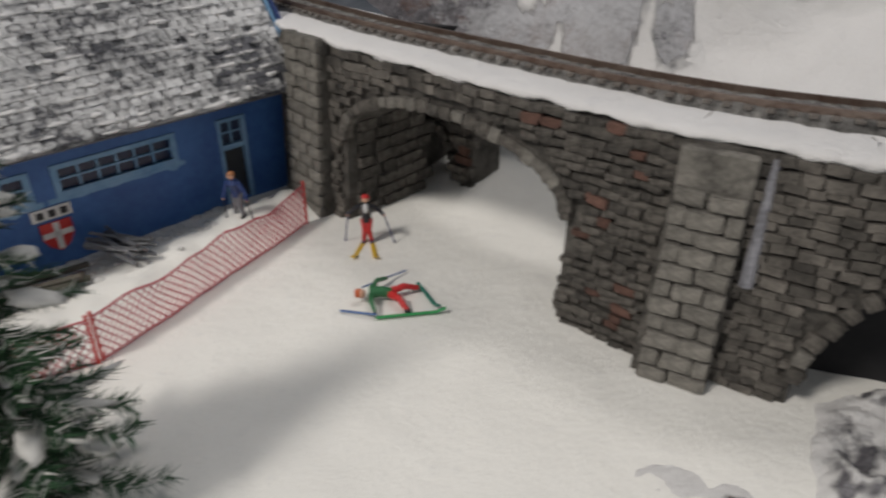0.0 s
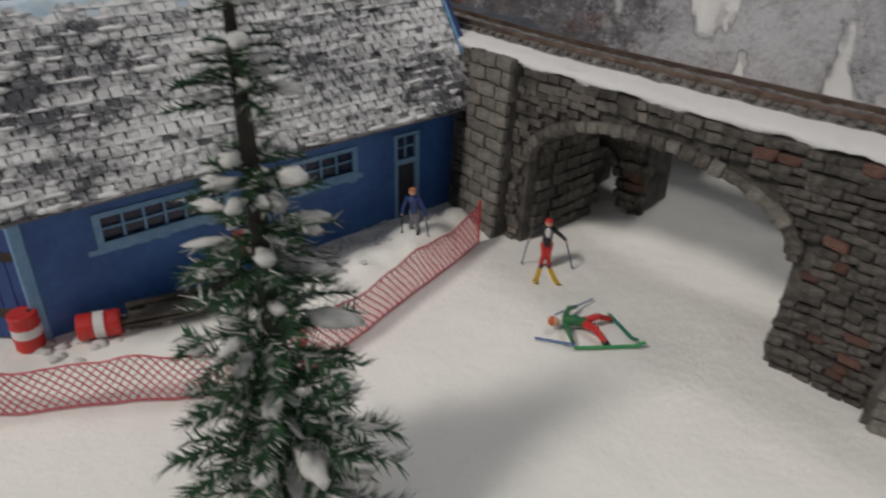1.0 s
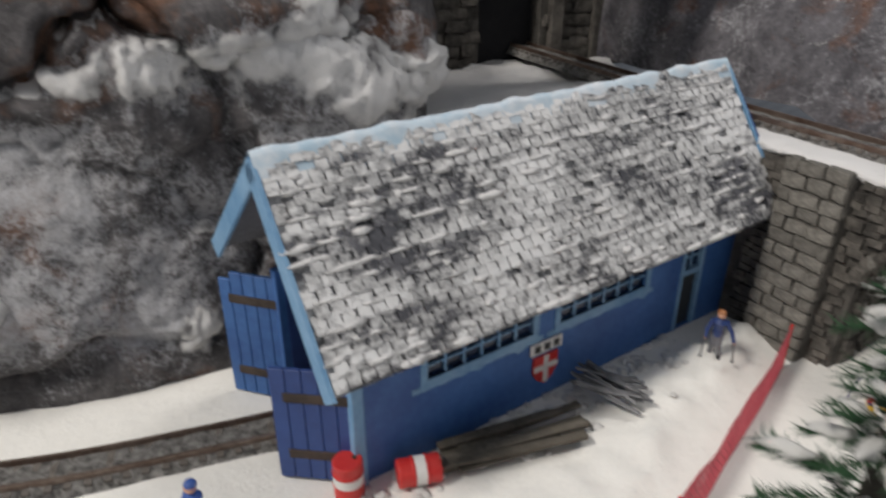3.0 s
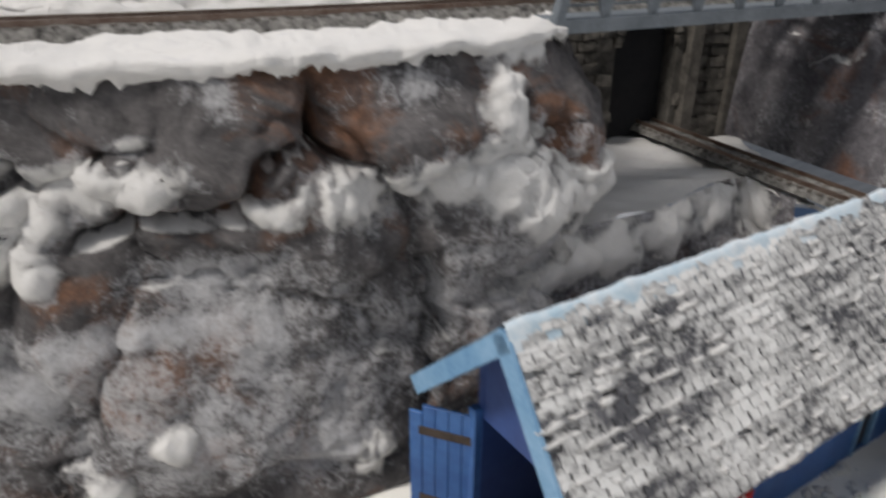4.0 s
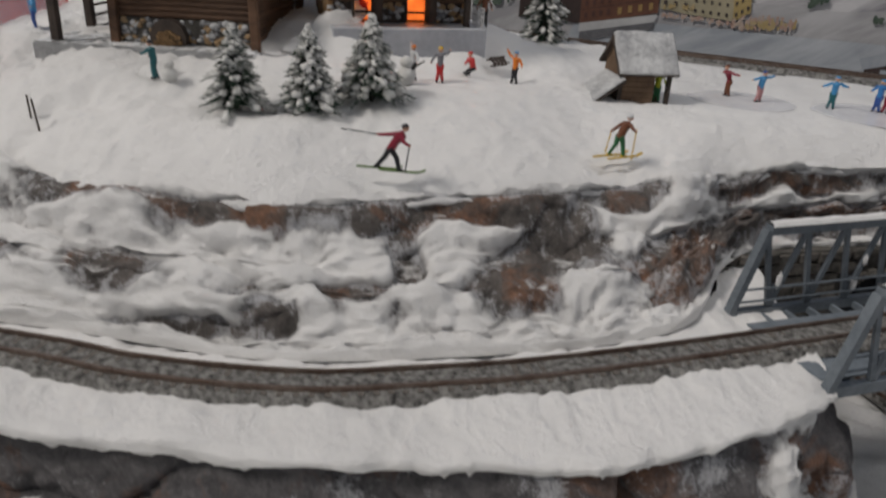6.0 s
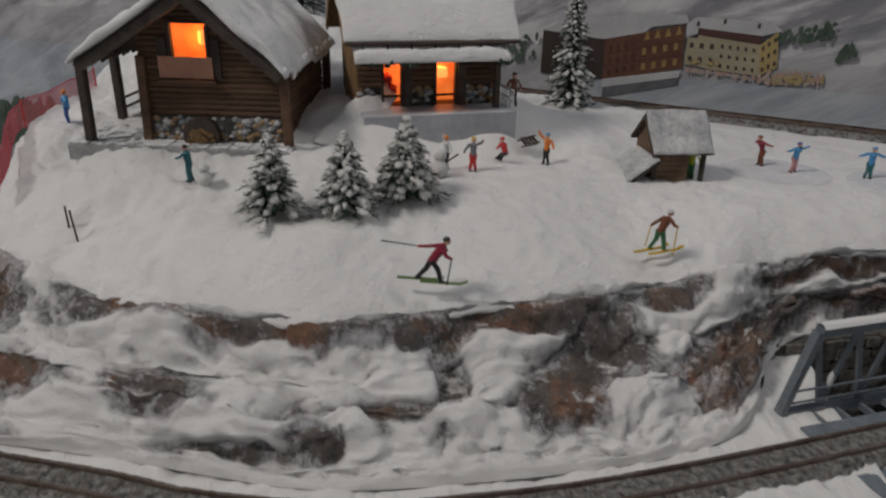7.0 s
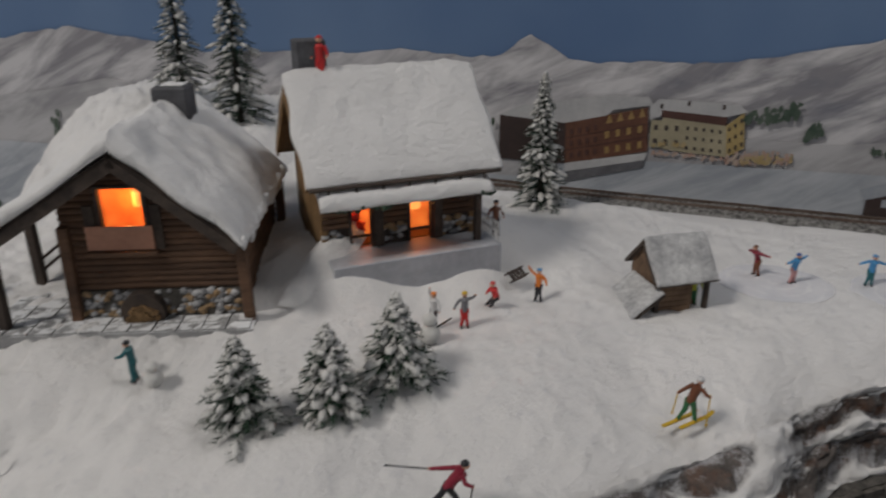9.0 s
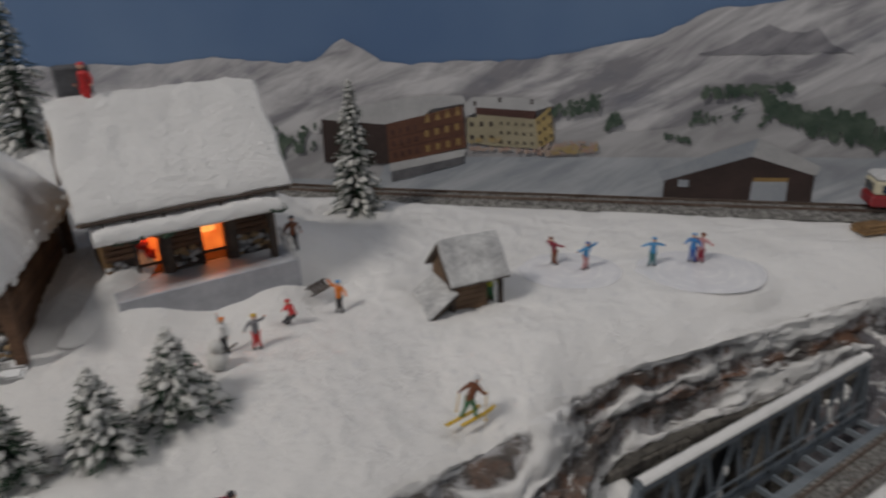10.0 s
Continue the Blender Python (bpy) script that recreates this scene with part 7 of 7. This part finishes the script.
for y in (-0.22, 0.22):
    bm = bmesh.new()
    tube(bm, [(-0.6, y, 0), (0.4, y, 0), (0.6, y, 0.18)], 0.05, 6)
    part("runner", bm, BEAM, sg)
for k in range(4):
    bm = bmesh.new()
    box(bm, -0.5 + 0.26 * k, -0.26, 0.12, -0.32 + 0.26 * k, 0.26, 0.17)
    part("slat", bm, BEAM, sg)
sm = thing("snowman", place(-46.7, 27.85, 20.05), "small white snowman beside a figurine", "snowman")
for nm, z, q in (("body_ball", 0.3, 0.36), ("head_ball", 0.75, 0.24)):
    bm = bmesh.new()
    blob(bm, (0, 0, z), q, z, 0.1, 2)
    part(nm, bm, FLOCK, sm)
s2 = thing("snowman", place(-38.0, 33.3, ground_z(-38.0, 33.3)), "white snowman beside the small firs", "snowman")
for nm, z, q in (("body_ball", 0.4, 0.45), ("head_ball", 1.0, 0.3)):
    bm = bmesh.new()
    blob(bm, (0, 0, z), q, z, 0.1, 2)
    part(nm, bm, FLOCK, s2)
bm = bmesh.new()
tube(bm, [(0.25, 0, 0.7), (0.85, 0.1, 1.15)], 0.04, 5)
part("twig_arm", bm, BARK, s2)
for x, y in ((-51.0, 24.3), (-50.3, 24.0)):
    p = thing("marker_post", place(x, y, 18.35, 0, 0, RNG.uniform(-8, 8)), "thin dark post stuck in the snow at the edge", "post", "marker posts")
    bm = bmesh.new()
    tube(bm, [(0, 0, -0.5), (0, 0, 1.25)], 0.045, 6)
    part("stake", bm, BEAM, p)
net_fence([(-55.2, 24.6), (-57.0, 26.4), (-59.0, 28.8), (-60.2, 31.0), (-61.2, 33.5), (-62, 37)], 1.3, "red plastic safety net along the plateau's edge", lambda x, y: plateau_z(x, y) - 0.3)

# ice rinks: rings scratched by the skaters
ICE_M, nt, b = nodes_of("scratched_ice", 0.22)
vec = coords(nt)
ln = nt.nodes.new("ShaderNodeVectorMath")
ln.operation = "LENGTH"
nt.links.new(vec, ln.inputs[0])
wob = maths(nt, "ADD", ln.outputs["Value"], maths(nt, "MULTIPLY", noise_node(nt, vec, 0.5, 3), 1.2))
ring = maths(nt, "SINE", maths(nt, "MULTIPLY", wob, 9.0))
msk = maths(nt, "MULTIPLY", ramp(nt, ring, [(0.55, 0.0), (0.95, 0.6)]), ramp(nt, noise_node(nt, vec, 0.9, 4), [(0.4, 0.0), (0.6, 1.0)]))
col = mix(nt, msk, ramp(nt, noise_node(nt, vec, 0.7, 5), [(0.35, (0.68, 0.68, 0.71)), (0.65, (0.78, 0.775, 0.79))]), (0.88, 0.875, 0.87))
nt.links.new(col, b.inputs["Base Color"])
for k, (a, c, q) in enumerate(ICE):
    bm = bmesh.new()
    ring_ = []
    ctr = bm.verts.new((0, 0, 0))
    for i in range(72):
        t = 2 * math.pi * i / 72
        w = q * 0.93 * (1 + 0.05 * nz(math.cos(t) * 1.5 + k * 5, math.sin(t) * 1.5))
        ring_.append(bm.verts.new((w * math.cos(t), w * math.sin(t) / 1.25, 0)))
    for i in range(72):
        bm.faces.new((ctr, ring_[i], ring_[(i + 1) % 72]))
    ob = part("ice_rink", bm, ICE_M)
    ob.location = (a * CM, c * CM, (18.8 + 0.02) * CM)
    tagged(ob, "oval of scratched grey ice in the snow", "ice rink", kind="structure")

# ---- painted town on the backdrop, in flat relief, and the railcar ----
# ---- the town painted on the backdrop wall ----
def painted(name, pts, y, mat, parent=None, label=""):
    """One flat patch of paint on the wall, its outline given as (x, z) from the thing's foot."""
    bm = bmesh.new()
    bm.faces.new([bm.verts.new((x, y, z)) for x, z in pts])
    return part(name, bm, mat, parent, label)


def lerp4(q, u, v):
    """A place on the patch q (bottom left, bottom right, top right, top left)."""
    (ax, az), (bx, bz), (cx, cz), (dx, dz) = q
    return ((1 - v) * ((1 - u) * ax + u * bx) + v * ((1 - u) * dx + u * cx), (1 - v) * ((1 - u) * az + u * bz) + v * ((1 - u) * dz + u * cz))


def window_rows(q, cols, rows, parent, mat, w=0.4, h=0.45):
    for j in range(rows):
        for i in range(cols):
            u, v = (i + 0.5) / cols, (j + 0.5) / rows
            du, dv = w / cols / 2, h / rows / 2
            painted("window", [lerp4(q, u + a * du, v + c * dv) for a, c in ((-1, -1), (1, -1), (1, 1), (-1, 1))], -0.06, mat, parent)


def mural_house(name, x, z, label):
    return thing(name, place(x, 61.46, z), label, "painted house", "painted town")


OCHRE = plain("painted_ochre", (0.27, 0.24, 0.16), (0.36, 0.32, 0.22), 1, 0.8, relief=0.1)
YELLOW = plain("painted_yellow", (0.28, 0.21, 0.08), (0.4, 0.3, 0.13), 1, 0.8, relief=0.1)
MAROON = plain("painted_brown", (0.05, 0.022, 0.018), (0.09, 0.04, 0.032), 1, 0.8, relief=0.1)
RUST = plain("painted_rust", (0.085, 0.035, 0.022), (0.14, 0.06, 0.035), 1.5, 0.8, relief=0.1)
DARKBROWN = plain("painted_dark_brown", (0.025, 0.016, 0.014), (0.05, 0.03, 0.027), 1, 0.8, relief=0.1)
WHITEPAINT = plain("painted_roof_snow", (0.36, 0.36, 0.37), (0.48, 0.48, 0.48), 1, 0.8, relief=0.1)
BLUEPAINT = plain("painted_blue_snow", (0.25, 0.28, 0.32), (0.36, 0.38, 0.41), 0.8, 0.8, relief=0.1)
GREYPAINT = plain("painted_grey", (0.06, 0.06, 0.07), (0.16, 0.16, 0.17), 2, 0.8, relief=0.1)
AMBER, INK = paint((0.3, 0.19, 0.07)), paint((0.06, 0.045, 0.04))

ht = mural_house("painted_hotel", -35.6, 20.2, "brown perspective hotel with white roof painted on the backdrop")
painted("side_wall", [(-5.0, 0.1), (0, 0), (0, 3.1), (-5.0, 3.5)], 0, DARKBROWN, ht)
front = [(0.0, 0.0), (5.85, 1.3), (5.6, 4.45), (-0.1, 3.1)]
painted("wall", front, -0.004, RUST, ht)
for k in (0.33, 0.62):
    painted("storey_band", [lerp4(front, 0, k), lerp4(front, 1, k), lerp4(front, 1, k + 0.02), lerp4(front, 0, k + 0.02)], -0.03, MAROON, ht)
window_rows([lerp4(front, 0.45, 0.0), lerp4(front, 0.97, 0.0), lerp4(front, 0.97, 0.72), lerp4(front, 0.45, 0.72)], 4, 2, ht, AMBER)
window_rows([lerp4(front, 0.03, 0.05), lerp4(front, 0.42, 0.05), lerp4(front, 0.42, 0.9), lerp4(front, 0.03, 0.9)], 4, 3, ht, MAROON)
for k in range(4):
    p, q, t = lerp4(front, 0.5 + 0.13 * k, 0.8), lerp4(front, 0.58 + 0.13 * k, 0.8), lerp4(front, 0.54 + 0.13 * k, 1.03)
    painted("dormer", [p, q, t], -0.04, AMBER, ht, "small yellow dormer gable")
painted("roof", [(-5.1, 3.45), (-0.2, 3.05), (2.8, 3.75), (3.3, 4.2), (5.9, 4.6), (5.6, 5.15), (2.0, 5.1), (-0.7, 4.65), (-3.3, 4.25)], -0.02, WHITEPAINT, ht, "white snowy roof")
painted("porch_roof", [(0.0, -0.6), (5.7, 0.65), (5.8, 1.2), (0.0, 0.05)], -0.02, WHITEPAINT, ht, "white porch roof")
painted("porch", [(0.1, -1.4), (5.7, 0.1), (5.7, 0.65), (0.1, -0.6)], -0.015, GREYPAINT, ht, "grey shaded porch")

hn = mural_house("painted_inn", -29.7, 21.5, "cream hotel with dark windows painted on the backdrop")
wing = [(0.0, 0.35), (2.2, 0.2), (2.1, 2.3), (0.0, 2.25)]
painted("wing_wall", wing, 0, OCHRE, hn)
front = [(2.0, 0.1), (5.3, -0.1), (5.0, 2.1), (0.7, 2.5)]
painted("wall", [(2.0, 0.1), (5.3, -0.1), (5.0, 2.15), (0.75, 2.5), (0.75, 0.3)], -0.005, OCHRE, hn)
end = [(5.3, -0.1), (6.4, 0.6), (6.05, 3.05), (5.0, 2.1)]
painted("end_wall", end, -0.006, YELLOW, hn, "yellow end wall")
window_rows(wing, 3, 2, hn, INK, 0.35, 0.35)
window_rows([(2.3, 0.1), (5.1, -0.05), (4.9, 2.0), (2.2, 2.2)], 5, 3, hn, INK, 0.3, 0.35)
window_rows(end, 3, 3, hn, INK, 0.4, 0.35)
painted("eave", [(0.65, 2.5), (5.0, 2.1), (5.0, 2.7), (0.65, 3.0)], -0.02, MAROON, hn, "red-brown eave band")
painted("roof", [(-0.1, 2.3), (0.65, 2.6), (0.7, 2.98), (4.9, 2.68), (6.3, 3.1), (5.75, 3.5), (3.5, 3.7), (0.4, 3.75), (-0.2, 3.2)], -0.015, WHITEPAINT, hn, "white snowy roof")
for x, z in ((0.5, 3.1), (2.3, 3.35), (4.6, 3.2)):
    painted("chimney", [(x, z), (x + 0.2, z), (x + 0.2, z + 0.35), (x, z + 0.35)], -0.03, INK, hn)

sh = mural_house("painted_shed", -15.1, 17.5, "dark brown gabled shed with white roof painted on the backdrop")
painted("wall", [(0, -1), (10.7, -1), (10.6, 1.9), (6.0, 3.35), (0, 1.5)], -0.03, DARKBROWN, sh)
painted("roof_slope", [(-0.5, 2.2), (-0.1, 1.45), (6.0, 3.35), (6.3, 4.7)], -0.02, BLUEPAINT, sh, "bluish shaded roof slope")
painted("roof", [(6.0, 3.35), (10.7, 1.9), (10.9, 2.6), (6.3, 4.7)], -0.025, WHITEPAINT, sh, "white snowy roof slope")
painted("door", [(6.25, -1), (8.9, -1), (8.8, 1.45), (6.3, 1.45)], -0.04, BLUEPAINT, sh, "pale grey double door")
painted("lintel", [(6.3, 1.45), (8.8, 1.45), (8.85, 1.75), (6.4, 1.75)], -0.045, AMBER, sh)
painted("window", [(1.0, 1.05), (1.75, 1.0), (1.75, 1.55), (1.0, 1.6)], -0.04, BLUEPAINT, sh)

r = random.Random(77)


def daubs(name, mat, label, category, spots, y=61.42):
    """Brush daubs of trees: ragged upright strokes; spots are (x0, x1, z at x0, z at x1, spread, size, count)."""
    bm = bmesh.new()
    for x0, x1, z0, z1, sp, size, count in spots:
        for k in range(count):
            u = r.random()
            x, z = x0 + (x1 - x0) * u, z0 + (z1 - z0) * u + r.uniform(-sp, sp)
            w, h = size * r.uniform(0.35, 0.8), size * r.uniform(0.6, 1.3)
            n = r.randint(5, 7)
            yy = y - 0.0002 * k
            bm.faces.new([bm.verts.new((x + w * math.cos(6.283 * i / n) * r.uniform(0.6, 1.1), yy, z + h * math.sin(6.283 * i / n) * r.uniform(0.6, 1.1))) for i in range(n)])
    return tagged(part(name, bm, mat), label, category, kind="stuff")


GREEN = plain("painted_green", (0.02, 0.045, 0.03), (0.1, 0.13, 0.1), 1.5, 0.85)
daubs("painted_trees", GREEN, "dark green trees painted on the backdrop", "painted trees",
      [(-23.6, -20.2, 24.0, 24.9, 0.45, 0.3, 60), (-19.6, -18.6, 23.3, 24.0, 0.6, 0.33, 22), (-15.4, -13.6, 22.4, 22.0, 0.12, 0.25, 26), (-13.9, -11.6, 23.5, 24.0, 0.45, 0.25, 20),
       (-11.0, -10.2, 24.0, 24.0, 0.4, 0.22, 8), (-8.9, -8.2, 23.4, 23.8, 0.5, 0.25, 10), (-13.2, -7.0, 25.4, 25.8, 0.25, 0.35, 70), (-8.8, -5.0, 24.8, 23.0, 0.5, 0.5, 90),
       (-5.0, 6.0, 23.4, 21.0, 0.9, 0.6, 160), (-48, -41, 21.2, 22.4, 1.0, 0.4, 60), (-116, -90, 8.5, 10.5, 2.2, 1.0, 260), (-81.4, -80.6, 20.4, 21.6, 0.9, 0.35, 14), (-77.5, -76.6, 21.6, 22.4, 0.8, 0.35, 12)])
daubs("painted_flowers", plain("painted_pink", (0.36, 0.2, 0.16), (0.42, 0.36, 0.3), 5, 0.85), "pink and yellow bushes painted on the backdrop", "painted bushes",
      [(-29.5, -24.4, 21.5, 21.2, 0.12, 0.18, 40), (-24.4, -20.2, 21.3, 21.6, 0.4, 0.25, 60)], 61.4)
daubs("painted_shrubs", plain("painted_gold", (0.34, 0.25, 0.1), (0.4, 0.32, 0.2), 5, 0.85), "yellow shrubs painted on the backdrop", "painted bushes",
      [(-23.6, -20.2, 21.3, 21.5, 0.25, 0.25, 26), (-29.6, -27.3, 22.0, 22.1, 0.1, 0.2, 12)], 61.38)
car = thing("railcar", place(-4.4, 54.15, 19.6, -5), "cream and dark red railcar with a silver roof", "railcar")
CREAM = plain("cream_paint", (0.55, 0.5, 0.36), (0.65, 0.6, 0.45), 1, 0.4, relief=0.05)
CARRED = plain("carmine_paint", (0.2, 0.015, 0.02), (0.28, 0.025, 0.03), 1, 0.4, relief=0.05)
bm = bmesh.new()
box(bm, 0, -0.95, 0.3, 10.5, 0.95, 1.1, 0.15)
part("lower_body", bm, CARRED, car, "dark red lower body")
bm = bmesh.new()
box(bm, 0.12, -0.92, 1.1, 10.38, 0.92, 1.95, 0.12)
part("upper_body", bm, CREAM, car, "cream upper body")
bm = bmesh.new()
box(bm, 0.1, -0.95, 1.9, 10.4, 0.95, 2.35, 0.2)
part("car_roof", bm, PEBBLE[0], car, "silver-grey roof")
for k in range(9):
    bm = bmesh.new()
    box(bm, 0.5 + 1.08 * k, -0.95, 1.25, 1.15 + 1.08 * k, -0.9, 1.75)
    part("window", bm, GLASS_DARK, car)
for y in (-0.5, 0.15):
    bm = bmesh.new()
    box(bm, 0.06, y, 1.25, 0.14, y + 0.4, 1.75)
    part("windscreen", bm, GLASS_DARK, car)
for x in (1.5, 3.0, 7.5, 9.0):
    for y in (-0.5, 0.5):
        bm = bmesh.new()
        tube(bm, [(x, y - 0.06, 0.22), (x, y + 0.06, 0.22)], 0.3, 14)
        part("wheel", bm, BEAM, car)
wp = thing("wood_pile", place(-5.0, 51.6, 19.0, 20), "small heap of cut logs on the snow", "timber")
for k in range(12):
    bm = bmesh.new()
    tube(bm, [(-0.9, -0.5 + 0.25 * (k % 5), 0.12 + 0.22 * (k // 5)), (0.9, -0.5 + 0.25 * (k % 5) + r.uniform(-0.1, 0.1), 0.12 + 0.22 * (k // 5))], 0.12, 7)
    part("log", bm, PLANK, wp)
# trodden clods of snow along the foot of the shed
rc = random.Random(41)
bm = bmesh.new()
ca, sa = math.cos(math.radians(45.8)), math.sin(math.radians(45.8))
for k in range(130):
    u, w = rc.uniform(0.8, 13.5), 1.35 - abs(rc.gauss(0, 0.75))
    x, y = -16.87 + u * ca - w * sa, 13.72 + u * sa + w * ca
    blob(bm, (x, y, lower_height(x, y) + 0.02), rc.uniform(0.06, 0.2), k, 0.5, 1, squash=(1.2, 1.2, 0.55))
tagged(part("snow_clods", bm, FLOCK, smooth=True), "loose clods of shovelled snow beside the shed", "snow", kind="stuff")

# ---- masonry, stone by stone ----
VIA.masonry(viaduct, 2.0, 30.0, (0.2, 0.33), proud=0.06, skip=((3.0, 5.15), (17.9, 19.65)), near=(12.5, 19.5), width=(0.28, 0.68), red=0.07, seed=11)
TP.masonry(portal, 0.5, 26.0, (0.5, 0.62), near=(5.5, 16.0), red=0.02, width=(0.8, 1.3), seed=12)
BA.masonry(back_arch, 0.0, 4.66, (0.3, 0.45), near=(0, 9), red=0.03, width=(0.35, 0.8), seed=13)

# coursed stones on the inner side of the great arch
rj = random.Random(8)
for row in range(8):
    z = 0.25 + 0.47 * row
    o = -0.35 - rj.uniform(0, 0.3)
    while o > -3.3:
        w = rj.uniform(0.5, 0.95)
        sj = 10.5 - 4.62 * math.sqrt(max(0.0, 1 - max(0.0, (z - 3.2) / 1.95) ** 2))
        p, ang = VIA.at(sj, z, o - w / 2)
        lay(rj.choice(STONES), place(p.x, p.y, p.z, ang + 90 + rj.uniform(-3, 3)), (w * 0.96, 0.3, 0.45 * rj.uniform(0.8, 1.0)), viaduct)
        o -= w
